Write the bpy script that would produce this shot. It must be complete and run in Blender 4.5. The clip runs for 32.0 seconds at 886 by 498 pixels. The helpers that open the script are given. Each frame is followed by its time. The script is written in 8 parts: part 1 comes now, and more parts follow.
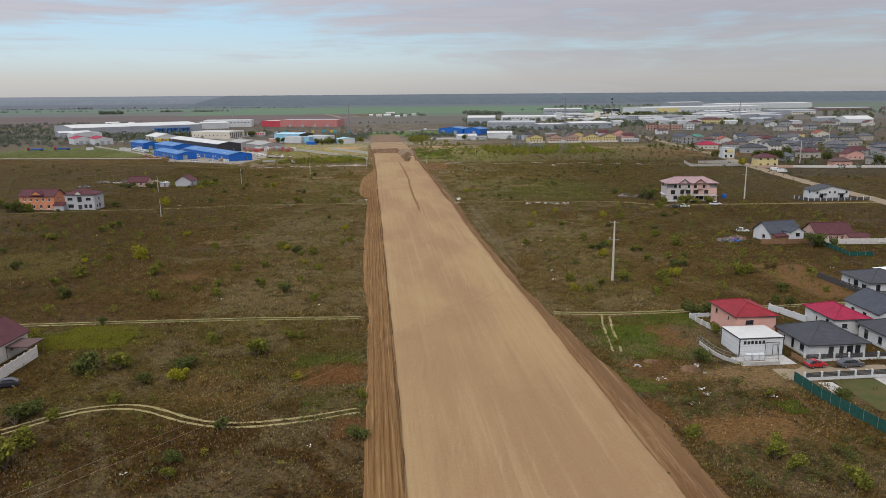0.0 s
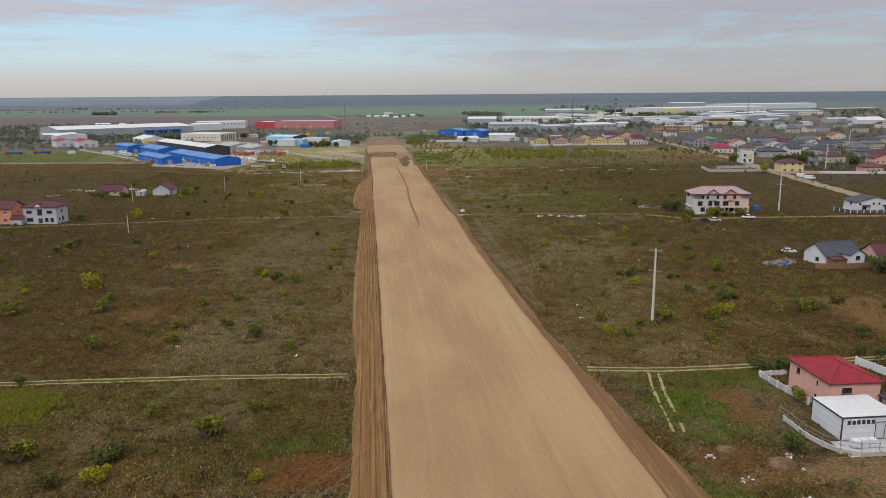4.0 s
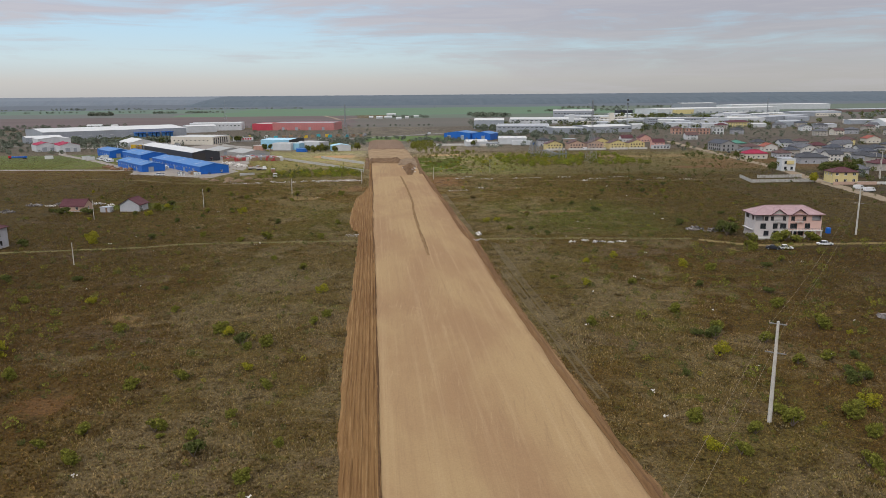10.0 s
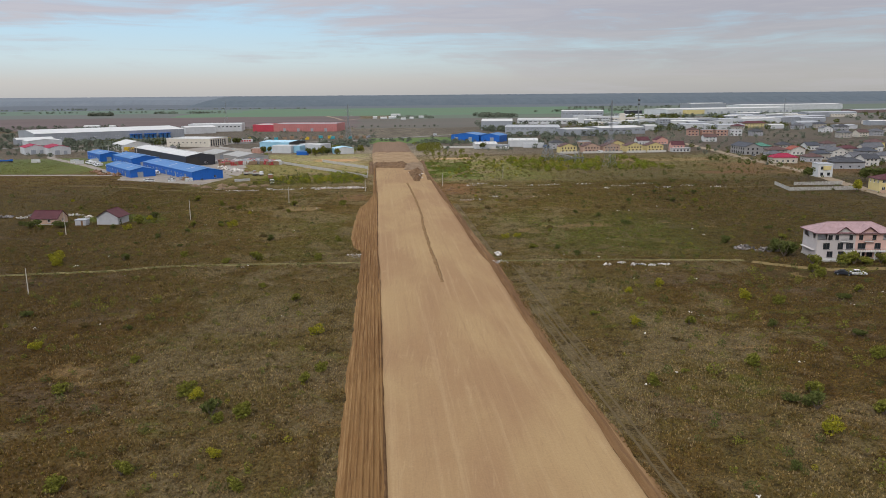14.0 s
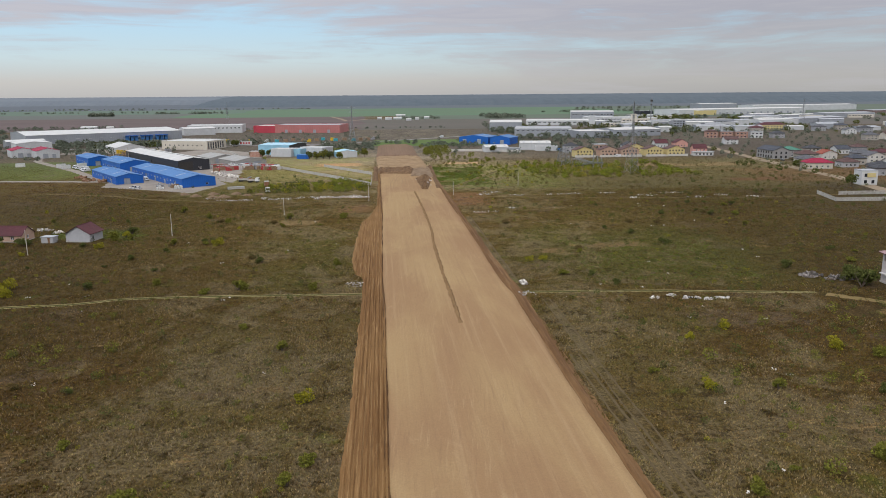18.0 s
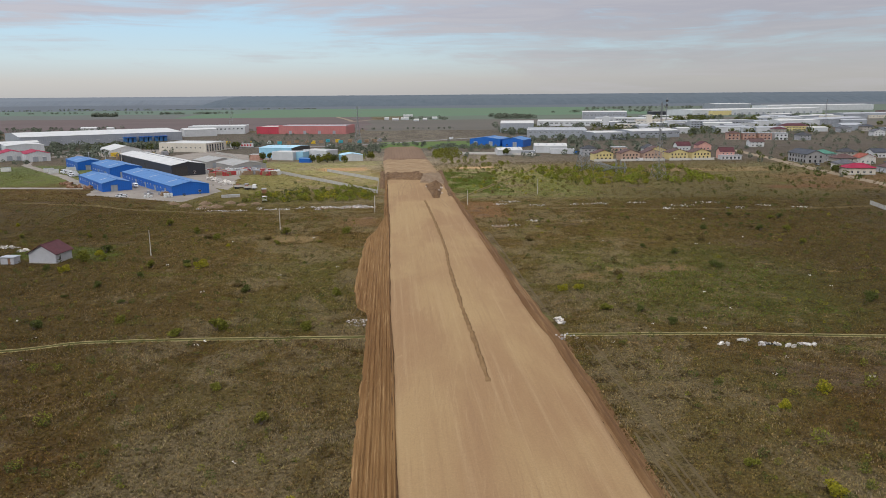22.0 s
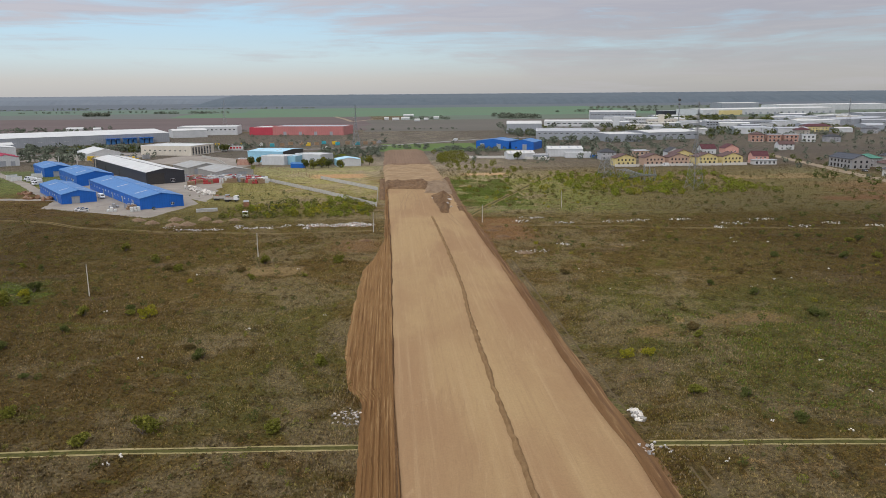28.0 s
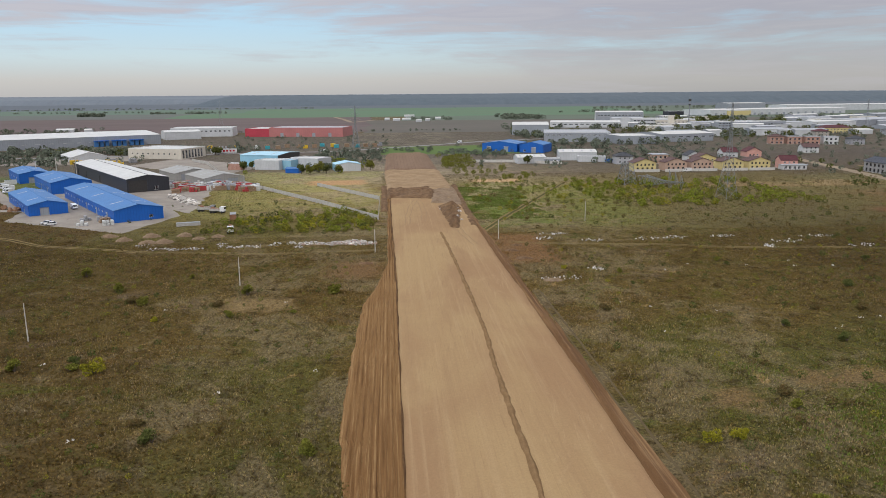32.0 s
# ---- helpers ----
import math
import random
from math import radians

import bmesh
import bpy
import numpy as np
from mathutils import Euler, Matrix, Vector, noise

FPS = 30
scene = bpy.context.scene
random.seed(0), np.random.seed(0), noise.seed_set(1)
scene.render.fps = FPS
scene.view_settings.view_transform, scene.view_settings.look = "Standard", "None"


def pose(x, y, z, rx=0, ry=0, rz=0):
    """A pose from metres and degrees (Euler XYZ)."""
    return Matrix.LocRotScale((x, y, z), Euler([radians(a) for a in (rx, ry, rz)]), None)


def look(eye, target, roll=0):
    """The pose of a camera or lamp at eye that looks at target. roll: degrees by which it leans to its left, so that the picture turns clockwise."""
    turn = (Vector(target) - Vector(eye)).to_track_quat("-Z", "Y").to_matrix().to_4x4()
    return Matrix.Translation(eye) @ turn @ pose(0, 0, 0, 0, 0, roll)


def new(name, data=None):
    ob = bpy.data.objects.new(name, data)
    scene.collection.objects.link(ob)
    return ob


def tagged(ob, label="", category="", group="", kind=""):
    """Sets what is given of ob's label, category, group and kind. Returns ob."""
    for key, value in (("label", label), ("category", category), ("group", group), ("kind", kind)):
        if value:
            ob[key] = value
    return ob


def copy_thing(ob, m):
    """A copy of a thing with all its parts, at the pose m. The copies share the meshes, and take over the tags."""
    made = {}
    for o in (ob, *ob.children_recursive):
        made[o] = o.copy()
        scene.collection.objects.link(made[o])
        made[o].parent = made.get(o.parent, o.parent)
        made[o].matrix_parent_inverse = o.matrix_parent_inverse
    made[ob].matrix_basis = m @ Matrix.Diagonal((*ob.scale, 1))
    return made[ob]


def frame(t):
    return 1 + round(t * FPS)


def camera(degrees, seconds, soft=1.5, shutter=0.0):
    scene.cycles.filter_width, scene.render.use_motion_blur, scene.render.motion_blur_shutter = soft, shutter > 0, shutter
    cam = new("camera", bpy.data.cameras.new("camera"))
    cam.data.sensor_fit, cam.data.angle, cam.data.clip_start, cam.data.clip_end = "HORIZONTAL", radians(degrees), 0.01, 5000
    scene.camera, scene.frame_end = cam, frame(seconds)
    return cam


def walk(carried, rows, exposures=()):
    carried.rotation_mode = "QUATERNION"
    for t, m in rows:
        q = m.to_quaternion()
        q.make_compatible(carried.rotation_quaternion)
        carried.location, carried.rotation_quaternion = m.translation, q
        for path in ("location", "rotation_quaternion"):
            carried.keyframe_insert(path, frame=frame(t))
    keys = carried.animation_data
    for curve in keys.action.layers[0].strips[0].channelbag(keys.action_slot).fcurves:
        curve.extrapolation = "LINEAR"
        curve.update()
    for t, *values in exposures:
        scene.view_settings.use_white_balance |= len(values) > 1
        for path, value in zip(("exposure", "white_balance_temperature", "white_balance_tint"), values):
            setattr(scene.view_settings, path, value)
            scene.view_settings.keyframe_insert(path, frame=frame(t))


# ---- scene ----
cam = camera(62.0, 32.0, soft=0.7)
PATH = [
    (0, (-2.524, 1.212, 50.056), (-2.34, 3.16, 49.643), -0.45),
    (1, (-1.929, 9.986, 50.024), (-1.744, 11.934, 49.611), -0.45),
    (2, (-1.38, 18.757, 50.045), (-1.196, 20.705, 49.632), -0.45),
    (3, (-0.932, 27.438, 50.108), (-0.745, 29.386, 49.696), -0.45),
    (6, (-0.157, 53.287, 50.419), (0.031, 55.235, 50.006), -0.45),
    (7, (0.163, 61.904, 50.475), (0.351, 63.852, 50.062), -0.45),
    (8, (0.417, 70.501, 50.518), (0.604, 72.449, 50.106), -0.45),
    (9, (0.621, 79.047, 50.557), (0.809, 80.995, 50.145), -0.45),
    (10, (0.849, 87.54, 50.613), (1.029, 89.489, 50.201), -0.45),
    (10.5, (0.922, 91.811, 50.634), (1.097, 93.76, 50.223), -0.45),
    (11, (0.946, 96.091, 50.653), (1.118, 98.04, 50.242), -0.45),
    (12, (0.864, 104.65, 50.681), (1.033, 106.6, 50.27), -0.45),
    (13, (0.701, 113.205, 50.681), (0.871, 115.155, 50.27), -0.45),
    (14, (0.553, 121.848, 50.703), (0.723, 123.798, 50.291), -0.45),
    (17, (0.58, 148.417, 51.021), (0.749, 150.367, 50.609), -0.45),
    (17.5, (0.573, 152.877, 51.041), (0.737, 154.828, 50.629), -0.45),
    (18, (0.548, 157.349, 51.055), (0.706, 159.3, 50.643), -0.45),
    (18.5, (0.507, 161.808, 51.066), (0.658, 163.759, 50.654), -0.45),
    (19, (0.472, 166.232, 51.075), (0.616, 168.184, 50.662), -0.45),
    (20, (0.421, 174.967, 51.09), (0.56, 176.919, 50.678), -0.45),
    (21, (0.408, 183.605, 51.096), (0.547, 185.557, 50.684), -0.45),
    (22, (0.36, 192.185, 51.101), (0.5, 194.137, 50.689), -0.45),
    (23, (0.316, 200.765, 51.106), (0.457, 202.717, 50.693), -0.45),
    (24, (0.31, 209.403, 51.09), (0.451, 211.354, 50.678), -0.45),
    (25, (0.254, 218.08, 51.048), (0.395, 220.032, 50.635), -0.45),
    (28, (-0.196, 244.211, 50.669), (-0.055, 246.162, 50.255), -0.45),
    (29, (-0.445, 253.025, 50.615), (-0.305, 254.977, 50.201), -0.45),
    (30, (-0.731, 261.954, 50.599), (-0.592, 263.906, 50.185), -0.45),
    (31, (-1.053, 270.962, 50.608), (-0.913, 272.913, 50.193), -0.45),
    (32, (-1.392, 280.014, 50.63), (-1.251, 281.965, 50.216), -0.45),
]
walk(cam, [(t, look(eye, target, roll)) for t, eye, target, roll in PATH])

# ---- sky and light ----
SUN_EL, SUN_AZ = radians(38), radians(215)
world = bpy.data.worlds.new("overcast_sky")
scene.world = world
world.use_nodes = True
wt = world.node_tree
wt.nodes.clear()


def nd(tree, kind, **values):
    """A node with its settings; keys that start with i_ are input sockets by name or number."""
    n = tree.nodes.new(kind)
    for k, v in values.items():
        if k == "ramp":
            els = n.color_ramp.elements
            while len(els) < len(v):
                els.new(0.5)
            for e, (p, c) in zip(els, v):
                e.position, e.color = p, (*c, 1) if len(c) == 3 else c
        elif k.startswith("i_"):
            key = k[2:].replace("_", " ")
            key = int(key) if key.isdigit() else key
            if hasattr(v, "is_output"):
                tree.links.new(v, n.inputs[key])
            else:
                n.inputs[key].default_value = v
        elif k == "operation":
            n.operation = v
        elif k == "data_type":
            n.data_type = v
        elif k == "blend_type":
            n.blend_type = v
        elif k == "interpolation_type":
            n.interpolation_type = v
        elif k == "use_clamp":
            n.use_clamp = v
        elif k == "bands_direction":
            n.bands_direction = v
        elif k == "wave_profile":
            n.wave_profile = v
        elif k == "feature":
            n.feature = v
    return n


def fm(tree, op, a, b=0.0, clamp=False):
    return nd(tree, "ShaderNodeMath", operation=op, i_0=a, i_1=b, use_clamp=clamp).outputs[0]


def mixc(tree, fac, a, b, blend="MIX"):
    n = nd(tree, "ShaderNodeMix", data_type="RGBA", blend_type=blend)
    for s, v in ((n.inputs[0], fac), (n.inputs[6], a), (n.inputs[7], b)):
        if hasattr(v, "is_output"):
            tree.links.new(v, s)
        else:
            s.default_value = v if isinstance(v, float) else (*v, 1)
    return n.outputs[2]


def span(tree, v, a, b, lo=0.0, hi=1.0):
    n = nd(tree, "ShaderNodeMapRange", interpolation_type="SMOOTHSTEP", i_0=v, i_1=a, i_2=b, i_3=lo, i_4=hi)
    return n.outputs[0]


def noise_tex(tree, vec, scale, detail=4.0, rough=0.55, dist=0.0):
    n = nd(tree, "ShaderNodeTexNoise", i_Scale=scale, i_Detail=detail, i_Roughness=rough, i_Distortion=dist)
    tree.links.new(vec, n.inputs["Vector"])
    return n.outputs["Fac"]


def scaled(tree, vec, s, shift=(0, 0, 0)):
    n = nd(tree, "ShaderNodeMapping")
    tree.links.new(vec, n.inputs["Vector"])
    n.inputs["Scale"].default_value = s
    n.inputs["Location"].default_value = shift
    return n.outputs[0]


# a thin blue gap under lavender-grey cloud, warm haze along the horizon
way = nd(wt, "ShaderNodeTexCoord").outputs["Generated"]
sep = nd(wt, "ShaderNodeSeparateXYZ", i_0=way)
sx, sy, sz = sep.outputs
gap = noise_tex(wt, scaled(wt, way, (2.2, 2.2, 16.0), (0.35, 0.2, 0.0)), 1.6, 6.0, 0.6, 0.6)
wisps = noise_tex(wt, scaled(wt, way, (3.0, 3.0, 42.0), (1.7, 0.4, 0.3)), 2.4, 7.0, 0.62, 0.8)
side = span(wt, sx, -0.22, 0.40)
cover = fm(wt, "ADD", fm(wt, "MULTIPLY", side, 0.55), fm(wt, "MULTIPLY", span(wt, sz, 0.05, 0.13), 0.62))
cover = fm(wt, "ADD", cover, fm(wt, "MULTIPLY", fm(wt, "SUBTRACT", gap, 0.5), 2.1))
cover = span(wt, fm(wt, "ADD", cover, fm(wt, "MULTIPLY", fm(wt, "SUBTRACT", wisps, 0.5), 1.0)), 0.12, 0.75)
blue = nd(wt, "ShaderNodeValToRGB", i_0=sz, ramp=[(0.0, (0.50, 0.49, 0.475)), (0.018, (0.57, 0.56, 0.53)), (0.045, (0.58, 0.70, 0.73)), (0.085, (0.49, 0.70, 0.84)), (0.2, (0.34, 0.55, 0.75))]).outputs[0]
cloud = nd(wt, "ShaderNodeValToRGB", i_0=sz, ramp=[(0.0, (0.50, 0.49, 0.475)), (0.02, (0.54, 0.53, 0.515)), (0.05, (0.50, 0.52, 0.55)), (0.10, (0.49, 0.49, 0.55)), (0.3, (0.60, 0.60, 0.63))]).outputs[0]
cloud = mixc(wt, fm(wt, "MULTIPLY", span(wt, wisps, 0.40, 0.66), 0.35), cloud, (0.60, 0.59, 0.61))
seen_sky = mixc(wt, cover, blue, cloud)
lift = fm(wt, "ADD", 1.0, fm(wt, "MULTIPLY", span(wt, sz, 0.12, 0.9), 1.55))
seen_sky = mixc(wt, 1.0, seen_sky, nd(wt, "ShaderNodeCombineXYZ", i_0=lift, i_1=lift, i_2=lift).outputs[0], "MULTIPLY")
shade = span(wt, sx, -0.25, 0.5, 1.06, 0.86)
seen_sky = mixc(wt, 1.0, seen_sky, nd(wt, "ShaderNodeCombineXYZ", i_0=shade, i_1=shade, i_2=fm(wt, "MULTIPLY", shade, 1.02)).outputs[0], "MULTIPLY")
nishita = wt.nodes.new("ShaderNodeTexSky")
nishita.sky_type, nishita.sun_disc = "NISHITA", False
nishita.sun_elevation, nishita.sun_rotation = SUN_EL, SUN_AZ
clear = nd(wt, "ShaderNodeBackground", i_1=0.07)
wt.links.new(nishita.outputs[0], clear.inputs[0])
veil = nd(wt, "ShaderNodeBackground", i_1=1.0)
wt.links.new(seen_sky, veil.inputs[0])
both = nd(wt, "ShaderNodeMixShader", i_0=0.94)
wt.links.new(clear.outputs[0], both.inputs[1])
wt.links.new(veil.outputs[0], both.inputs[2])
wt.links.new(both.outputs[0], nd(wt, "ShaderNodeOutputWorld").inputs[0])

sun = new("sun", bpy.data.lights.new("sun", "SUN"))
sun.data.energy, sun.data.angle, sun.data.color = 1.15, radians(14), (1.0, 0.95, 0.88)
sun.matrix_world = look((0, 0, 300), (math.sin(SUN_AZ) * -100, math.cos(SUN_AZ) * -100, 300 - 100 * math.tan(SUN_EL)))


# ---- materials ----
def material(name, a, b, scale=1.0, rough=0.8, metal=0.0, bump=0.0, fine=8.0, vary=0.0, island=0.0, stripes=None, spec=0.4, dirt=None, stretch=(1, 1, 1)):
    """Two colours mixed by noise at two scales. scale: patches per metre; fine: how much finer the grain is; stripes: (axis, pitch in metres, depth, darkening)
    for ribs or rows; vary, island: change of brightness from object to object, from leaf to leaf; dirt: (colour, share) of blotches."""
    m = bpy.data.materials.new(name)
    m.use_nodes = True
    t = m.node_tree
    bsdf = t.nodes["Principled BSDF"]
    vec = nd(t, "ShaderNodeTexCoord").outputs["Object"]
    big = noise_tex(t, scaled(t, vec, stretch), scale, 4.0, 0.6)
    small = noise_tex(t, scaled(t, vec, stretch), scale * fine, 5.0, 0.65)
    f = span(t, fm(t, "ADD", fm(t, "MULTIPLY", big, 0.6), fm(t, "MULTIPLY", small, 0.4)), 0.36, 0.64)
    col = mixc(t, f, a, b)
    if dirt:
        spots = span(t, noise_tex(t, scaled(t, vec, (1, 1, 0.35)), scale * 2.7, 6.0, 0.7, 0.5), 0.68 - 0.3 * dirt[1], 0.78)
        col = mixc(t, fm(t, "MULTIPLY", spots, 0.7), col, dirt[0])
    height = small
    if stripes:
        axis, pitch, depth, dark = stripes
        c = nd(t, "ShaderNodeSeparateXYZ", i_0=vec).outputs[axis]
        saw = fm(t, "FRACT", fm(t, "DIVIDE", c, pitch))
        line = fm(t, "MULTIPLY", fm(t, "SUBTRACT", 1.0, span(t, saw, 0.0, 0.12)), 1.0)
        line = fm(t, "MAXIMUM", line, span(t, saw, 0.9, 1.0))
        col = mixc(t, fm(t, "MULTIPLY", line, dark), col, tuple(v * 0.45 for v in a))
        height = fm(t, "SUBTRACT", fm(t, "MULTIPLY", small, 0.3), fm(t, "MULTIPLY", line, depth))
    if vary or island:
        r = nd(t, "ShaderNodeObjectInfo").outputs["Random"] if vary else nd(t, "ShaderNodeNewGeometry").outputs["Random Per Island"]
        k = vary or island
        lvl = fm(t, "ADD", 1.0 - k, fm(t, "MULTIPLY", r, 2 * k))
        col = mixc(t, 1.0, col, nd(t, "ShaderNodeCombineXYZ", i_0=lvl, i_1=lvl, i_2=lvl).outputs[0], "MULTIPLY")
    t.links.new(col, bsdf.inputs["Base Color"])
    bsdf.inputs["Roughness"].default_value = rough
    bsdf.inputs["Metallic"].default_value = metal
    bsdf.inputs["Specular IOR Level"].default_value = spec
    if bump:
        bn = nd(t, "ShaderNodeBump", i_Strength=min(1.0, bump), i_Distance=0.05)
        t.links.new(height, bn.inputs["Height"])
        t.links.new(bn.outputs[0], bsdf.inputs["Normal"])
    return m


def plaster(name, c, k=0.88):
    return material(name, c, tuple(v * k for v in c), 0.5, 0.85, bump=0.15, fine=20, dirt=(tuple(v * 0.55 for v in c), 0.25))


def sheet_metal(name, c, axis=0, pitch=1.0, dark=0.5, rough=0.45, k=0.85):
    return material(name, c, tuple(v * k for v in c), 0.15, rough, bump=0.5, fine=12, stripes=(axis, pitch, 0.6, dark), spec=0.5, dirt=(tuple(v * 0.6 for v in c), 0.2))


def tile_roof(name, c, k=0.75):
    return material(name, c, tuple(v * k for v in c), 0.6, 0.72, bump=0.8, fine=9, stripes=(2, 0.15, 0.9, 0.6), spec=0.25, dirt=(tuple(v * 0.5 for v in c), 0.2))


WHITE = plaster("white_render", (0.58, 0.58, 0.58))
OFFWHITE = plaster("offwhite_render", (0.60, 0.57, 0.53))
PINK = plaster("pink_render", (0.62, 0.34, 0.28))
SALMON = plaster("salmon_render", (0.60, 0.39, 0.33))
ORANGE = plaster("orange_render", (0.58, 0.24, 0.13))
GREYW = plaster("grey_render", (0.42, 0.42, 0.44))
YELLOW = plaster("yellow_render", (0.62, 0.51, 0.24))
BEIGE = plaster("beige_render", (0.58, 0.53, 0.45))
BROWNP = plaster("brown_render", (0.48, 0.33, 0.25))
BRICK = material("bare_brick", (0.36, 0.19, 0.14), (0.45, 0.28, 0.22), 0.8, 0.9, bump=0.3, stripes=(2, 0.25, 0.6, 0.4))
ROOF_RED = tile_roof("red_metal_tile", (0.27, 0.020, 0.030))
ROOF_CRIMSON = tile_roof("crimson_metal_tile", (0.33, 0.017, 0.055))
ROOF_DARK = tile_roof("anthracite_tile", (0.060, 0.062, 0.070))
ROOF_SLATE = tile_roof("slate_blue_tile", (0.065, 0.071, 0.087))
ROOF_MAROON = tile_roof("maroon_tile", (0.098, 0.030, 0.035))
ROOF_ORANGE = tile_roof("orange_red_tile", (0.29, 0.078, 0.05))
ROOF_PINK = tile_roof("faded_pink_tile", (0.40, 0.265, 0.265))
ROOF_BROWN = tile_roof("brown_tile", (0.112, 0.062, 0.056))
ROOF_GREEN = tile_roof("green_tile", (0.08, 0.22, 0.16))
ROOF_GREY = tile_roof("grey_tile", (0.115, 0.115, 0.125))
BLUE_WALL = sheet_metal("blue_cladding", (0.005, 0.112, 0.47), 0, 1.1, 0.35)
BLUE_SIDE = sheet_metal("blue_cladding_side", (0.005, 0.112, 0.47), 1, 1.1, 0.35)
BLUE_ROOF = sheet_metal("blue_roof_sheet", (0.040, 0.160, 0.385), 1, 1.0, 0.4, 0.6)
BLACK_WALL = sheet_metal("black_cladding", (0.030, 0.033, 0.042), 0, 1.2, 0.5)
WHITE_ROOF = sheet_metal("white_roof_sheet", (0.56, 0.55, 0.52), 1, 1.2, 0.2)
WHITE_WALL = sheet_metal("white_cladding", (0.55, 0.56, 0.57), 0, 1.2, 0.3)
GREY_WALL = sheet_metal("grey_cladding", (0.31, 0.33, 0.36), 0, 2.0, 0.3)
GREY_ROOF = sheet_metal("grey_roof_sheet", (0.36, 0.37, 0.39), 1, 2.0, 0.25)
LBLUE_WALL = sheet_metal("pale_blue_cladding", (0.28, 0.52, 0.66), 0, 1.0, 0.3)
LBLUE_ROOF = sheet_metal("pale_blue_roof", (0.36, 0.60, 0.72), 1, 1.0, 0.25)
RED_WALL = sheet_metal("red_cladding", (0.45, 0.045, 0.07), 0, 2.5, 0.3)
FADED_WALL = sheet_metal("faded_red_cladding", (0.46, 0.17, 0.16), 0, 2.5, 0.3)
GLASS = material("dark_glass", (0.018, 0.021, 0.026), (0.03, 0.034, 0.04), 0.3, 0.08, spec=0.8)
FRAME_W = material("white_frame", (0.72, 0.72, 0.72), (0.66, 0.66, 0.66), 2.0, 0.5)
FRAME_D = material("dark_frame", (0.035, 0.033, 0.032), (0.05, 0.045, 0.042), 2.0, 0.5)
WOOD = material("brown_wood", (0.16, 0.085, 0.045), (0.24, 0.13, 0.07), 1.5, 0.7, bump=0.3, stretch=(1, 1, 0.2))
CONCRETE = material("weathered_concrete", (0.46, 0.44, 0.41), (0.34, 0.32, 0.29), 0.7, 0.9, bump=0.3, dirt=((0.17, 0.16, 0.14), 0.3))
YARD = material("yard_concrete", (0.27, 0.235, 0.195), (0.20, 0.17, 0.14), 0.08, 0.95, bump=0.3, fine=25, dirt=((0.13, 0.10, 0.075), 0.5))
STEEL = material("galvanised_steel", (0.34, 0.35, 0.36), (0.24, 0.25, 0.26), 1.0, 0.45, 0.7)
RUST = material("rusty_steel", (0.20, 0.09, 0.05), (0.30, 0.15, 0.09), 1.0, 0.8)
RUBBER = material("black_rubber", (0.016, 0.016, 0.017), (0.03, 0.03, 0.03), 3.0, 0.8)
CAR_RED = material("red_car_paint", (0.42, 0.018, 0.028), (0.38, 0.016, 0.025), 1.0, 0.25, spec=0.6)
CAR_GREY = material("grey_car_paint", (0.085, 0.088, 0.095), (0.075, 0.078, 0.085), 1.0, 0.28, spec=0.6)
CAR_WHITE = material("white_car_paint", (0.70, 0.70, 0.70), (0.64, 0.64, 0.65), 1.0, 0.3, spec=0.6)
CAR_DARK = material("dark_car_paint", (0.022, 0.024, 0.032), (0.03, 0.032, 0.04), 1.0, 0.25, spec=0.6)
NET = material("green_net", (0.008, 0.055, 0.042), (0.013, 0.08, 0.062), 1.5, 0.9, bump=0.4)
BARK = material("bark", (0.10, 0.075, 0.055), (0.16, 0.12, 0.09), 3.0, 0.9, bump=0.5, stretch=(1, 1, 0.25))
LEAF = [
    material("leaf_olive", (0.112, 0.114, 0.019), (0.150, 0.142, 0.024), 0.6, 0.8, island=0.45, spec=0.05),
    material("leaf_dark", (0.060, 0.072, 0.018), (0.088, 0.092, 0.026), 0.6, 0.8, island=0.45, spec=0.05),
    material("leaf_yellow", (0.24, 0.205, 0.014), (0.17, 0.165, 0.018), 0.6, 0.8, island=0.4, spec=0.05),
    material("leaf_rust", (0.12, 0.075, 0.028), (0.085, 0.075, 0.026), 0.6, 0.8, island=0.4, spec=0.05),
    material("leaf_fresh", (0.125, 0.150, 0.016), (0.170, 0.180, 0.020), 0.6, 0.8, island=0.45, spec=0.05),
    # leaves of far trees: distance haze put into a paler, greyer green
    material("leaf_hazed", (0.098, 0.112, 0.082), (0.122, 0.136, 0.098), 0.3, 0.8, island=0.35, spec=0.05),
]
for m in LEAF:
    # thin leaves pass light on: the shading leans upright
    t = m.node_tree
    lean = nd(t, "ShaderNodeVectorMath", operation="ADD", i_0=(0.0, 0.0, 0.9), i_1=nd(t, "ShaderNodeNewGeometry").outputs["Normal"])
    unit = nd(t, "ShaderNodeVectorMath", operation="NORMALIZE", i_0=lean.outputs[0])
    t.links.new(unit.outputs[0], t.nodes["Principled BSDF"].inputs["Normal"])


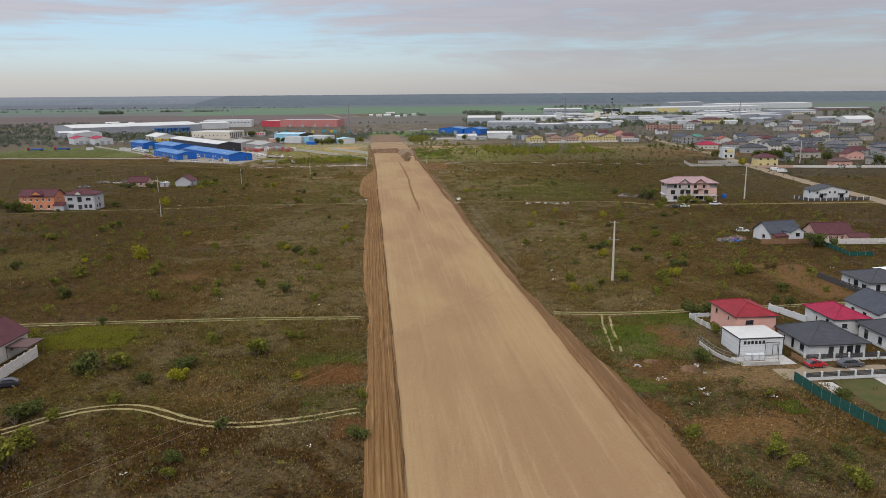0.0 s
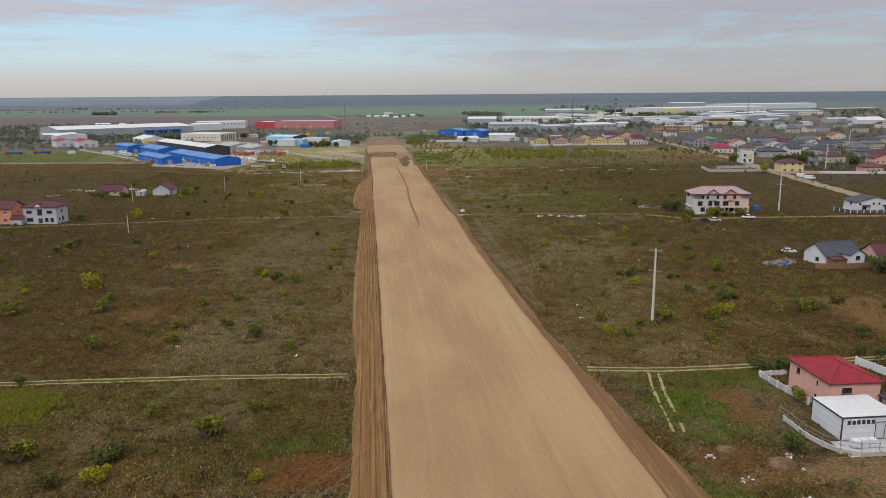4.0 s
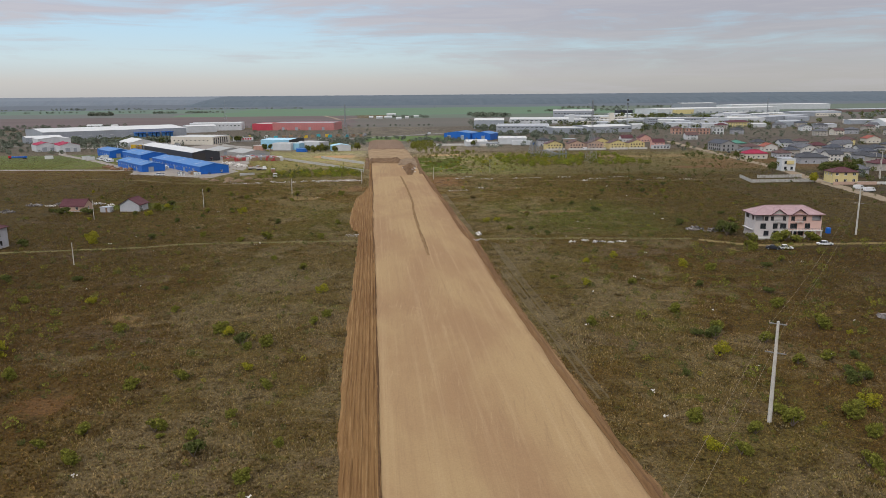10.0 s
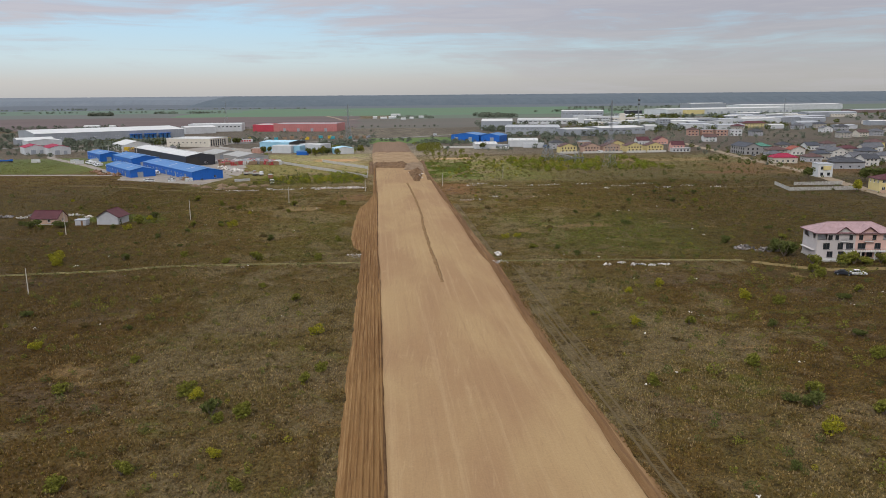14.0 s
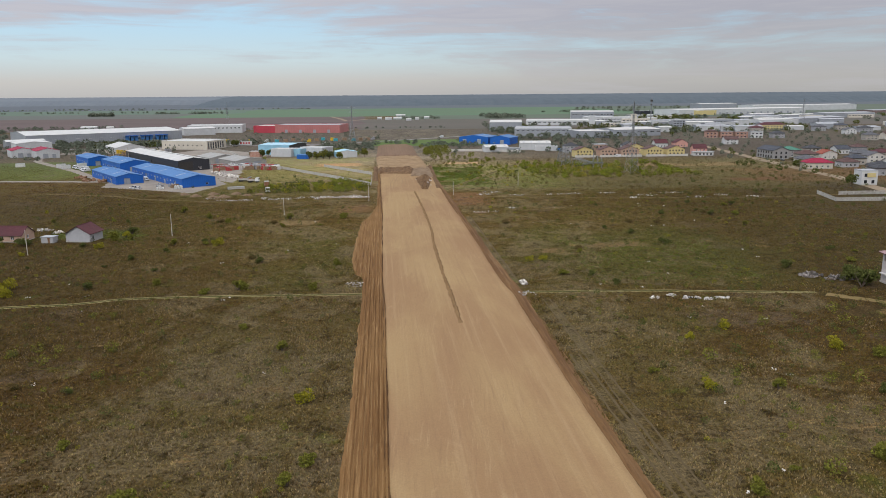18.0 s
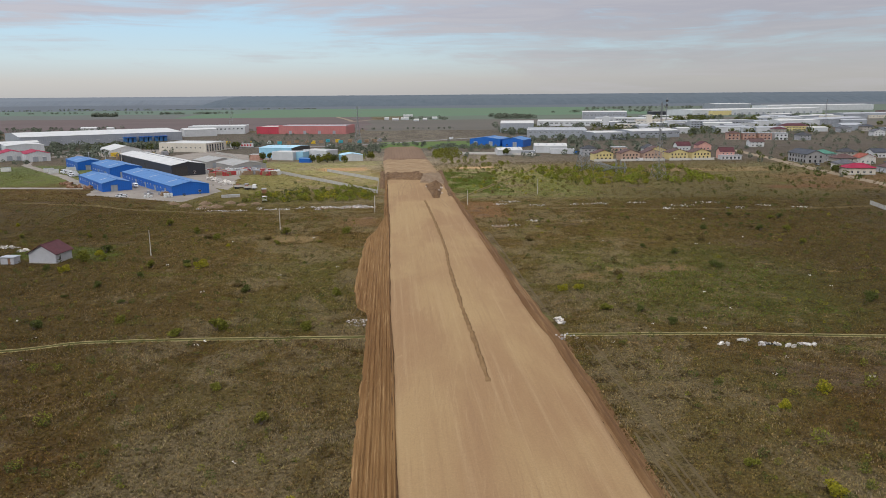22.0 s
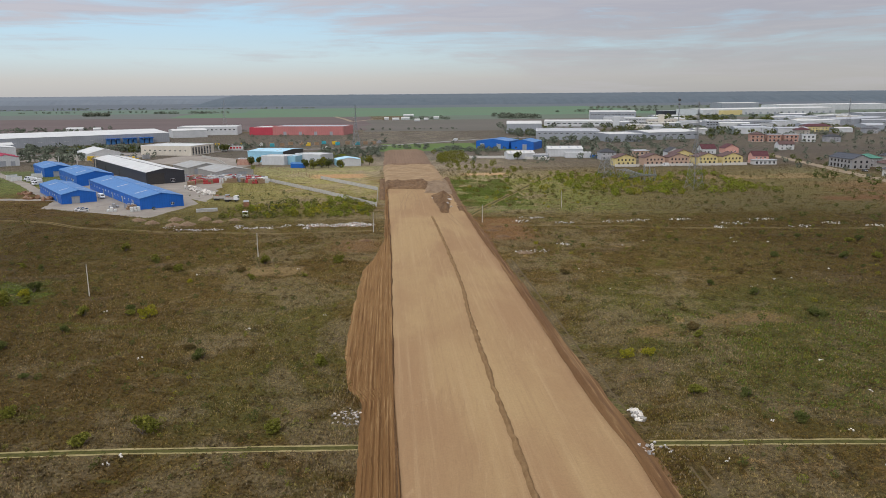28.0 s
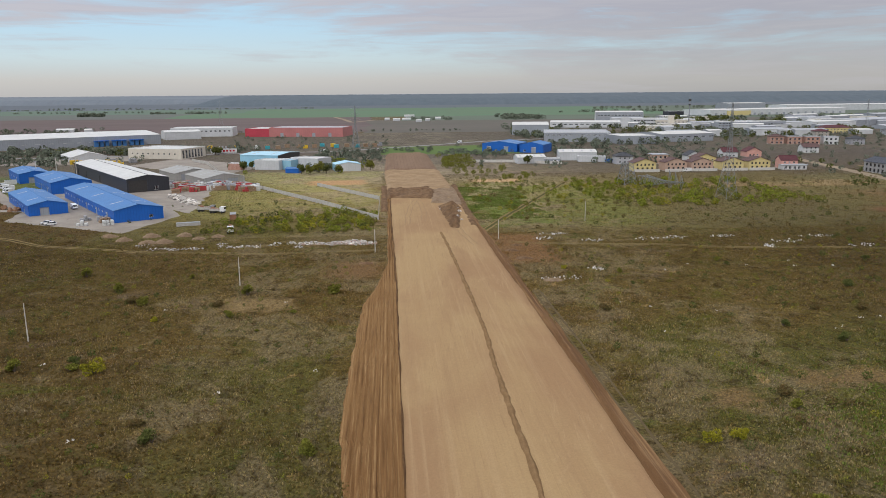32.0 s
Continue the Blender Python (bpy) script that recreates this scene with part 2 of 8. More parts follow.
# ---- mesh helpers ----
class Shape:
    """Collects faces of one mesh."""

    def __init__(self):
        self.v, self.f = [], []

    def face(self, *pts):
        n = len(self.v)
        self.v += [tuple(p) for p in pts]
        self.f.append(tuple(range(n, n + len(pts))))
        return self

    def box(self, x, y, z, w, d, h, m=None, top=1.0):
        """A box whose base centre is x, y, z; top: how much narrower its top is."""
        n = len(self.v)
        for k, zz in ((1.0, z), (top, z + h)):
            for a, b in ((-1, -1), (1, -1), (1, 1), (-1, 1)):
                p = Vector((x + a * w / 2 * k, y + b * d / 2 * k, zz))
                self.v.append(tuple(m @ p) if m else tuple(p))
        self.f += [tuple(n + i for i in q) for q in ((3, 2, 1, 0), (4, 5, 6, 7), (0, 1, 5, 4), (1, 2, 6, 5), (2, 3, 7, 6), (3, 0, 4, 7))]
        return self

    def beam(self, a, b, w, h=None):
        """A square bar from a to b."""
        a, b = Vector(a), Vector(b)
        d = b - a
        m = Matrix.Translation(a) @ d.to_track_quat("Z", "Y").to_matrix().to_4x4()
        return self.box(0, 0, 0, w, h or w, d.length, m)

    def tube(self, a, b, r, r2=None, n=8, cap=True):
        a, b = Vector(a), Vector(b)
        d = b - a
        m = d.to_track_quat("Z", "Y").to_matrix()
        k = len(self.v)
        for c, rr in ((a, r), (b, r if r2 is None else r2)):
            for i in range(n):
                w = 2 * math.pi * i / n
                self.v.append(tuple(c + m @ Vector((math.cos(w) * rr, math.sin(w) * rr, 0))))
        for i in range(n):
            j = (i + 1) % n
            self.f.append((k + i, k + j, k + n + j, k + n + i))
        if cap:
            self.f.append(tuple(k + n - 1 - i for i in range(n)))
            self.f.append(tuple(k + n + i for i in range(n)))
        return self

    def pipe(self, pts, w):
        """One square bar bent along pts."""
        k = len(self.v)
        for p in pts:
            for a, b in ((-1, -1), (1, -1), (1, 1), (-1, 1)):
                self.v.append((p[0] + a * w / 2, p[1] + b * w / 2, p[2]))
        for i in range(len(pts) - 1):
            for j in range(4):
                a, b = k + 4 * i + j, k + 4 * i + (j + 1) % 4
                self.f.append((a, b, b + 4, a + 4))
        return self

    def rope(self, pts, r, n=5):
        """One thin round line along pts."""
        k = len(self.v)
        for i, p in enumerate(pts):
            d = Vector(pts[min(i + 1, len(pts) - 1)]) - Vector(pts[max(i - 1, 0)])
            m = d.to_track_quat("Z", "Y").to_matrix()
            self.v += [tuple(Vector(p) + m @ Vector((math.cos(6.2832 * j / n) * r, math.sin(6.2832 * j / n) * r, 0))) for j in range(n)]
        for i in range(len(pts) - 1):
            for j in range(n):
                a, b = k + n * i + j, k + n * i + (j + 1) % n
                self.f.append((a, b, b + n, a + n))
        return self

    def mesh(self, name, mat):
        me = bpy.data.meshes.new(name)
        me.from_pydata(self.v, [], self.f)
        if mat:
            me.materials.append(mat)
        me.validate()
        return me


def thing(name, x=0.0, y=0.0, z=0.0, yaw=0.0, label="", category="", group="", kind=""):
    e = tagged(new(name), label, category, group, kind)
    e.matrix_world = pose(x, y, z, 0, 0, yaw)
    return e


def part(name, shape, mat, parent=None, label="", m=None):
    me = shape.mesh(name, mat) if isinstance(shape, Shape) else shape
    ob = new(name, me)
    ob.parent = parent
    if m:
        ob.matrix_local = m
    if label:
        ob["label"] = label
    return ob


def big_mesh(name, verts, faces, mat):
    """One mesh out of numpy arrays: verts n x 3, faces m x k."""
    me = bpy.data.meshes.new(name)
    k = faces.shape[1]
    me.vertices.add(len(verts))
    me.vertices.foreach_set("co", verts.astype(np.float32).ravel())
    me.loops.add(faces.size)
    me.loops.foreach_set("vertex_index", faces.astype(np.int32).ravel())
    me.polygons.add(len(faces))
    me.polygons.foreach_set("loop_start", np.arange(0, faces.size, k, dtype=np.int32))
    me.update(calc_edges=True)
    me.materials.append(mat)
    return me


def lattice(x, y, cells=256, seed=3, octaves=4):
    """Smooth value noise 0..1 for numpy arrays of places, first period 1."""
    rng = np.random.RandomState(seed)
    out, amp, tot = np.zeros_like(x, dtype=float), 1.0, 0.0
    for o in range(octaves):
        tab = rng.rand(cells, cells)
        xi, yi = np.floor(x).astype(int), np.floor(y).astype(int)
        fx, fy = x - xi, y - yi
        fx, fy = fx * fx * (3 - 2 * fx), fy * fy * (3 - 2 * fy)
        g00, g10 = tab[xi % cells, yi % cells], tab[(xi + 1) % cells, yi % cells]
        g01, g11 = tab[xi % cells, (yi + 1) % cells], tab[(xi + 1) % cells, (yi + 1) % cells]
        out += amp * ((g00 * (1 - fx) + g10 * fx) * (1 - fy) + (g01 * (1 - fx) + g11 * fx) * fy)
        tot += amp
        x, y, amp = x * 2.03 + 17.1, y * 2.03 + 5.3, amp * 0.5
    return out / tot


# ---- ground: one sheet to the horizon ----
# bare earth: x0, x1, y0, y1, softness, colour
BARE = [
    (57, 76, 115.5, 124.5, 1.5, (0.275, 0.200, 0.125)), (44, 59, 118.5, 122.5, 1.2, (0.22, 0.145, 0.078)), (45, 62, 96, 104.5, 2.0, (0.250, 0.155, 0.080)), (55, 61, 136, 150, 1.6, (0.20, 0.115, 0.060)), (43, 53, 123, 131, 1.6, (0.17, 0.098, 0.050)), (106, 123, 166, 203, 3.0, (0.20, 0.125, 0.066)), (-17, -4, 125, 134, 1.4, (0.185, 0.092, 0.040)), (39, 45, 103, 114, 1.5, (0.17, 0.092, 0.042)),
]
BARE += [
    (-10, -3, 104, 111, 1.4, (0.165, 0.090, 0.042)), (-20, -3, 482, 502, 6.0, (0.155, 0.095, 0.050)), (-60, -52, 205, 213, 2.0, (0.15, 0.088, 0.045)), (46, 76, 702, 716, 3.0, (0.27, 0.185, 0.115)), (-48, -16, 700, 722, 4.0, (0.25, 0.155, 0.090)), (34, 52, 496, 542, 4.0, (0.165, 0.095, 0.050)), (206, 244, 573, 586, 6.0, (0.165, 0.088, 0.052)), (-62, -54, 256, 261, 2.0, (0.22, 0.155, 0.085)), (52, 60, 388, 396, 2.5, (0.19, 0.135, 0.075)), (70, 90, 396, 403, 2.5, (0.18, 0.13, 0.072)), (-42, -26, 452, 462, 3.0, (0.20, 0.15, 0.085)),
]


def field_colour(t, vec):
    """Brown, olive and straw in patches, greener and barer places, and the fields far out. Returns the colour and two noises."""
    wob = noise_tex(t, vec, 0.03, 6.0, 0.65)
    wob2 = noise_tex(t, scaled(t, vec, (1, 1, 1), (31, 7, 0)), 0.03, 6.0, 0.65)
    s = nd(t, "ShaderNodeSeparateXYZ", i_0=vec)
    x = fm(t, "ADD", s.outputs[0], fm(t, "MULTIPLY", fm(t, "SUBTRACT", wob, 0.5), 60.0))
    y = fm(t, "ADD", s.outputs[1], fm(t, "MULTIPLY", fm(t, "SUBTRACT", wob2, 0.5), 60.0))

    def rect(x0, x1, y0, y1, soft=8.0):
        a = fm(t, "MULTIPLY", span(t, x, x0 - soft, x0 + soft), span(t, x, x1 + soft, x1 - soft))
        b = fm(t, "MULTIPLY", span(t, y, y0 - soft, y0 + soft), span(t, y, y1 + soft, y1 - soft))
        return fm(t, "MULTIPLY", a, b)

    patch = noise_tex(t, vec, 0.05, 8.0, 0.72, 0.3)
    patch2 = noise_tex(t, scaled(t, vec, (1, 1, 1), (90, 40, 0)), 0.06, 8.0, 0.7, 0.6)
    mid = noise_tex(t, scaled(t, vec, (1, 0.6, 1)), 0.35, 7.0, 0.75)
    fine = noise_tex(t, vec, 1.7, 7.0, 0.8)
    col = mixc(t, span(t, patch, 0.38, 0.62), (0.086, 0.053, 0.019), (0.116, 0.086, 0.031))
    col = mixc(t, fm(t, "MULTIPLY", span(t, patch2, 0.52, 0.68), 0.8), col, (0.094, 0.092, 0.025))
    for r, c, k in (
        (rect(-45, -3, 170, 330, 12), (0.125, 0.104, 0.055), 0.7), (rect(38, 72, 165, 330, 12), (0.118, 0.102, 0.048), 0.7), (rect(-160, -46, 160, 430, 16), (0.092, 0.061, 0.027), 0.7), (rect(76, 210, 160, 430, 16), (0.080, 0.054, 0.023), 0.7),
        (rect(-90, -4, 60, 112, 8), (0.074, 0.041, 0.014), 0.8), (rect(-76, -54, 149, 163, 4), (0.125, 0.150, 0.022), 0.75), (rect(-62, -4, 116, 166, 9), (0.112, 0.104, 0.034), 0.5), (rect(44, 58, 130, 156, 3), (0.085, 0.145, 0.022), 0.85),
        (rect(41, 46, 116, 126, 2), (0.085, 0.140, 0.022), 0.8), (rect(-14, -4, 111, 117, 2), (0.09, 0.125, 0.024), 0.5), (rect(-16, -5, 133, 140, 2), (0.09, 0.12, 0.024), 0.45), (rect(-37, -22, 121, 131, 4), (0.19, 0.13, 0.062), 0.7),
        (rect(-300, -5, 330, 560, 30), (0.112, 0.090, 0.040), 0.45), (rect(34, 260, 330, 560, 30), (0.100, 0.084, 0.038), 0.45), (rect(45, 120, 345, 430, 14), (0.080, 0.104, 0.030), 0.5), (rect(-36, -9, 352, 440, 8), (0.096, 0.106, 0.036), 0.55), (rect(-600, 1400, 700, 1260, 40), (0.108, 0.094, 0.074), 0.8),
        (rect(240, 1400, 420, 900, 20), (0.084, 0.070, 0.054), 0.8), (rect(36, 300, 545, 720, 20), (0.150, 0.142, 0.074), 0.7), (rect(-110, -8, 535, 640, 9), (0.120, 0.116, 0.048), 0.7), (rect(-96, -8, 592, 770, 7), (0.165, 0.160, 0.070), 0.85),
        (rect(-118, -94, 431, 449, 3), (0.090, 0.150, 0.024), 0.8), (rect(-135, -92, 214, 250, 4), (0.165, 0.140, 0.052), 0.75), (rect(34, 66, 560, 690, 9), (0.092, 0.150, 0.034), 0.7), (rect(100, 250, 660, 735, 10), (0.135, 0.112, 0.055), 0.6),
        (rect(162, 272, 664, 682, 4), (0.24, 0.18, 0.11), 0.8), (rect(-340, -190, 640, 770, 10), (0.095, 0.135, 0.040), 0.75), (rect(230, 330, 560, 640, 12), (0.20, 0.11, 0.07), 0.5), (rect(60, 110, 560, 690, 10), (0.105, 0.125, 0.034), 0.7),
    ):
        col = mixc(t, fm(t, "MULTIPLY", r, k), col, c)
    # grey dead thistles, thickest beside the earthworks
    grey = noise_tex(t, scaled(t, vec, (1, 0.8, 1), (5, 66, 0)), 0.045, 9.0, 0.74, 0.7)
    beside = fm(t, "MULTIPLY", span(t, x, -95.0, -25.0), span(t, x, 125.0, 60.0))
    lim = fm(t, "SUBTRACT", 0.60, fm(t, "MULTIPLY", beside, 0.13))
    mask = nd(t, "ShaderNodeMath", operation="MULTIPLY", use_clamp=True, i_0=fm(t, "SUBTRACT", grey, lim), i_1=13.0).outputs[0]
    col = mixc(t, fm(t, "MULTIPLY", mask, 0.72), col, (0.178, 0.150, 0.104))
    mauve = noise_tex(t, scaled(t, vec, (0.8, 1.3, 1), (71, 12, 0)), 0.035, 8.0, 0.7, 0.5)
    col = mixc(t, fm(t, "MULTIPLY", span(t, mauve, 0.55, 0.66), 0.6), col, (0.138, 0.108, 0.092))
    blotch = noise_tex(t, scaled(t, vec, (1, 1.5, 1), (5, 66, 0)), 0.16, 9.0, 0.76, 0.8)
    col = mixc(t, fm(t, "MULTIPLY", span(t, blotch, 0.56, 0.66), 0.5), col, (0.185, 0.125, 0.060))
    col = mixc(t, fm(t, "MULTIPLY", span(t, blotch, 0.47, 0.37), 0.72), col, (0.040, 0.027, 0.010))
    col = mixc(t, fm(t, "MULTIPLY", span(t, mid, 0.55, 0.68), 0.55), col, (0.215, 0.165, 0.090))
    col = mixc(t, fm(t, "MULTIPLY", span(t, mid, 0.47, 0.36), 0.75), col, (0.032, 0.024, 0.009))
    # straw in ragged pale drifts, and lush grass in a few
    drift = noise_tex(t, scaled(t, vec, (0.8, 1.2, 1), (17, 3, 0)), 0.10, 9.0, 0.76, 1.2)
    col = mixc(t, fm(t, "MULTIPLY", span(t, drift, 0.60, 0.67), 0.7), col, (0.30, 0.215, 0.120))
    lush = noise_tex(t, scaled(t, vec, (0.7, 1.2, 1), (170, 33, 0)), 0.06, 9.0, 0.74, 0.8)
    col = mixc(t, fm(t, "MULTIPLY", span(t, lush, 0.57, 0.68), 0.7), col, (0.100, 0.120, 0.026))
    ragged = noise_tex(t, vec, 0.25, 8.0, 0.72, 0.5)
    ragx = fm(t, "ADD", s.outputs[0], fm(t, "MULTIPLY", fm(t, "SUBTRACT", ragged, 0.5), 20.0))
    ragy = fm(t, "ADD", s.outputs[1], fm(t, "MULTIPLY", fm(t, "SUBTRACT", noise_tex(t, scaled(t, vec, (1, 1, 1), (60, 20, 0)), 0.25, 8.0, 0.72, 0.5), 0.5), 20.0))
    for x0, x1, y0, y1, soft, c in BARE:
        a = fm(t, "MULTIPLY", span(t, ragx, x0 - soft, x0 + soft), span(t, ragx, x1 + soft, x1 - soft))
        b = fm(t, "MULTIPLY", span(t, ragy, y0 - soft, y0 + soft), span(t, ragy, y1 + soft, y1 - soft))
        col = mixc(t, fm(t, "MULTIPLY", fm(t, "MULTIPLY", a, b), 0.85), col, c)
    # redder at the near end, bluer far out: distance haze put into the colour; dry brightens the middle likewise
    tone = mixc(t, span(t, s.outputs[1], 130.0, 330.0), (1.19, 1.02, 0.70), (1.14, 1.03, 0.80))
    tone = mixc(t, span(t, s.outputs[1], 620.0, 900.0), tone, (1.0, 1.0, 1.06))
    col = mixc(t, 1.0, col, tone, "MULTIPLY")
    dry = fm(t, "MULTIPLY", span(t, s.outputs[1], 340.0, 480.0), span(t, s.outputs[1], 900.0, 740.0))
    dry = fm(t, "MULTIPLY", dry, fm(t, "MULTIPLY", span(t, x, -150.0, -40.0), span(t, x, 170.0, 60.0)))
    # thin brightens a band along both sides of the road line: haze and lens falloff put into the colour
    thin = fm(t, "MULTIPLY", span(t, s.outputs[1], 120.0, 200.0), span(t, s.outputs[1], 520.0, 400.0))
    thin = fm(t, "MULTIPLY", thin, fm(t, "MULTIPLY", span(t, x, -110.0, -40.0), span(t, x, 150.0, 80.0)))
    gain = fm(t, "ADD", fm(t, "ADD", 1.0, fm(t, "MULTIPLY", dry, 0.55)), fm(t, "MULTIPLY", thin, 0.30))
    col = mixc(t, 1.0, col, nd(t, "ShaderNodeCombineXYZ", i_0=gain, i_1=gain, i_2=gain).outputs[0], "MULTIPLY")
    return col, mid, fine


def ground_material():
    m = bpy.data.materials.new("field_ground")
    m.use_nodes = True
    t = m.node_tree
    bsdf = t.nodes["Principled BSDF"]
    vec = nd(t, "ShaderNodeTexCoord").outputs["Object"]
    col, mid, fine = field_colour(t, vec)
    grain = fm(t, "ADD", 0.45, fm(t, "MULTIPLY", span(t, fine, 0.34, 0.66), 1.0))
    # soil under the weeds darkened in its colour: shaded gaps and near-view falloff, fading out by y 700
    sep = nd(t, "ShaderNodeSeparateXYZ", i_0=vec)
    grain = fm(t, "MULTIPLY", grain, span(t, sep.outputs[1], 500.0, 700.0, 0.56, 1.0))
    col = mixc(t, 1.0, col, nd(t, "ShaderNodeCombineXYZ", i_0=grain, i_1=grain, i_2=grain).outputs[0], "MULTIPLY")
    t.links.new(col, bsdf.inputs["Base Color"])
    bsdf.inputs["Roughness"].default_value = 0.95
    bsdf.inputs["Specular IOR Level"].default_value = 0.1
    bn = nd(t, "ShaderNodeBump", i_Strength=0.9, i_Distance=0.35)
    t.links.new(fm(t, "ADD", fine, fm(t, "MULTIPLY", mid, 1.6)), bn.inputs["Height"])
    t.links.new(bn.outputs[0], bsdf.inputs["Normal"])
    return m


def weed_material(name, tint, gain, share):
    """Weeds take the field's colour, each tuft lighter or darker, leaning towards tint."""
    m = bpy.data.materials.new(name)
    m.use_nodes = True
    t = m.node_tree
    bsdf = t.nodes["Principled BSDF"]
    vec = nd(t, "ShaderNodeTexCoord").outputs["Object"]
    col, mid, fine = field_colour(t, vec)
    col = mixc(t, share, col, tint)
    geo = nd(t, "ShaderNodeNewGeometry")
    k = fm(t, "ADD", gain * 0.52, fm(t, "MULTIPLY", geo.outputs["Random Per Island"], gain * 0.88))
    # thin blades let the sky's light through: the shading leans upright
    lean = nd(t, "ShaderNodeVectorMath", operation="ADD", i_0=(0.0, 0.0, 1.3))
    t.links.new(geo.outputs["Normal"], lean.inputs[1])
    unit = nd(t, "ShaderNodeVectorMath", operation="NORMALIZE")
    t.links.new(lean.outputs[0], unit.inputs[0])
    t.links.new(unit.outputs[0], bsdf.inputs["Normal"])
    col = mixc(t, 1.0, col, nd(t, "ShaderNodeCombineXYZ", i_0=k, i_1=k, i_2=k).outputs[0], "MULTIPLY")
    t.links.new(col, bsdf.inputs["Base Color"])
    bsdf.inputs["Roughness"].default_value = 0.95
    bsdf.inputs["Specular IOR Level"].default_value = 0.05
    return m


gx = np.concatenate([np.linspace(-4900, -500, 12), np.linspace(-420, 420, 43), np.linspace(500, 4900, 12)])
gy = np.concatenate([np.linspace(-900, -100, 6), np.linspace(-20, 1100, 57), np.linspace(1250, 4950, 16)])
GX, GY = np.meshgrid(gx, gy, indexing="ij")
gv = np.stack([GX.ravel(), GY.ravel(), 0 * GX.ravel()], 1)
ii, jj = np.meshgrid(np.arange(len(gx) - 1), np.arange(len(gy) - 1), indexing="ij")
a = (ii * len(gy) + jj).ravel()
gf = np.stack([a, a + len(gy), a + len(gy) + 1, a + 1], 1)
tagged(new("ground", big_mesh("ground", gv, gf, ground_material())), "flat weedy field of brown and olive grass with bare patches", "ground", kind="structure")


# ---- the earthworks: sand platform, dirt strip, berm ----
def sand_material(name, a, b, light, dark, rut, streak=1.0, deep=0.5, lane=0.8):
    m = bpy.data.materials.new(name)
    m.use_nodes = True
    t = m.node_tree
    bsdf = t.nodes["Principled BSDF"]
    vec = nd(t, "ShaderNodeTexCoord").outputs["Object"]
    big = noise_tex(t, scaled(t, vec, (1, 0.35, 1)), 0.045, 5.0, 0.6, 0.4)
    lanes = noise_tex(t, scaled(t, vec, (1, 0.018, 1)), lane, 5.0, 0.65)
    tracks = noise_tex(t, scaled(t, vec, (1, 0.03, 1), (9, 2, 0)), 2.6, 4.0, 0.7)
    fine = noise_tex(t, vec, 3.2, 6.0, 0.75)
    col = mixc(t, span(t, big, 0.38, 0.64), a, b)
    col = mixc(t, fm(t, "MULTIPLY", span(t, lanes, 0.50, 0.70), 0.35 * streak), col, light)
    col = mixc(t, fm(t, "MULTIPLY", span(t, lanes, 0.46, 0.30), 0.35 * streak), col, dark)
    col = mixc(t, fm(t, "MULTIPLY", span(t, tracks, 0.58, 0.72), 0.28 * streak), col, rut)
    # damp and churned places with ragged edges, and a few pale dry ones
    wet = noise_tex(t, scaled(t, vec, (1, 0.5, 1), (40, 8, 0)), 0.10, 9.0, 0.75, 0.9)
    col = mixc(t, fm(t, "MULTIPLY", span(t, wet, 0.60, 0.72), 0.45), col, dark)
    col = mixc(t, fm(t, "MULTIPLY", span(t, wet, 0.40, 0.30), 0.40), col, light)
    # rollers and tyres that crossed the bed at a slant
    slant = nd(t, "ShaderNodeMapping")
    t.links.new(vec, slant.inputs["Vector"])
    slant.inputs["Rotation"].default_value = (0, 0, radians(7))
    skew = noise_tex(t, scaled(t, slant.outputs[0], (1, 0.05, 1), (3, 5, 0)), 1.7, 5.0, 0.7)
    where = span(t, noise_tex(t, vec, 0.03, 4.0, 0.6), 0.42, 0.60)
    col = mixc(t, fm(t, "MULTIPLY", fm(t, "MULTIPLY", span(t, skew, 0.56, 0.68), where), 0.34), col, light)
    col = mixc(t, fm(t, "MULTIPLY", fm(t, "MULTIPLY", span(t, skew, 0.44, 0.33), where), 0.34), col, rut)
    k = fm(t, "ADD", 0.74, fm(t, "MULTIPLY", fine, 0.5))
    col = mixc(t, 1.0, col, nd(t, "ShaderNodeCombineXYZ", i_0=k, i_1=k, i_2=k).outputs[0], "MULTIPLY")
    t.links.new(col, bsdf.inputs["Base Color"])
    bsdf.inputs["Roughness"].default_value = 0.95
    bsdf.inputs["Specular IOR Level"].default_value = 0.15
    bn = nd(t, "ShaderNodeBump", i_Strength=deep, i_Distance=0.12)
    t.links.new(fm(t, "ADD", fm(t, "MULTIPLY", fine, 0.5), tracks), bn.inputs["Height"])
    t.links.new(bn.outputs[0], bsdf.inputs["Normal"])
    return m


SAND = sand_material("compacted_sand", (0.264, 0.160, 0.081), (0.320, 0.213, 0.104), (0.380, 0.264, 0.142), (0.232, 0.140, 0.074), (0.205, 0.124, 0.068))
DIRT = sand_material("turned_brown_dirt", (0.165, 0.084, 0.030), (0.212, 0.116, 0.044), (0.34, 0.212, 0.096), (0.085, 0.041, 0.016), (0.085, 0.042, 0.017), 1.9, 1.0, 2.9)
BERM = sand_material("pushed_up_soil", (0.128, 0.066, 0.028), (0.172, 0.096, 0.042), (0.27, 0.165, 0.080), (0.090, 0.046, 0.020), (0.085, 0.044, 0.020), 2.0, 1.0, 1.4)
# soil with the shade of scarp and trench put into its dark colour
EDGE = material("dark_shaded_soil", (0.072, 0.038, 0.017), (0.125, 0.070, 0.033), 0.8, 0.95, bump=1.0, fine=6, spec=0.1)
CLOD = material("dark_clods", (0.185, 0.115, 0.062), (0.095, 0.052, 0.027), 0.45, 0.95, bump=1.0, fine=6, spec=0.15)
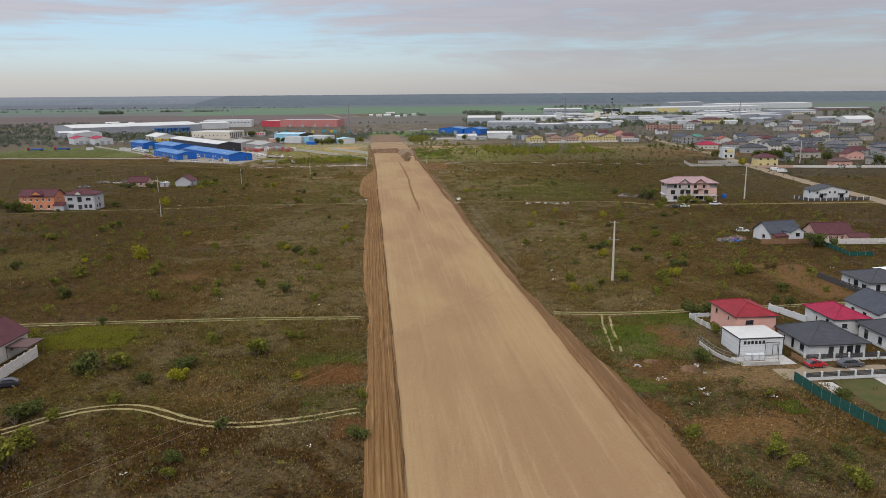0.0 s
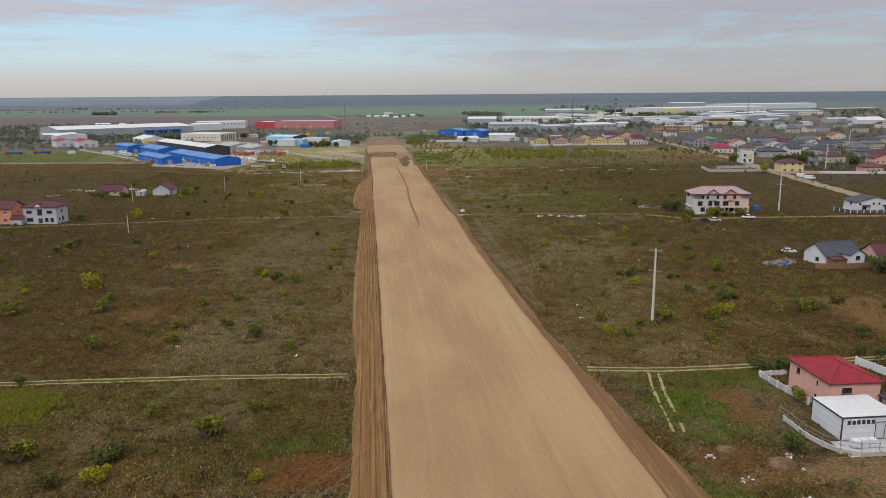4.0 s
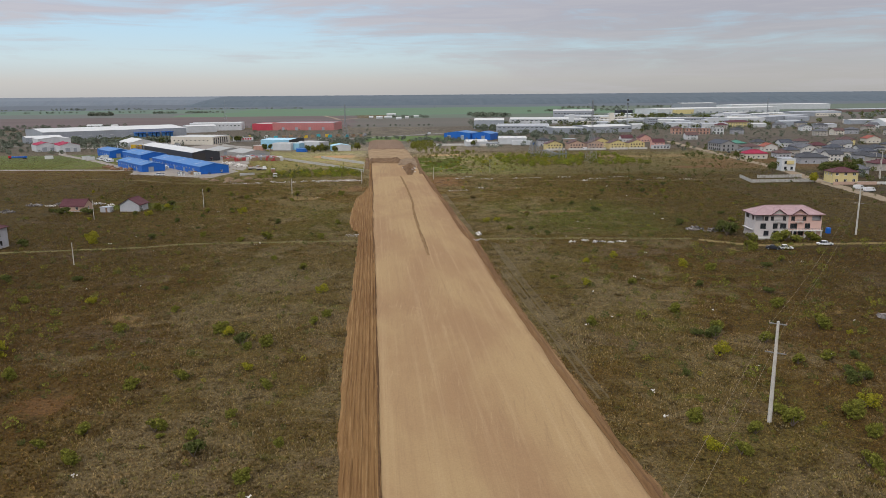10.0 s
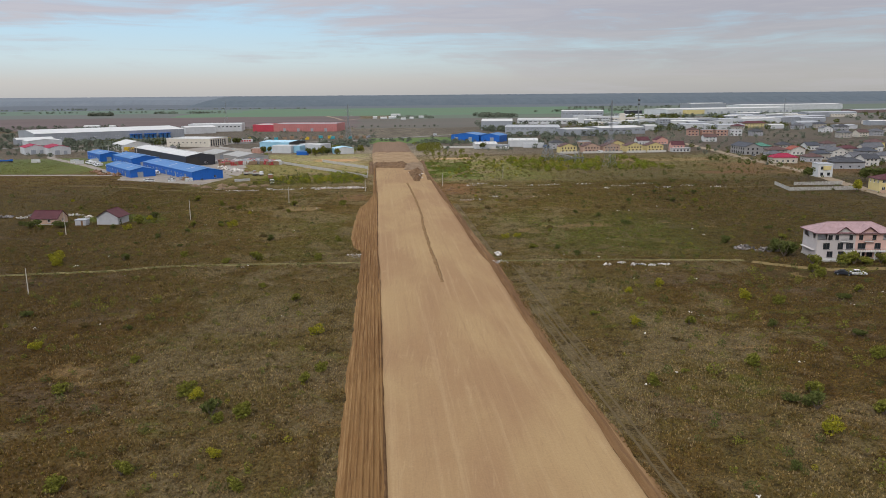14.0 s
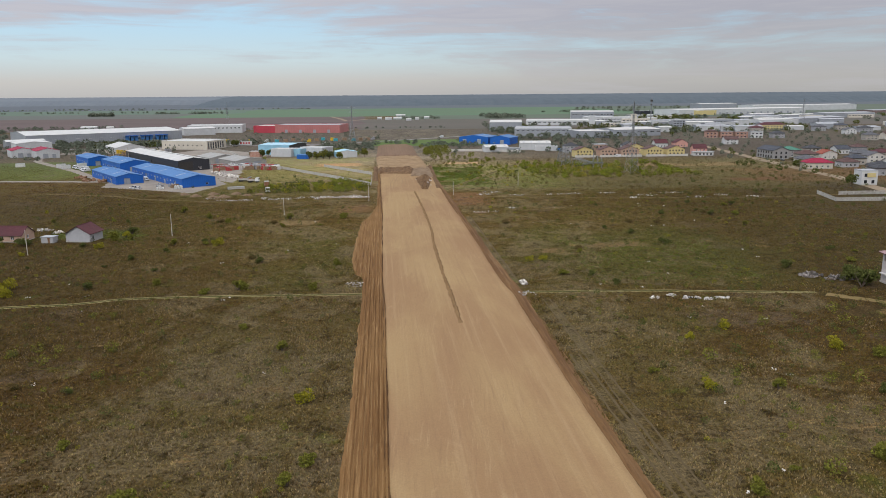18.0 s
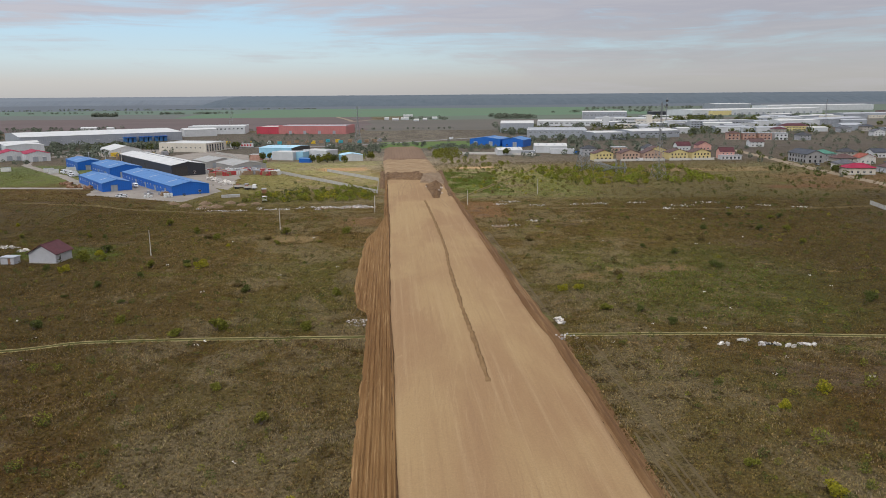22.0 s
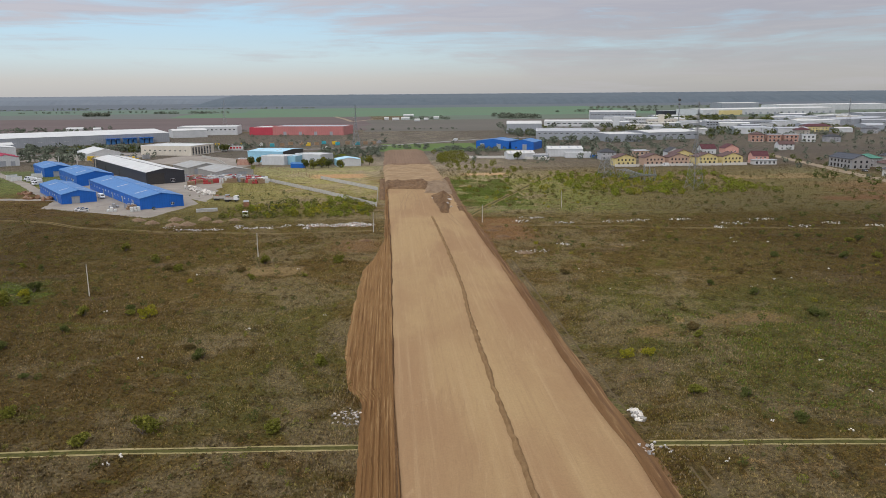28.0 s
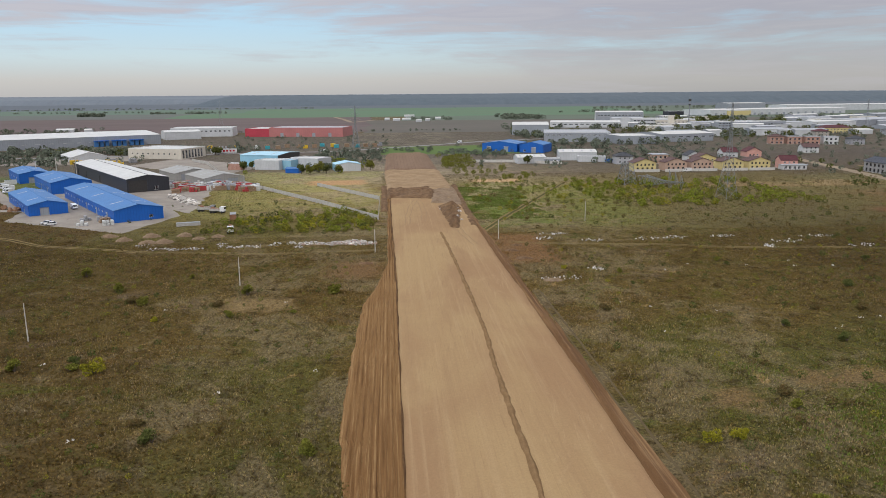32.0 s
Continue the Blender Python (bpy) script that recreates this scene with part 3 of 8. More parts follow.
MUD = material("grey_brown_soil", (0.24, 0.170, 0.110), (0.155, 0.105, 0.066), 0.3, 0.95, bump=1.0, fine=8, dirt=((0.115, 0.075, 0.05), 0.5), spec=0.15)
WINDROW = material("brown_clods", (0.225, 0.138, 0.066), (0.165, 0.098, 0.046), 0.8, 0.95, bump=1.0, fine=6, spec=0.1)
RUT = material("worn_rut", (0.112, 0.082, 0.042), (0.086, 0.062, 0.031), 0.5, 0.95, bump=0.5, fine=6, spec=0.1)
TERRACE = material("tracked_sand", (0.31, 0.215, 0.125), (0.225, 0.148, 0.082), 0.14, 0.95, bump=0.8, fine=9, dirt=((0.15, 0.095, 0.055), 0.45), spec=0.1)
PLOUGH = material("furrowed_soil", (0.195, 0.125, 0.080), (0.155, 0.098, 0.062), 0.12, 0.95, bump=0.8, fine=8, stretch=(1, 0.1, 1), stripes=(0, 2.3, 0.8, 0.35), spec=0.15)
TRAIL = material("trodden_trail", (0.31, 0.245, 0.120), (0.215, 0.180, 0.074), 0.5, 0.95, bump=0.5, fine=6, dirt=((0.11, 0.098, 0.034), 0.6), spec=0.1)
VERGE = material("trail_grass", (0.092, 0.086, 0.026), (0.050, 0.046, 0.016), 1.1, 0.95, bump=0.8, fine=9, dirt=((0.17, 0.135, 0.055), 0.4), spec=0.05)
TRACK = material("brown_track", (0.20, 0.135, 0.06), (0.15, 0.115, 0.042), 0.4, 0.95, bump=0.6, fine=6, dirt=((0.11, 0.12, 0.03), 0.45), spec=0.1)
DUST = material("dusty_road", (0.27, 0.21, 0.145), (0.21, 0.16, 0.105), 0.15, 0.95, bump=0.4, fine=12, dirt=((0.18, 0.14, 0.09), 0.35), spec=0.15)


def at_y(table, y):
    return float(np.interp(y, [p[0] for p in table], [p[1] for p in table]))


LEFT = [(-60, 0.7), (86, 0.62), (140, 0.65), (200, 0.45), (300, 0.3), (330, 0.2), (360, -0.25), (420, -0.3), (480, 0.0), (550, -0.7), (640, -1.25)]
RIGHT = [(-60, 35.8), (83, 35.65), (145, 35.35), (168, 35.1), (185, 34.6), (202, 33.8), (226, 33.7), (250, 33.4), (280, 33.0), (310, 33.5), (342, 33.8), (358, 32.6), (400, 32.8), (465, 32.6), (500, 32.0), (560, 32.0), (600, 31.6), (640, 30.4)]


def strip(name, ys, xa, xb, columns, height, mat, label, kind="structure", category="road", parent=None):
    """A sheet between the lines xa(y) and xb(y); height(u, x, y) gives its level."""
    us = np.linspace(0, 1, columns)
    vs = []
    for y in ys:
        l, r = xa(y), xb(y)
        for u in us:
            x = l + (r - l) * u
            vs.append((x, y, height(u, x, y)))
    n = len(us)
    fs = [(i * n + j, i * n + j + 1, (i + 1) * n + j + 1, (i + 1) * n + j) for i in range(len(ys) - 1) for j in range(n - 1)]
    ob = new(name, big_mesh(name, np.array(vs), np.array(fs), mat))
    for p in ob.data.polygons:
        p.use_smooth = True
    return tagged(ob, label, category, kind=kind)


def wav(x, y, s=1.0, k=1):
    return noise.noise((x * s, y * s, 3.7 * k))


def sand_h(u, x, y):
    edge = min(u, 1 - u)
    fall = min(1.0, edge / 0.022)
    return -0.05 + 0.50 * fall + 0.05 * wav(x, y * 0.3, 0.15) * fall


YS = np.arange(-60, 641, 3.0)
strip("road", YS, lambda y: at_y(LEFT, y) + 0.25 * wav(0, y, 0.13), lambda y: at_y(RIGHT, y) + 0.3 * wav(9, y, 0.12), 49, sand_h, SAND, "wide unfinished road bed of compacted tan sand", category="road")

STRIP_L = [(-60, -4.8), (115, -4.65), (165, -4.5), (200, -5.9), (250, -6.2), (280, -5.8), (340, -5.5), (361, -5.6), (367, -8.5), (388, -9.8), (405, -9.6), (432, -9.1), (455, -8.4), (468, -6.0), (482, -4.0), (500, -2.6), (640, -2.4)]


def furrow_h(u, x, y):
    fall = min(1.0, u / 0.1)
    bend = 1.8 * wav(0, y, 0.02) + 0.5 * wav(3, y, 0.09)
    rut = 0.13 * math.sin(x * 8.3 + bend) + 0.10 * math.sin(x * 13.7 - 2.2 * bend) + 0.16 * wav(x * 2.2, y * 0.10, 1.0) + 0.08 * wav(x * 5.0, y * 0.5, 1.0)
    ditch = -0.10 * max(0.0, 1 - abs(1 - u) / 0.06)
    return max(-0.03, 0.24 * fall + rut * fall * 0.9) + 0.02 + (ditch if u > 0.8 else 0) + (0.10 if u > 0.93 else 0)


strip("dirt_strip", np.arange(-60, 641, 2.0), lambda y: at_y(STRIP_L, y) + 0.45 * wav(4, y, 0.18) + 0.3 * wav(8, y, 0.6), lambda y: at_y(LEFT, y) + 0.1, 64, furrow_h, DIRT, "rutted strip of turned red-brown dirt beside the road bed", category="dirt")
STRIP_R = [(-60, 5.4), (118, 5.5), (133, 4.2), (150, 3.2), (167, 2.1), (185, 1.8), (202, 2.6), (246, 2.0), (300, 2.5), (345, 3.2), (380, 2.9), (470, 2.3), (500, 3.2), (560, 2.0), (640, 1.8)]


def berm_h(u, x, y):
    return max(-0.02, 0.75 * math.exp(-((u - 0.34) / 0.20) ** 2) * (0.7 + 0.6 * wav(x * 0.4, y * 0.3, 1.0)) + 0.15 * wav(x * 1.7, y * 0.5, 1.0) * (1 - u) + 0.03)


strip("dirt_berm", np.arange(-60, 641, 1.5), lambda y: at_y(RIGHT, y) - 0.1 + 0.3 * wav(9, y, 0.12), lambda y: at_y(RIGHT, y) + at_y(STRIP_R, y) + 0.8 * wav(2, y, 0.1), 14, berm_h, BERM, "low berm of pushed-up brown dirt along the road bed", category="dirt")
# scarp along the other edge of the bed; its shadow is put into the dark colour
strip("soil_edge", np.arange(-60, 641, 1.5), lambda y: at_y(LEFT, y) - 0.55 + 0.22 * wav(7, y, 0.4), lambda y: at_y(LEFT, y) + 0.14 + 0.25 * wav(0, y, 0.13), 5, lambda u, x, y: 0.10 + 0.36 * max(0, 1 - abs(u - 0.62) / 0.4) + 0.07 * wav(x * 3, y * 0.9, 1.0), EDGE, "crumbling soil edge of the road bed, darkened for its shadow", category="dirt")
WIND = [(314, 17.3), (345, 17.3), (364, 17.1), (392, 17.4), (410, 17.6), (432, 18.5), (452, 18.5), (480, 18.3), (510, 17.9), (545, 17.2)]
strip("soil_windrow", np.arange(316, 546, 0.8), lambda y: at_y(WIND, y) - 0.5 + 0.3 * wav(1, y, 0.5), lambda y: at_y(WIND, y) + 0.5 + 0.35 * wav(5, y, 0.5), 11, lambda u, x, y: 0.44 + 0.50 * max(0, math.sin(math.pi * u)) * max(0.1, 0.7 + 0.9 * wav(x * 1.2, y * 0.9, 1.0)) * min(1, (y - 315.5) / 6), WINDROW, "long low windrow of dark clods on the sand", kind="", category="soil heap")


def rough_patch(name, pts, h, mat, label, amp=0.4, freq=0.4, kind="structure", category="soil", step=2.2, sides=0.6):
    """A rough sheet over the quadrilateral pts, near-left, near-right, far-right, far-left, raised to h."""
    a, b, c, d = (Vector(p) for p in pts)
    n = max(4, int((b - a).length / step))
    k = max(4, int((d - a).length / step))
    vs = []
    for j in range(k + 1):
        for i in range(n + 1):
            u, v = i / n, j / k
            p = (a * (1 - u) + b * u) * (1 - v) + (d * (1 - u) + c * u) * v
            e = min(u * n, (1 - u) * n, v * k, (1 - v) * k)
            z = (h + amp * wav(p.x, p.y, freq) + 0.5 * amp * wav(p.x, p.y, freq * 3)) * min(1.0, e / 1.0 * sides) - 0.03
            q = 0.5 * step * (wav(p.x, p.y, 0.2, 3))
            vs.append((p.x + q * (e < 1), p.y + q * (e < 1), max(-0.03, z)))
    m = n + 1
    fs = [(j * m + i, j * m + i + 1, (j + 1) * m + i + 1, (j + 1) * m + i) for j in range(k) for i in range(n)]
    ob = new(name, big_mesh(name, np.array(vs), np.array(fs), mat))
    for p in ob.data.polygons:
        p.use_smooth = True
    return tagged(ob, label, category, kind=kind)


rough_patch("soil_step", [(-3, 641), (20, 634), (24, 676), (-3, 672)], 1.6, CLOD, "churned step of dark soil where the sand ends", 1.5, 0.22, step=1.1)
rough_patch("soil_sheet", [(17, 622), (33, 612), (34, 676), (21, 682)], 1.0, MUD, "grey-brown loose soil spread at the end of the sand", 1.0, 0.3, step=1.2)
rough_patch("sand_terrace", [(-3, 670), (33, 668), (31.5, 772), (-4.6, 768)], 1.6, TERRACE, "tan rough terrace of tracked sand", 0.8, 0.09, step=1.6)
rough_patch("furrowed_terrace", [(-4.6, 764), (31, 762), (30.8, 904), (-3.7, 908)], 2.2, PLOUGH, "brown furrowed earth terrace of the road line", 0.3, 0.15, step=3.0)
rough_patch("soil_heap", [(21.5, 556), (25.0, 553), (31, 606), (19.5, 612)], 1.9, CLOD, "heap of dark clods and stones on the road bed", 2.6, 0.42, kind="", category="soil heap", step=0.9)
rough_patch("soil_rim", [(-5.5, 600), (-2.2, 600), (-2.4, 690), (-6.0, 690)], 0.9, CLOD, "ragged soil rim beside the end of the road bed", 1.0, 0.4, step=0.9)
rough_patch("soil_rim", [(29.2, 560), (32.6, 560), (36.5, 690), (32.5, 690)], 0.9, CLOD, "ragged soil rim beside the end of the road bed", 1.0, 0.4, step=0.9)


TRODDEN = []


def ribbon(name, pts, width, mat, label, z=0.02, kind="structure", category="trail", wobble=0.15, ruts=None, open_middle=False):
    """A worn path along pts; ruts: half the gap between two wheel tracks; open_middle: weeds stand between them."""
    ps = []
    for (x0, y0), (x1, y1) in zip(pts, pts[1:]):
        n = max(2, int(math.hypot(x1 - x0, y1 - y0) / 0.8))
        ps += [Vector((x0 + (x1 - x0) * i / n, y0 + (y1 - y0) * i / n)) for i in range(n)]
    ps.append(Vector(pts[-1]))
    ps = [sum((ps[max(0, min(len(ps) - 1, i + o))] for o in range(-6, 7)), Vector((0, 0))) / 13 for i in range(len(ps))]
    vs, fs = [], []
    for s in ((-ruts, ruts) if ruts else (0.0,)):
        base = len(vs)
        for i, p in enumerate(ps):
            d = (ps[min(i + 1, len(ps) - 1)] - ps[max(i - 1, 0)]).normalized()
            nrm = Vector((-d.y, d.x))
            off = s + wobble * wav(p.x, p.y, 0.15, 5)
            rag = min(0.32 * width, 0.9)
            if open_middle:
                TRODDEN.append((p.x + nrm.x * off, p.y + nrm.y * off, width / 2 + 0.15))
            elif s <= 0:
                TRODDEN.append((p.x, p.y, (ruts or 0.0) + width / 2 + 0.2))
            for e in (-1, 1):
                w = max(0.08 * width, width / 2 + rag * wav(p.x, p.y, 0.55, 2 + s + 3 * e) + 0.7 * rag * wav(p.x, p.y, 0.12, 7 + s + 3 * e))
                q = p + nrm * (off + e * w)
                vs.append((q.x, q.y, z))
        fs += [(base + 2 * i, base + 2 * i + 2, base + 2 * i + 3, base + 2 * i + 1) for i in range(len(ps) - 1)]
    return tagged(new(name, big_mesh(name, np.array(vs), np.array(fs), mat)), label, category, kind=kind)


TRAILS = (
    ([(-140, 170), (-86, 167.4), (-55.6, 167), (-30, 166), (-4.9, 164)], 0.5, 0.8, "pale two-rut farm trail across the weeds"),
    ([(-75, 104), (-60, 111), (-54, 117), (-46.4, 119.9), (-40.5, 118.4), (-32.8, 112.5), (-26, 109.6), (-19.3, 110), (-12.5, 111.3), (-4.7, 113.8)], 0.45, 0.8, "pale winding two-rut trail across the weeds"),
    ([(37, 162.6), (50, 160.3), (69.3, 160.1), (78, 160.8), (140, 163)], 0.6, 0.75, "pale farm trail leading to the houses"),
    ([(50, 160.2), (47.8, 152), (46.0, 143), (44.2, 134)], 0.35, 0.85, "two pale wheel ruts branching off the trail"),
    ([(-180, 335), (-100, 341), (-76, 342.6), (-67, 346.6), (-44.9, 346.4), (-4.4, 344.4)], 0.42, 0.75, "pale two-rut trail between weeds"),
    ([(36, 342), (70.9, 339.7), (90, 336.6), (113, 333.2)], 0.42, 0.75, "pale two-rut trail leading to the pink villa"),
)
for k, (pts, wide, gap_, lab) in enumerate(TRAILS):
    if k in (1, 3):
        ribbon("trail", pts, wide + 0.15, TRAIL, lab, ruts=gap_, z=0.024, open_middle=True)
        continue
    ribbon("grass_verge", pts, 2 * gap_ - 0.35, VERGE, "short green grass between two wheel ruts", z=0.012, category="grass")
    ribbon("trail", pts, wide, TRAIL, lab, ruts=gap_, z=0.024)
ribbon("dust_road", [(112, 332), (128, 319), (155, 318.5), (190, 316), (232, 314)], 3.2, TRACK, "dusty lane in front of the pink villa", category="road", z=0.015)
ribbon("dust_road", [(225, 290), (229.8, 313.4), (236, 370), (242, 411.5), (250, 460), (261.7, 520), (272, 560), (286, 680), (300, 780), (310, 850)], 8.0, DUST, "wide dusty road between field and housing", category="road", z=0.025, wobble=1.0)
ribbon("dust_road", [(68, 120.6), (74, 120.3), (88, 120.2), (125, 120)], 5.0, DUST, "short dusty street between fenced houses", category="road", z=0.025)
ribbon("grass_verge", [(31.7, 546), (48.6, 585.6), (75.4, 644.4), (99.5, 697)], 3.4, VERGE, "short green grass along a dirt trail", z=0.012, category="grass")
ribbon("trail", [(31.7, 546), (48.6, 585.6), (75.4, 644.4), (99.5, 697)], 0.9, TRACK, "diagonal two-rut dirt trail through green weeds", z=0.024, ruts=1.1)
ribbon("trail", [(-180, 566), (-140, 553), (-122, 538), (-100, 531), (-84, 524), (-60, 521), (-42, 516), (-30, 518), (-5, 519)], 0.7, TRACK, "pale trail below the rubble line", ruts=0.9)
ribbon("trail", [(38, 529), (52, 524), (70, 521), (92, 518), (110, 511), (136, 509), (170, 503), (240, 509)], 0.6, TRACK, "pale trail along the rubble line", ruts=0.9)
ribbon("dust_road", [(-253, 2450), (-200, 2250), (-134, 2031), (-89, 1788), (-66, 1632), (-29, 1738)], 9.0, DUST, "pale dirt road far out between fields", category="road", z=0.08, wobble=1.0)
ribbon("asphalt_road", [(-400, 905), (-133.6, 940.8), (-45.8, 951), (102, 1066), (300, 1160)], 8.0, material("old_asphalt", (0.17, 0.165, 0.16), (0.22, 0.21, 0.20), 0.1, 0.9), "grey asphalt country road", category="road", z=0.06)
ribbon("dust_road", [(-380, 655), (-258, 636), (-200, 627), (-163, 621), (-150, 630)], 6.5, YARD, "grey gravel lane to the blue halls", category="road", z=0.03)
ribbon("dust_road", [(-168, 622), (-217, 697), (-275, 775), (-300, 840), (-310, 920)], 6.0, YARD, "pale lane between field and depot", category="road", z=0.035)
rough_patch("yard", [(-163, 592), (-99, 557), (-84, 586), (-215, 850)], 0.08, YARD, "pale concrete and gravel depot yard", 0.01, 0.1, step=6, category="yard")
rough_patch("stock_yard", [(-196, 838), (-112, 752), (-84, 820), (-172, 905)], 0.09, YARD, "grey paved yard behind the stock sheds", 0.01, 0.1, step=6, category="yard")
rough_patch("car_park", [(-300, 848), (-226, 846), (-168, 922), (-290, 948)], 0.07, YARD, "grey paved yard before the beige warehouse", 0.01, 0.1, step=6, category="yard")
rough_patch("yard_apron", [(-140, 664), (-86, 600), (-96, 690), (-150, 830)], 0.10, YARD, "pale gravel apron beside the halls", 0.01, 0.1, step=6, category="yard")



def crop_field(x0, x1, y0, y1, a, b, label, z=0.04, rows=0.35):
    """A far field: a sheet with slightly ragged edges, its colour in long uneven bands."""
    m = material("crop_field", a, b, 0.006, 0.95, bump=0.0, fine=9, stretch=(rows, 1, 1), dirt=(tuple(v * 0.8 for v in a), 0.3), spec=0.05)
    xs, ys = np.linspace(x0, x1, 25), np.linspace(y0, y1, 7)
    vs = []
    for v in ys:
        for u in xs:
            e = 0.010 * v
            vs.append((u + 2 * e * wav(u, v, 0.011, 4), v + e * wav(u, v, 0.009, 6), z))
    fs = [(j * 25 + i, j * 25 + i + 1, (j + 1) * 25 + i + 1, (j + 1) * 25 + i) for j in range(6) for i in range(24)]
    tagged(new("crop_field", big_mesh("crop_field", np.array(vs), np.array(fs), m)), label, "field", kind="structure")


# fields past y 1000: distance haze is mixed into their greyed, bluish colours
crop_field(-1400, -30, 1300, 1960, (0.136, 0.106, 0.100), (0.116, 0.090, 0.084), "mauve-brown ploughed field far beyond the works", 0.04)
crop_field(-3600, -1250, 1000, 1960, (0.140, 0.122, 0.112), (0.120, 0.108, 0.100), "dull brown far field", 0.02)
crop_field(-40, 1500, 1260, 1720, (0.130, 0.114, 0.098), (0.112, 0.104, 0.088), "brown fallow field beyond the works", 0.05)
crop_field(40, 3000, 1690, 2960, (0.122, 0.146, 0.112), (0.110, 0.128, 0.098), "grey-green far pasture", 0.06)
crop_field(-500, 700, 1950, 2960, (0.108, 0.172, 0.108), (0.118, 0.160, 0.104), "green winter crop far out", 0.10)
crop_field(-2400, -380, 1940, 2340, (0.122, 0.138, 0.122), (0.126, 0.126, 0.114), "dull green far strip of grass", 0.07)
crop_field(-2600, -430, 2330, 2960, (0.116, 0.164, 0.122), (0.120, 0.150, 0.118), "pale green far field", 0.12)
# the last plain carries the horizon's haze in its blue-grey colour
crop_field(-4700, 4700, 2930, 4900, (0.120, 0.132, 0.145), (0.108, 0.120, 0.132), "plain towards the horizon in haze-tinted blue-grey", 0.15, 0.1)
crop_field(-8, 110, 905, 1005, (0.092, 0.140, 0.045), (0.110, 0.132, 0.050), "green verge beyond the road line", 0.03)

# far woods on a rise, hills along the horizon; haze is mixed into both base colours
FOREST = material("haze_tinted_wood", (0.068, 0.088, 0.104), (0.084, 0.106, 0.122), 0.02, 0.95, bump=0.3, fine=7)
HILLS = material("haze_tinted_hills", (0.125, 0.144, 0.165), (0.140, 0.160, 0.180), 0.004, 0.95, stretch=(1, 1, 8))


def wood_band(name, x0, x1, y, depth, h, mat, label, seed, rough=0.09):
    xs = np.arange(x0, x1, 11.0)
    rows = 7
    vs = []
    rng = np.random.RandomState(seed)
    for j in range(rows):
        v = j / (rows - 1)
        for x in xs:
            taper = min(1, (x - x0) / 90 + 0.12, (x1 - x) / 90 + 0.12)
            top = h * (0.30 + 0.70 * v ** 0.6) * taper * (1.0 - rough * rng.rand())
            vs.append((x + rng.uniform(-4, 4), y + depth * v + rng.uniform(-9, 9), top if j else -0.5))
    n = len(xs)
    fs = [(j * n + i, j * n + i + 1, (j + 1) * n + i + 1, (j + 1) * n + i) for j in range(rows - 1) for i in range(n - 1)]
    tagged(new(name, big_mesh(name, np.array(vs), np.array(fs), mat)), label, "woods", kind="structure")


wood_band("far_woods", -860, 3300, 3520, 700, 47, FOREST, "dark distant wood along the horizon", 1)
wood_band("hills", -4200, 4200, 4500, 380, 46, HILLS, "hills on the horizon in pale haze-tinted colour", 2, 0.02)


def rut_line(off, y0, y1):
    return [(at_y(RIGHT, y) + off, y) for y in np.arange(y0, y1, 12.0)]


kept = len(TRODDEN)
# flat ribbons: the dark soil colour stands in for the trenches' shaded depth
ribbon("trench", [(68.4, 117), (67.2, 110.3), (66.2, 103.3), (65.4, 96), (65.6, 88)], 0.9, EDGE, "dark dug trench beside the net fence", category="trench", z=0.02)
ribbon("trench", [(63.2, 107.0), (62.4, 103.5), (61.6, 98), (61.4, 92)], 0.7, EDGE, "dark dug trench across a bare plot", category="trench", z=0.02)
TYRE = material("tyre_marked_sand", (0.235, 0.153, 0.085), (0.27, 0.178, 0.098), 0.7, 0.95, bump=0.6, fine=8, spec=0.1)
for pts in ([(5, 560), (7, 600), (11, 632)], [(12, 570), (13.5, 604), (12, 630)], [(27.5, 520), (24, 555), (20, 600)]):
    ribbon("tyre_tracks", pts, 0.3, TYRE, "faint tyre tracks pressed into the sand", z=0.512, ruts=0.95, category="tracks", wobble=0.5)
del TRODDEN[kept:]
ribbon("wheel_ruts", rut_line(4.6, 200, 300), 0.4, RUT, "faint brown wheel ruts beside the berm", ruts=0.85, z=0.018)
ribbon("wheel_ruts", rut_line(3.6, 345, 470), 0.4, RUT, "faint brown wheel ruts beside the berm", ruts=0.85, z=0.018)
ribbon("wheel_ruts", rut_line(7.4, 240, 345), 0.35, RUT, "faint brown wheel ruts in the weeds", ruts=0.85, z=0.018)


# ---- buildings ----
def facade(s, w, h, holes, m, depth=0.18, gable=0.0, apex=0.5):
    """A wall w wide in its own plane (x across, z up, outside is -y), with holes (x centre, sill, width, height) that go through it."""
    xs = sorted({-w / 2, w / 2, *(v for x, z, a, b in holes for v in (x - a / 2, x + a / 2))})
    zs = sorted({0.0, h, *(v for x, z, a, b in holes for v in (z, z + b))})
    P = lambda x, y, z: m @ Vector((x, y, z))
    for x0, x1 in zip(xs, xs[1:]):
        for z0, z1 in zip(zs, zs[1:]):
            cx, cz = (x0 + x1) / 2, (z0 + z1) / 2
            if any(abs(cx - x) < a / 2 and z < cz < z + b for x, z, a, b in holes):
                continue
            s.face(P(x0, 0, z0), P(x1, 0, z0), P(x1, 0, z1), P(x0, 0, z1))
    for x, z, a, b in holes:
        l, r, d = x - a / 2, x + a / 2, depth
        s.face(P(l, 0, z), P(l, d, z), P(l, d, z + b), P(l, 0, z + b))
        s.face(P(r, 0, z), P(r, 0, z + b), P(r, d, z + b), P(r, d, z))
        s.face(P(l, 0, z), P(r, 0, z), P(r, d, z), P(l, d, z))
        s.face(P(l, 0, z + b), P(l, d, z + b), P(r, d, z + b), P(r, 0, z + b))
    if gable:
        s.face(P(-w / 2, 0, h), P(w / 2, 0, h), P(w * (apex - 0.5), 0, h + gable))
    return s


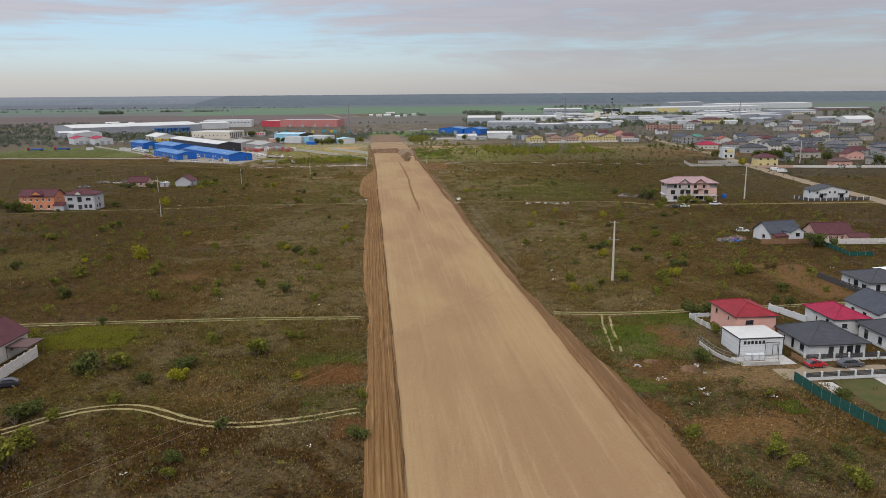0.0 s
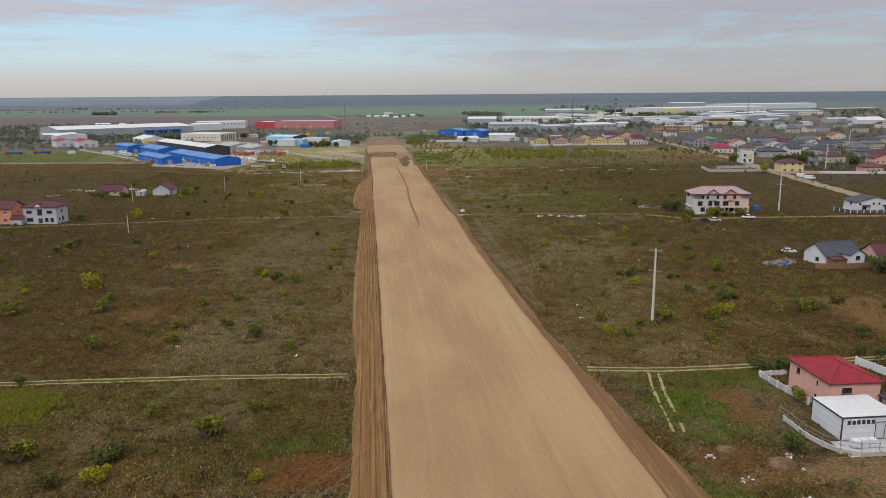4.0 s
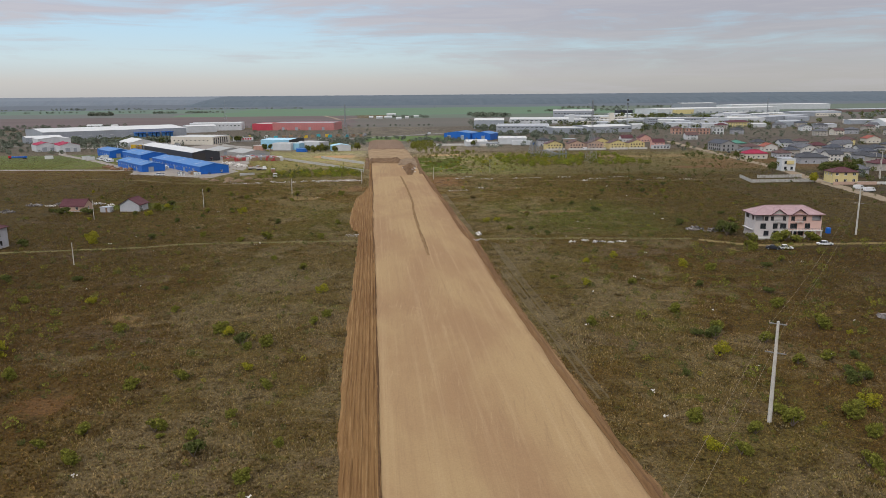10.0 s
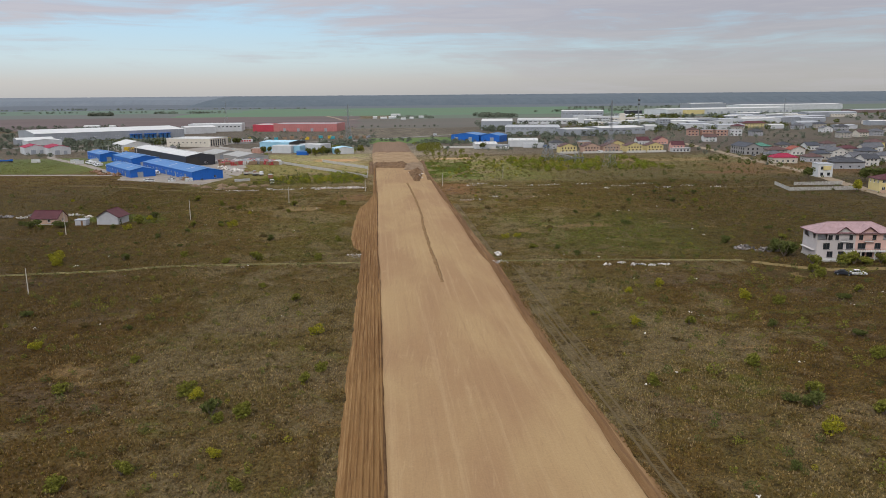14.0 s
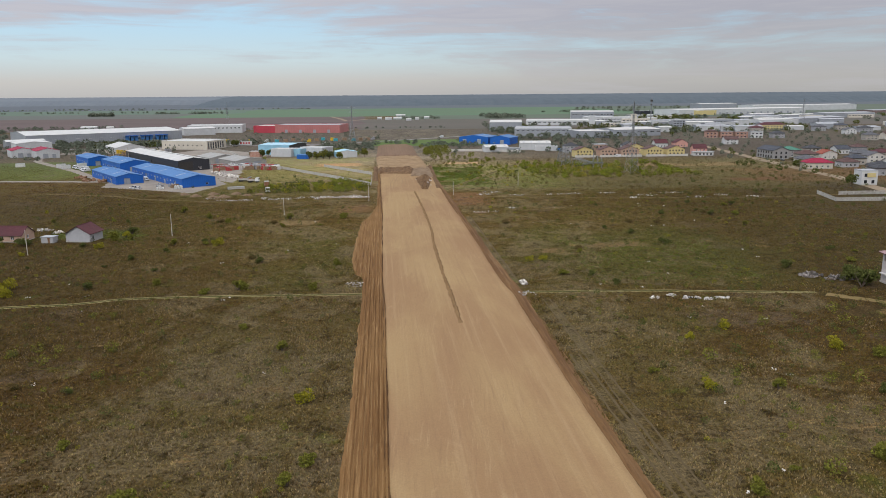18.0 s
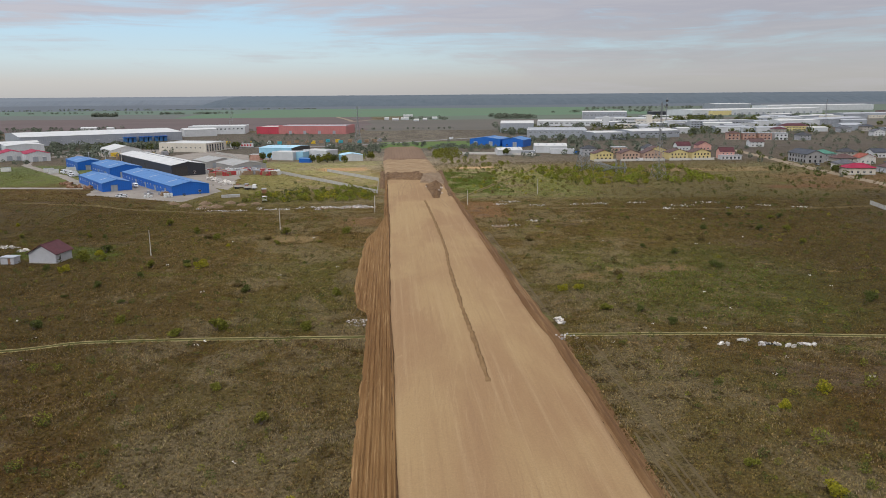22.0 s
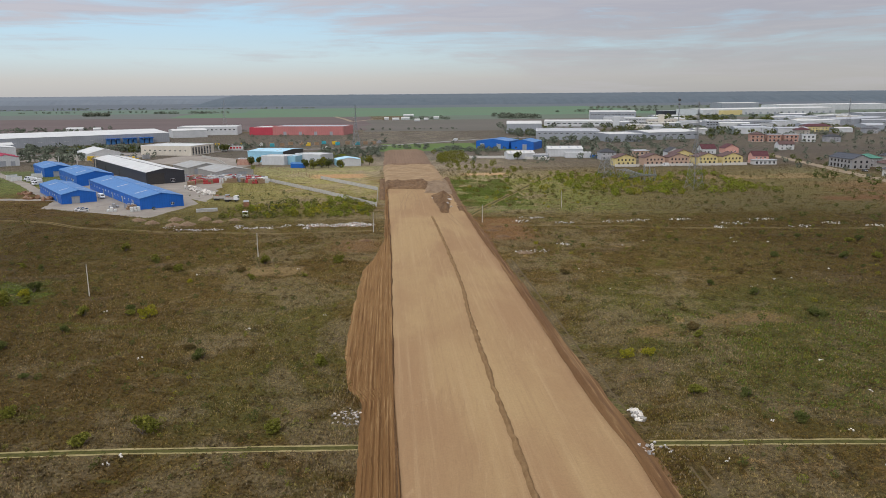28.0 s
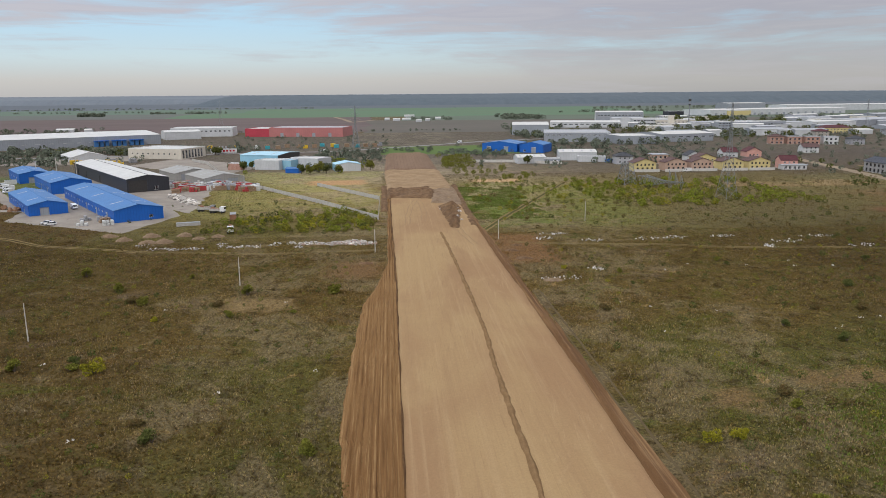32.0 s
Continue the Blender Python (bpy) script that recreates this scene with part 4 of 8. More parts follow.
def sides(w, d):
    """The four wall planes of a box: front, right, back, left, each with its width."""
    return {"f": (pose(0, -d / 2, 0), w), "r": (pose(w / 2, 0, 0, 0, 0, 90), d), "b": (pose(0, d / 2, 0, 0, 0, 180), w), "l": (pose(-w / 2, 0, 0, 0, 0, -90), d)}


def add_window(parent, m, x, z, w, h, frame=None, bars=1, sill=True):
    s = Shape()
    t = 0.07
    for q in ((x, z, w, t), (x, z + h - t, w, t)):
        s.box(q[0], 0.11, q[1], q[2], 0.08, q[3], m)
    for k in range(bars + 2):
        s.box(x - w / 2 + t / 2 + (w - t) * k / (bars + 1), 0.11, z + t, t, 0.08, h - 2 * t, m)
    win = part("window", s, frame or FRAME_W, parent)
    part("pane", Shape().box(x, 0.15, z + 0.02, w - 0.02, 0.03, h - 0.04, m), GLASS, win)
    if sill:
        part("sill", Shape().box(x, -0.04, z - 0.07, w + 0.16, 0.14, 0.06, m), frame or FRAME_W, win)
    return win


def add_door(parent, m, x, w=1.0, h=2.1, mat=None, label="", name="door"):
    d = part(name, Shape().box(x, 0.12, 0.02, w, 0.07, h - 0.02, m), mat or WOOD, parent, label)
    part("handle", Shape().box(x + w * 0.38, 0.06, h * 0.48, 0.05, 0.08, 0.22, m), STEEL, d)
    return d


def hip_roof(s, w, d, z, rise, over, thick=0.2):
    W, D = w / 2 + over, d / 2 + over
    s.box(0, 0, z, 2 * W, 2 * D, thick)
    z += thick + 0.003
    if W >= D:
        r = max(0.02, W - D)
        A, B = (-r, 0, z + rise), (r, 0, z + rise)
        s.face((-W, -D, z), (W, -D, z), B, A).face((W, D, z), (-W, D, z), A, B).face((W, -D, z), (W, D, z), B).face((-W, D, z), (-W, -D, z), A)
    else:
        r = D - W
        A, B = (0, -r, z + rise), (0, r, z + rise)
        s.face((W, -D, z), (W, D, z), B, A).face((-W, D, z), (-W, -D, z), A, B).face((-W, -D, z), (W, -D, z), A).face((W, D, z), (-W, D, z), B)
    return (Vector(A), Vector(B), [Vector((x, y, z)) for x, y in ((-W, -D), (W, -D), (W, D), (-W, D))])


def gable_roof(s, w, d, z, rise, over, along="x", thick=0.16):
    """Two thick slopes; along: the ridge's axis."""
    W, D = (w / 2, d / 2) if along == "x" else (d / 2, w / 2)
    T = (lambda x, y, zz: (x, y, zz)) if along == "x" else (lambda x, y, zz: (-y, x, zz))
    L, E = W + over, D + over
    slope = rise / D
    ze = z - slope * over
    for sg in (-1, 1):
        a, b = (-L, sg * E, ze), (L, sg * E, ze)
        c, e = (L, 0, z + rise), (-L, 0, z + rise)
        lo = [T(*p) for p in (a, b, c, e)]
        hi = [T(p[0], p[1], p[2] + thick) for p in (a, b, c, e)]
        k = len(s.v)
        s.v += lo + hi
        for q in ((0, 1, 2, 3), (4, 5, 6, 7), (0, 1, 5, 4), (1, 2, 6, 5), (3, 0, 4, 7)):
            s.f.append(tuple(k + i for i in (q if sg > 0 else q[::-1])))
    return T((-L), 0, z + rise + thick), T(L, 0, z + rise + thick)


def house(x, y, w, d, h, yaw, wall, roof, shape="hip", rise=2.2, over=0.5, holes=(), label="", frame=None, along="x", sills=True, chimney=None, name="house", group="", doors=(), base=True, trim=None):
    """A house whose plan is w by d, centred on x, y. holes: (side, x, sill, width, height, bars); doors: (side, x, width, height)."""
    e = thing(name, x, y, 0, yaw, label, "house", group)
    pl = sides(w, d)
    s = Shape()
    gab = {"x": "rl", "y": "fb"}[along] if shape == "gable" else ""
    for k, (m, ww) in pl.items():
        hs = [(a, b, c, q) for sd, a, b, c, q, *_ in holes if sd == k] + [(a, 0.0, b, c) for sd, a, b, c in doors if sd == k]
        facade(s, ww, h, hs, m, gable=rise if k in gab else 0.0)
    part("wall", s, wall, e)
    s = Shape()
    if shape == "hip":
        A, B, cs = hip_roof(s, w, d, h, rise, over)
        rf = part("roof", s, roof, e)
        cap = Shape().tube(A + Vector((0, 0, 0.03)), B + Vector((0.01, 0, 0.03)), 0.11, n=6)
        for c in cs:
            cap.tube(c + Vector((0, 0, 0.03)), (A if (c - A).length < (c - B).length else B) + Vector((0, 0, 0.03)), 0.09, n=5)
        part("ridge_cap", cap, roof, rf)
        g = Shape()
        for i in range(4):
            g.beam(cs[i] - Vector((0, 0, 0.12)), cs[(i + 1) % 4] - Vector((0, 0, 0.12)), 0.13)
        part("gutter", g, trim or FRAME_D, rf)
    elif shape == "gable":
        a, b = gable_roof(s, w, d, h, rise, over, along)
        rf = part("roof", s, roof, e)
        part("ridge_cap", Shape().tube(a, b, 0.12, n=6), roof, rf)
    else:
        s.box(0, 0, h, w + 2 * over, d + 2 * over, 0.3)
        rf = part("roof", s, roof, e)
    for sd, a, b, c, q, *bars in holes:
        add_window(e, pl[sd][0], a, b, c, q, frame, bars[0] if bars else 1, sills)
    for sd, a, b, c in doors:
        add_door(e, pl[sd][0], a, b, c, FRAME_D if frame else WOOD)
    if base:
        part("plinth", Shape().box(0, 0, 0, w + 0.16, d + 0.16, 0.28), CONCRETE, e)
    if chimney:
        cx, cy = chimney
        ch = part("chimney", Shape().box(cx, cy, h, 0.7, 0.7, rise + 0.9).box(cx, cy, h + rise + 0.903, 0.95, 0.95, 0.12), BRICK, rf)
    return e


def rowed(side, width, n, sill, w, h, bars=1, shift=0.0):
    """n windows in a row across a wall."""
    return [(side, shift - width / 2 + width * (i + 0.5) / n, sill, w, h, bars) for i in range(n)]


def hall(x, y, w, d, h, yaw, rise, wall, side_wall, roof, label, along="y", gates=(), strips=0, holes=(), name="industrial_hall", over=0.25, trim=None, group="", flat=False):
    """A metal-clad hall. gates: (side, x, width, height); holes: windows as for house; along: the ridge's axis; strips: skylight sheets a slope."""
    e = thing(name, x, y, 0, yaw, label, "building", group)
    pl = sides(w, d)
    gab = {"y": "fb", "x": "rl"}[along]
    for grp, mt, nm in (("fb", wall, "end_wall"), ("rl", side_wall, "side_wall")):
        for k in grp:
            m, ww = pl[k]
            hs = [(a, b, c, q) for sd, a, b, c, q, *_ in holes if sd == k] + [(a, 0.0, b, c) for sd, a, b, c in gates if sd == k]
            part(nm, facade(Shape(), ww, h, hs, m, 0.25, rise if k in gab and not flat else 0.0), mt, e)
    s = Shape()
    if flat:
        s.box(0, 0, h - 0.4, w - 0.5, d - 0.5, 0.2)
        rf = part("roof", s, roof, e)
        c = Shape()
        for k, (m, ww) in pl.items():
            c.box(0, 0.13, h, ww, 0.3, 0.25, m)
        part("parapet", c, trim or FRAME_W, e)
    else:
        a, b = gable_roof(s, w, d, h, rise, over, along, 0.14)
        rf = part("roof", s, roof, e)
        part("ridge_cap", Shape().beam(a, b, 0.5, 0.12), trim or roof, rf)
        L, D = (d, w) if along == "y" else (w, d)
        for i in range(strips):
            u = -L / 2 + L * (i + 0.5) / strips
            for sg in (-1, 1):
                q = Shape()
                z0, z1 = h + rise * 0.82 + 0.16, h + rise * 0.25 + 0.16
                p = [(u - 0.6, sg * D / 2 * 0.18, z0), (u + 0.6, sg * D / 2 * 0.18, z0), (u + 0.6, sg * D / 2 * 0.75, z1), (u - 0.6, sg * D / 2 * 0.75, z1)]
                p = [(-b2, a2, z2) for a2, b2, z2 in p] if along == "y" else p
                q.face(*(p if sg < 0 else p[::-1]))
                part("skylight", q, GREY_ROOF, rf)
    for sd, a, b, c in gates:
        # on the black hall a dark sheet: an open bay's shade put into colour
        g = part("gate", Shape().box(a, 0.2, 0.02, b, 0.08, c - 0.02, pl[sd][0]), FRAME_D if wall is BLACK_WALL else GREY_WALL, e, "ribbed metal gate")
        part("frame", Shape().box(a, 0.02, c, b + 0.3, 0.12, 0.16, pl[sd][0]), trim or FRAME_W, g)
    for sd, a, b, c, q, *bars in holes:
        add_window(e, pl[sd][0], a, b, c, q, FRAME_W, bars[0] if bars else 1, False)
    return e


def along_line(p, yaw, w, d):
    """The centre of a w x d plan whose near-left corner is p."""
    c, s = math.cos(radians(yaw)), math.sin(radians(yaw))
    return p[0] + c * w / 2 - s * d / 2, p[1] + s * w / 2 + c * d / 2


# houses beside the start of the road bed
g = thing("garage", 71.1, 133.6, 0, 0, "white sandwich-panel garage with a flat white roof", "garage")
pl = sides(8.8, 7.4)
SPANEL = sheet_metal("white_panel", (0.62, 0.63, 0.64), 2, 1.0, 0.35)
s = Shape()
GH = [("f", -3.3 + 0.75 * i, 2.35, 0.6, 0.7, 0) for i in range(6)]
for k, (m, ww) in pl.items():
    facade(s, ww, 3.5, [q[1:5] for q in GH if q[0] == k] + ([(2.2, 0.0, 2.7, 2.6)] if k == "f" else []), m)
part("wall", s, SPANEL, g)
part("roof", Shape().box(0, 0, 3.503, 9.0, 7.6, 0.16), WHITE_ROOF, g)
for px, py in ((-4.4, -3.72), (4.4, -3.72), (-4.4, 3.72), (4.4, 3.72)):
    part("corner_trim", Shape().box(px, py, 0, 0.16, 0.16, 3.5), FRAME_D, g)
part("fascia", Shape().box(0, -3.83, 3.45, 9.06, 0.05, 0.24).box(-4.53, 0, 3.45, 0.05, 7.6, 0.24), FRAME_D, g)
gd = part("gate", Shape().box(2.2, -3.58, 0.02, 2.66, 0.08, 2.56), WHITE_WALL, g, "white sectional gate with a wicket door")
part("wicket_door", Shape().box(2.85, -3.64, 0.05, 0.9, 0.06, 2.0), WHITE_WALL, gd)
fr = Shape()
for q in ((0.84, 0.02, 0.09, 2.6), (3.56, 0.02, 0.09, 2.6)):
    fr.box(q[0], -3.72, q[1], q[2], 0.06, q[3])
fr.box(2.2, -3.72, 2.6, 2.8, 0.06, 0.09).box(2.36, -3.69, 0.05, 0.06, 0.05, 2.05).box(3.33, -3.69, 0.05, 0.06, 0.05, 2.05).box(2.85, -3.69, 2.06, 1.0, 0.05, 0.06)
part("gate_frame", fr, FRAME_D, gd)
for sd, a, b, c, q, *bars in GH:
    add_window(g, pl[sd][0], a, b, c, q, FRAME_D, 0, False)
part("meter_box", Shape().box(-2.9, -3.80, 3.08, 0.35, 0.14, 0.28).box(-2.45, -3.80, 3.08, 0.35, 0.14, 0.28), FRAME_W, g, "grey wall-mounted unit")
for i in range(3):
    pk = thing("brick_pallet", 67.4 + 1.25 * i, 127.6, 0.02, 2 * i, "pallet of white blocks wrapped in film", "pallet", "pallets by the garage")
    part("blocks", Shape().box(0, 0, 0.15, 1.1, 1.0, 1.15, top=0.98), WHITE, pk)
    part("base", Shape().box(0, -0.4, 0, 1.15, 0.12, 0.146).box(0, 0.4, 0, 1.15, 0.12, 0.146).box(0, 0, 0, 1.15, 0.12, 0.146), WOOD, pk)

house(74.6, 144.4, 8.4, 11.4, 5.0, 0, PINK, ROOF_RED, rise=1.7, over=0.45, label="two-storey pink house with a red metal-tile roof", holes=[("f", -1.4, 3.3, 1.7, 1.0, 1), ("l", 2.2, 3.5, 0.5, 0.7, 0), ("l", 2.0, 0.9, 0.6, 1.0, 0), ("l", -3.2, 3.4, 1.0, 1.0, 0), ("r", 0, 3.4, 1.2, 1.1), ("b", 1, 3.4, 1.2, 1.1), ("f", -2.2, 0.9, 1.5, 1.2)], doors=[("f", 2.0, 0.9, 2.1)], frame=FRAME_D)
house(84.9, 132.9, 11.4, 11.2, 2.7, 0, WHITE, ROOF_DARK, rise=2.7, over=0.7, label="white bungalow with a dark hipped tile roof", holes=[("l", 3.2, 0.8, 1.4, 1.4), ("l", 0.0, 0.2, 1.0, 2.1, 0), ("l", -3.0, 1.0, 0.6, 1.0, 0), ("f", 2.6, 0.1, 1.3, 2.2, 0), ("f", 4.2, 0.1, 1.1, 2.2, 0), ("r", 0, 0.9, 1.4, 1.2)], doors=[("f", -1.2, 1.1, 2.2), ("f", 0.9, 0.0001 + 0.9, 2.2)], frame=FRAME_D)
house(96.0, 145.0, 7.4, 10.6, 3.3, 0, WHITE, ROOF_CRIMSON, rise=1.8, over=0.5, label="white house with a crimson metal-tile roof", holes=[("l", 2.8, 0.6, 1.1, 2.2, 0), ("l", -1.0, 1.4, 0.5, 0.9, 0), ("f", -1.4, 1.4, 1.2, 1.0, 0), ("f", 2.2, 1.4, 1.2, 1.0, 0), ("r", 0, 1.2, 1.4, 1.2)], frame=FRAME_D)
house(109.4, 148.6, 10.0, 11.8, 3.2, 0, WHITE, ROOF_SLATE, "gable", rise=2.4, over=0.4, along="y", label="white house with a slate-blue gabled roof", holes=[("f", -2.0, 1.0, 1.4, 1.3), ("l", 1.0, 1.0, 1.2, 1.2), ("l", -3.0, 1.0, 1.2, 1.2)], frame=FRAME_D)
house(102.6, 134.0, 11.6, 8.4, 2.9, 0, WHITE, ROOF_DARK, rise=2.2, over=0.6, label="white bungalow with a dark tile roof", holes=[("l", 2.2, 0.6, 1.2, 1.5, 0), ("l", -2.0, 0.1, 1.3, 2.2, 0), ("f", -3.0, 0.8, 1.5, 1.3), ("f", 2.0, 0.8, 1.5, 1.3)], frame=FRAME_D)
house(126.4, 174.2, 12.0, 11.4, 2.8, 0, WHITE, ROOF_DARK, rise=2.1, over=0.7, label="white bungalow with a dark roof behind a grey fence", holes=[("l", 3.4, 0.9, 1.8, 1.1, 0), ("l", 0.2, 0.1, 1.7, 2.3, 0), ("l", -2.6, 1.1, 0.6, 0.9, 0), ("f", -3.8, 0.1, 1.2, 2.3, 0), ("f", -0.8, 0.3, 1.6, 2.1, 0), ("f", 2.8, 0.8, 1.5, 1.2)], frame=FRAME_D)

# houses further along the trail
house(135.6, 239.0, 11.8, 9.0, 3.2, 8, WHITE, ROOF_SLATE, "gable", rise=3.0, over=0.6, along="x", label="white house with a steep slate-grey roof", holes=[("r", -2, 0.9, 1.4, 1.2), ("f", -3.6, 0.9, 1.4, 1.2), ("l", 1, 0.9, 1.4, 1.2)], frame=FRAME_D)
house(138.0, 233.4, 5.0, 4.6, 3.9, 8, WHITE, ROOF_SLATE, "gable", rise=1.5, over=0.45, along="y", label="white gabled porch wing with a slate-grey roof", holes=[("f", 0.2, 2.3, 1.5, 1.2, 1)], frame=FRAME_D, name="house_wing")
house(133.2, 233.2, 4.6, 3.4, 2.4, 8, WOOD, ROOF_MAROON, "gable", rise=0.5, over=0.3, along="x", label="brown wooden terrace lean-to", name="terrace", base=False)
house(152.0, 236.0, 12.4, 9.4, 2.9, -3, SALMON, ROOF_MAROON, "gable", rise=2.9, over=0.5, along="x", label="salmon house with a steep maroon roof", holes=[("l", -1.4, 1.0, 1.4, 1.2), ("f", -4.4, 0.9, 1.5, 1.2), ("f", -1.4, 0.9, 1.1, 1.2), ("f", 1.0, 0.9, 0.8, 1.2, 0)], doors=[("f", 2.6, 1.0, 2.1)])
house(158.2, 229.8, 7.0, 4.4, 2.3, -3, SALMON, ROOF_MAROON, "gable", rise=0.8, over=0.3, along="x", label="low salmon annex with a maroon roof", name="annex", base=False)

# pink villa: three floors, two gabled bays, a corner balcony
vx, vy = along_line((134.0, 332.5), -7, 23.2, 9.6)
v = thing("villa", vx, vy, 0, -7, "three-storey villa, half grey and half pink, with a faded pink roof", "house")
pl = sides(23.2, 9.6)
VH = []
for xx, ww in ((-7.6, 1.3), (-5.6, 1.1), (-1.4, 1.1), (1.6, 1.3), (5.6, 1.2)):
    VH += [("f", xx, 6.0, ww, 1.5, 1)]
for xx, ww in ((-8.6, 2.0), (-4.4, 1.7), (-1.6, 2.2), (2.0, 2.4), (6.8, 1.9)):
    VH += [("f", xx, 3.1, ww, 1.9, 1)]
for xx, ww in ((-7.4, 1.8), (-4.0, 1.8), (2.2, 2.0), (4.6, 1.8), (7.4, 1.6)):
    VH += [("f", xx, 0.6, ww, 1.8, 1)]
LOG = [("f", -10.0, 6.0, 3.0, 1.8), ("f", 9.8, 5.9, 3.2, 1.8), ("l", -2.4, 6.0, 3.4, 1.8), ("l", 2.6, 6.0, 1.8, 1.6)]
s = Shape()
for k in "flrb":
    m, ww = pl[k]
    hs = [q[1:5] for q in VH if q[0] == k and (k != "f" or q[1] < 0)] + [q[1:5] for q in LOG if q[0] == k]
    if k == "f":
        facade(s, 11.6, 8.0, [(a + 5.8, b, c, q) for a, b, c, q in hs if a < 0], pose(-5.8, -4.8, 0), 0.35)
    else:
        facade(s, ww, 8.0, hs, m, 0.35)
part("wall", s, plaster("villa_grey_render", (0.49, 0.44, 0.425)), v, "pale grey half of the facade")
s = Shape()
facade(s, 11.6, 8.0, [(q[1] - 5.8, *q[2:5]) for q in VH + [LOG[1]] if q[0] == "f" and q[1] > 0], pose(5.8, -4.8, 0), 0.35)
part("wall", s, SALMON, v, "pink half of the facade")
for sd, a, b, c, q, *bars in VH:
    add_window(v, pl[sd][0], a, b, c, q, FRAME_D, bars[0], True)
for sd, a, b, c, q in LOG:
    part("loggia", Shape().box(a, 1.2, b, c, 0.1, q, pl[sd][0]), GREYW, v, "shaded loggia back wall")
s = Shape()
A, B, cs = hip_roof(s, 23.2, 9.6, 8.0, 2.6, 0.8)
rf = part("roof", s, ROOF_PINK, v)
cap = Shape().tube(A, B, 0.14, n=6)
for c in cs:
    cap.tube(c, A if (c - A).length < (c - B).length else B, 0.12, n=5)
part("ridge_cap", cap, ROOF_PINK, rf)
gt = Shape()
for i in range(4):
    gt.beam(cs[i] - Vector((0, 0, 0.1)), cs[(i + 1) % 4] - Vector((0, 0, 0.1)), 0.14)
part("gutter", gt, ROOF_MAROON, rf, "dark red gutter line")
for bx, mt in ((-3.6, OFFWHITE), (3.7, SALMON)):
    q = Shape().face((bx - 2.6, -4.95, 8.0), (bx + 2.6, -4.95, 8.0), (bx, -4.95, 9.9))
    q.face((bx - 2.6, -4.95, 7.8), (bx + 2.6, -4.95, 7.8), (bx + 2.6, -4.95, 8.0), (bx - 2.6, -4.95, 8.0))
    part("gable", q, mt, v)
    q = Shape()
    for sg in (-1, 1):
        a1, b1 = Vector((bx + sg * 3.1, -5.5, 7.85)), Vector((bx, -5.5, 10.1))
        a2, b2 = Vector((bx + sg * 3.1, -2.4, 8.3)), Vector((bx, 0.2, 10.35))
        up = Vector((0, 0, 0.16))
        q.face(a1, b1, b2, a2).face(a1 + up, a2 + up, b2 + up, b1 + up).face(a1, a1 + up, b1 + up, b1)
    part("gable_roof", q, ROOF_PINK, v)
    q = Shape()
    for sg in (-1, 1):
        q.beam((bx + sg * 3.1, -5.54, 7.85), (bx, -5.54, 10.1), 0.16)
    part("bargeboard", q, ROOF_MAROON, v)
    add_window(v, pl["f"][0], bx, 5.75, 1.1, 2.0, FRAME_D, 0, False)
    bal = part("balcony", Shape().box(bx, -5.35, 5.55, 2.6, 1.0, 0.14), OFFWHITE, v)
    rl = Shape()
    for i in range(9):
        rl.box(bx - 1.25 + 2.5 * i / 8, -5.8, 5.69, 0.05, 0.05, 0.85)
    rl.box(bx, -5.8, 6.54, 2.6, 0.07, 0.06)
    part("railing", rl, STEEL, bal)
part("terrace_slab", Shape().box(3.9, -5.7, 2.55, 15.0, 1.8, 0.22).box(-11.9, 0.4, 2.55, 1.0, 8, 0.2), OFFWHITE, v)
rl = Shape()
for i in range(31):
    rl.box(-3.5 + 14.8 * i / 30, -6.5, 2.77, 0.06, 0.06, 0.8)
rl.box(3.9, -6.5, 3.57, 15.0, 0.08, 0.07)
part("railing", rl, STEEL, v)
for px in (-3.2, 1.2, 5.4, 9.0, 11.0):
    part("column", Shape().box(px, -6.3, 0, 0.35, 0.35, 2.55), OFFWHITE, v)
part("entrance_platform", Shape().box(-9.5, -6.6, 0.0, 7.5, 3.4, 0.35), CONCRETE, v)
part("plinth", Shape().box(0, 0, 0, 23.5, 9.9, 0.4), CONCRETE, v)

# white double house by the lane
house(211.4, 330.2, 17.0, 9.0, 4.2, -1, WHITE, ROOF_DARK, "gable", rise=2.0, over=0.6, along="y", label="white semi-detached house with a dark roof", holes=[("l", 0.5, 2.6, 1.2, 1.2, 0), ("f", -7.0, 2.8, 1.0, 1.0, 0), ("f", -1.0, 2.9, 0.9, 0.9, 0), ("f", 1.5, 2.9, 0.9, 0.9, 0), ("f", 7.2, 2.8, 1.0, 1.0, 0), ("f", -5.0, 0.5, 1.8, 1.9), ("f", 5.0, 0.5, 1.8, 1.9)], frame=FRAME_D)
for cx in (207.0, 215.8):
    cn = thing("porch_canopy", cx, 325.2, 2.5, -1, "dark tiled porch canopy on a white house", "canopy", "porch canopies")
    part("slab", Shape().box(0, 0, 0, 3.0, 1.4, 0.35, top=0.85), ROOF_DARK, cn)
    part("bracket", Shape().beam((-1.2, 0.6, -0.9), (-1.2, -0.4, 0), 0.1).beam((1.2, 0.6, -0.9), (1.2, -0.4, 0), 0.1), WOOD, cn)

# houses left of the road
def dormer(x, y, z, yaw, w, d, h, wall, roof, label):
    e = thing("dormer", x, y, z, yaw, label, "dormer", "roof dormers")
    s = Shape().face((-w / 2, -d / 2, 0), (w / 2, -d / 2, 0), (0, -d / 2, h))
    part("gable", s, wall, e)
    s = Shape()
    gable_roof(s, w, d, 0.0, h, 0.25, "y", 0.12)
    part("roof", s, roof, e)


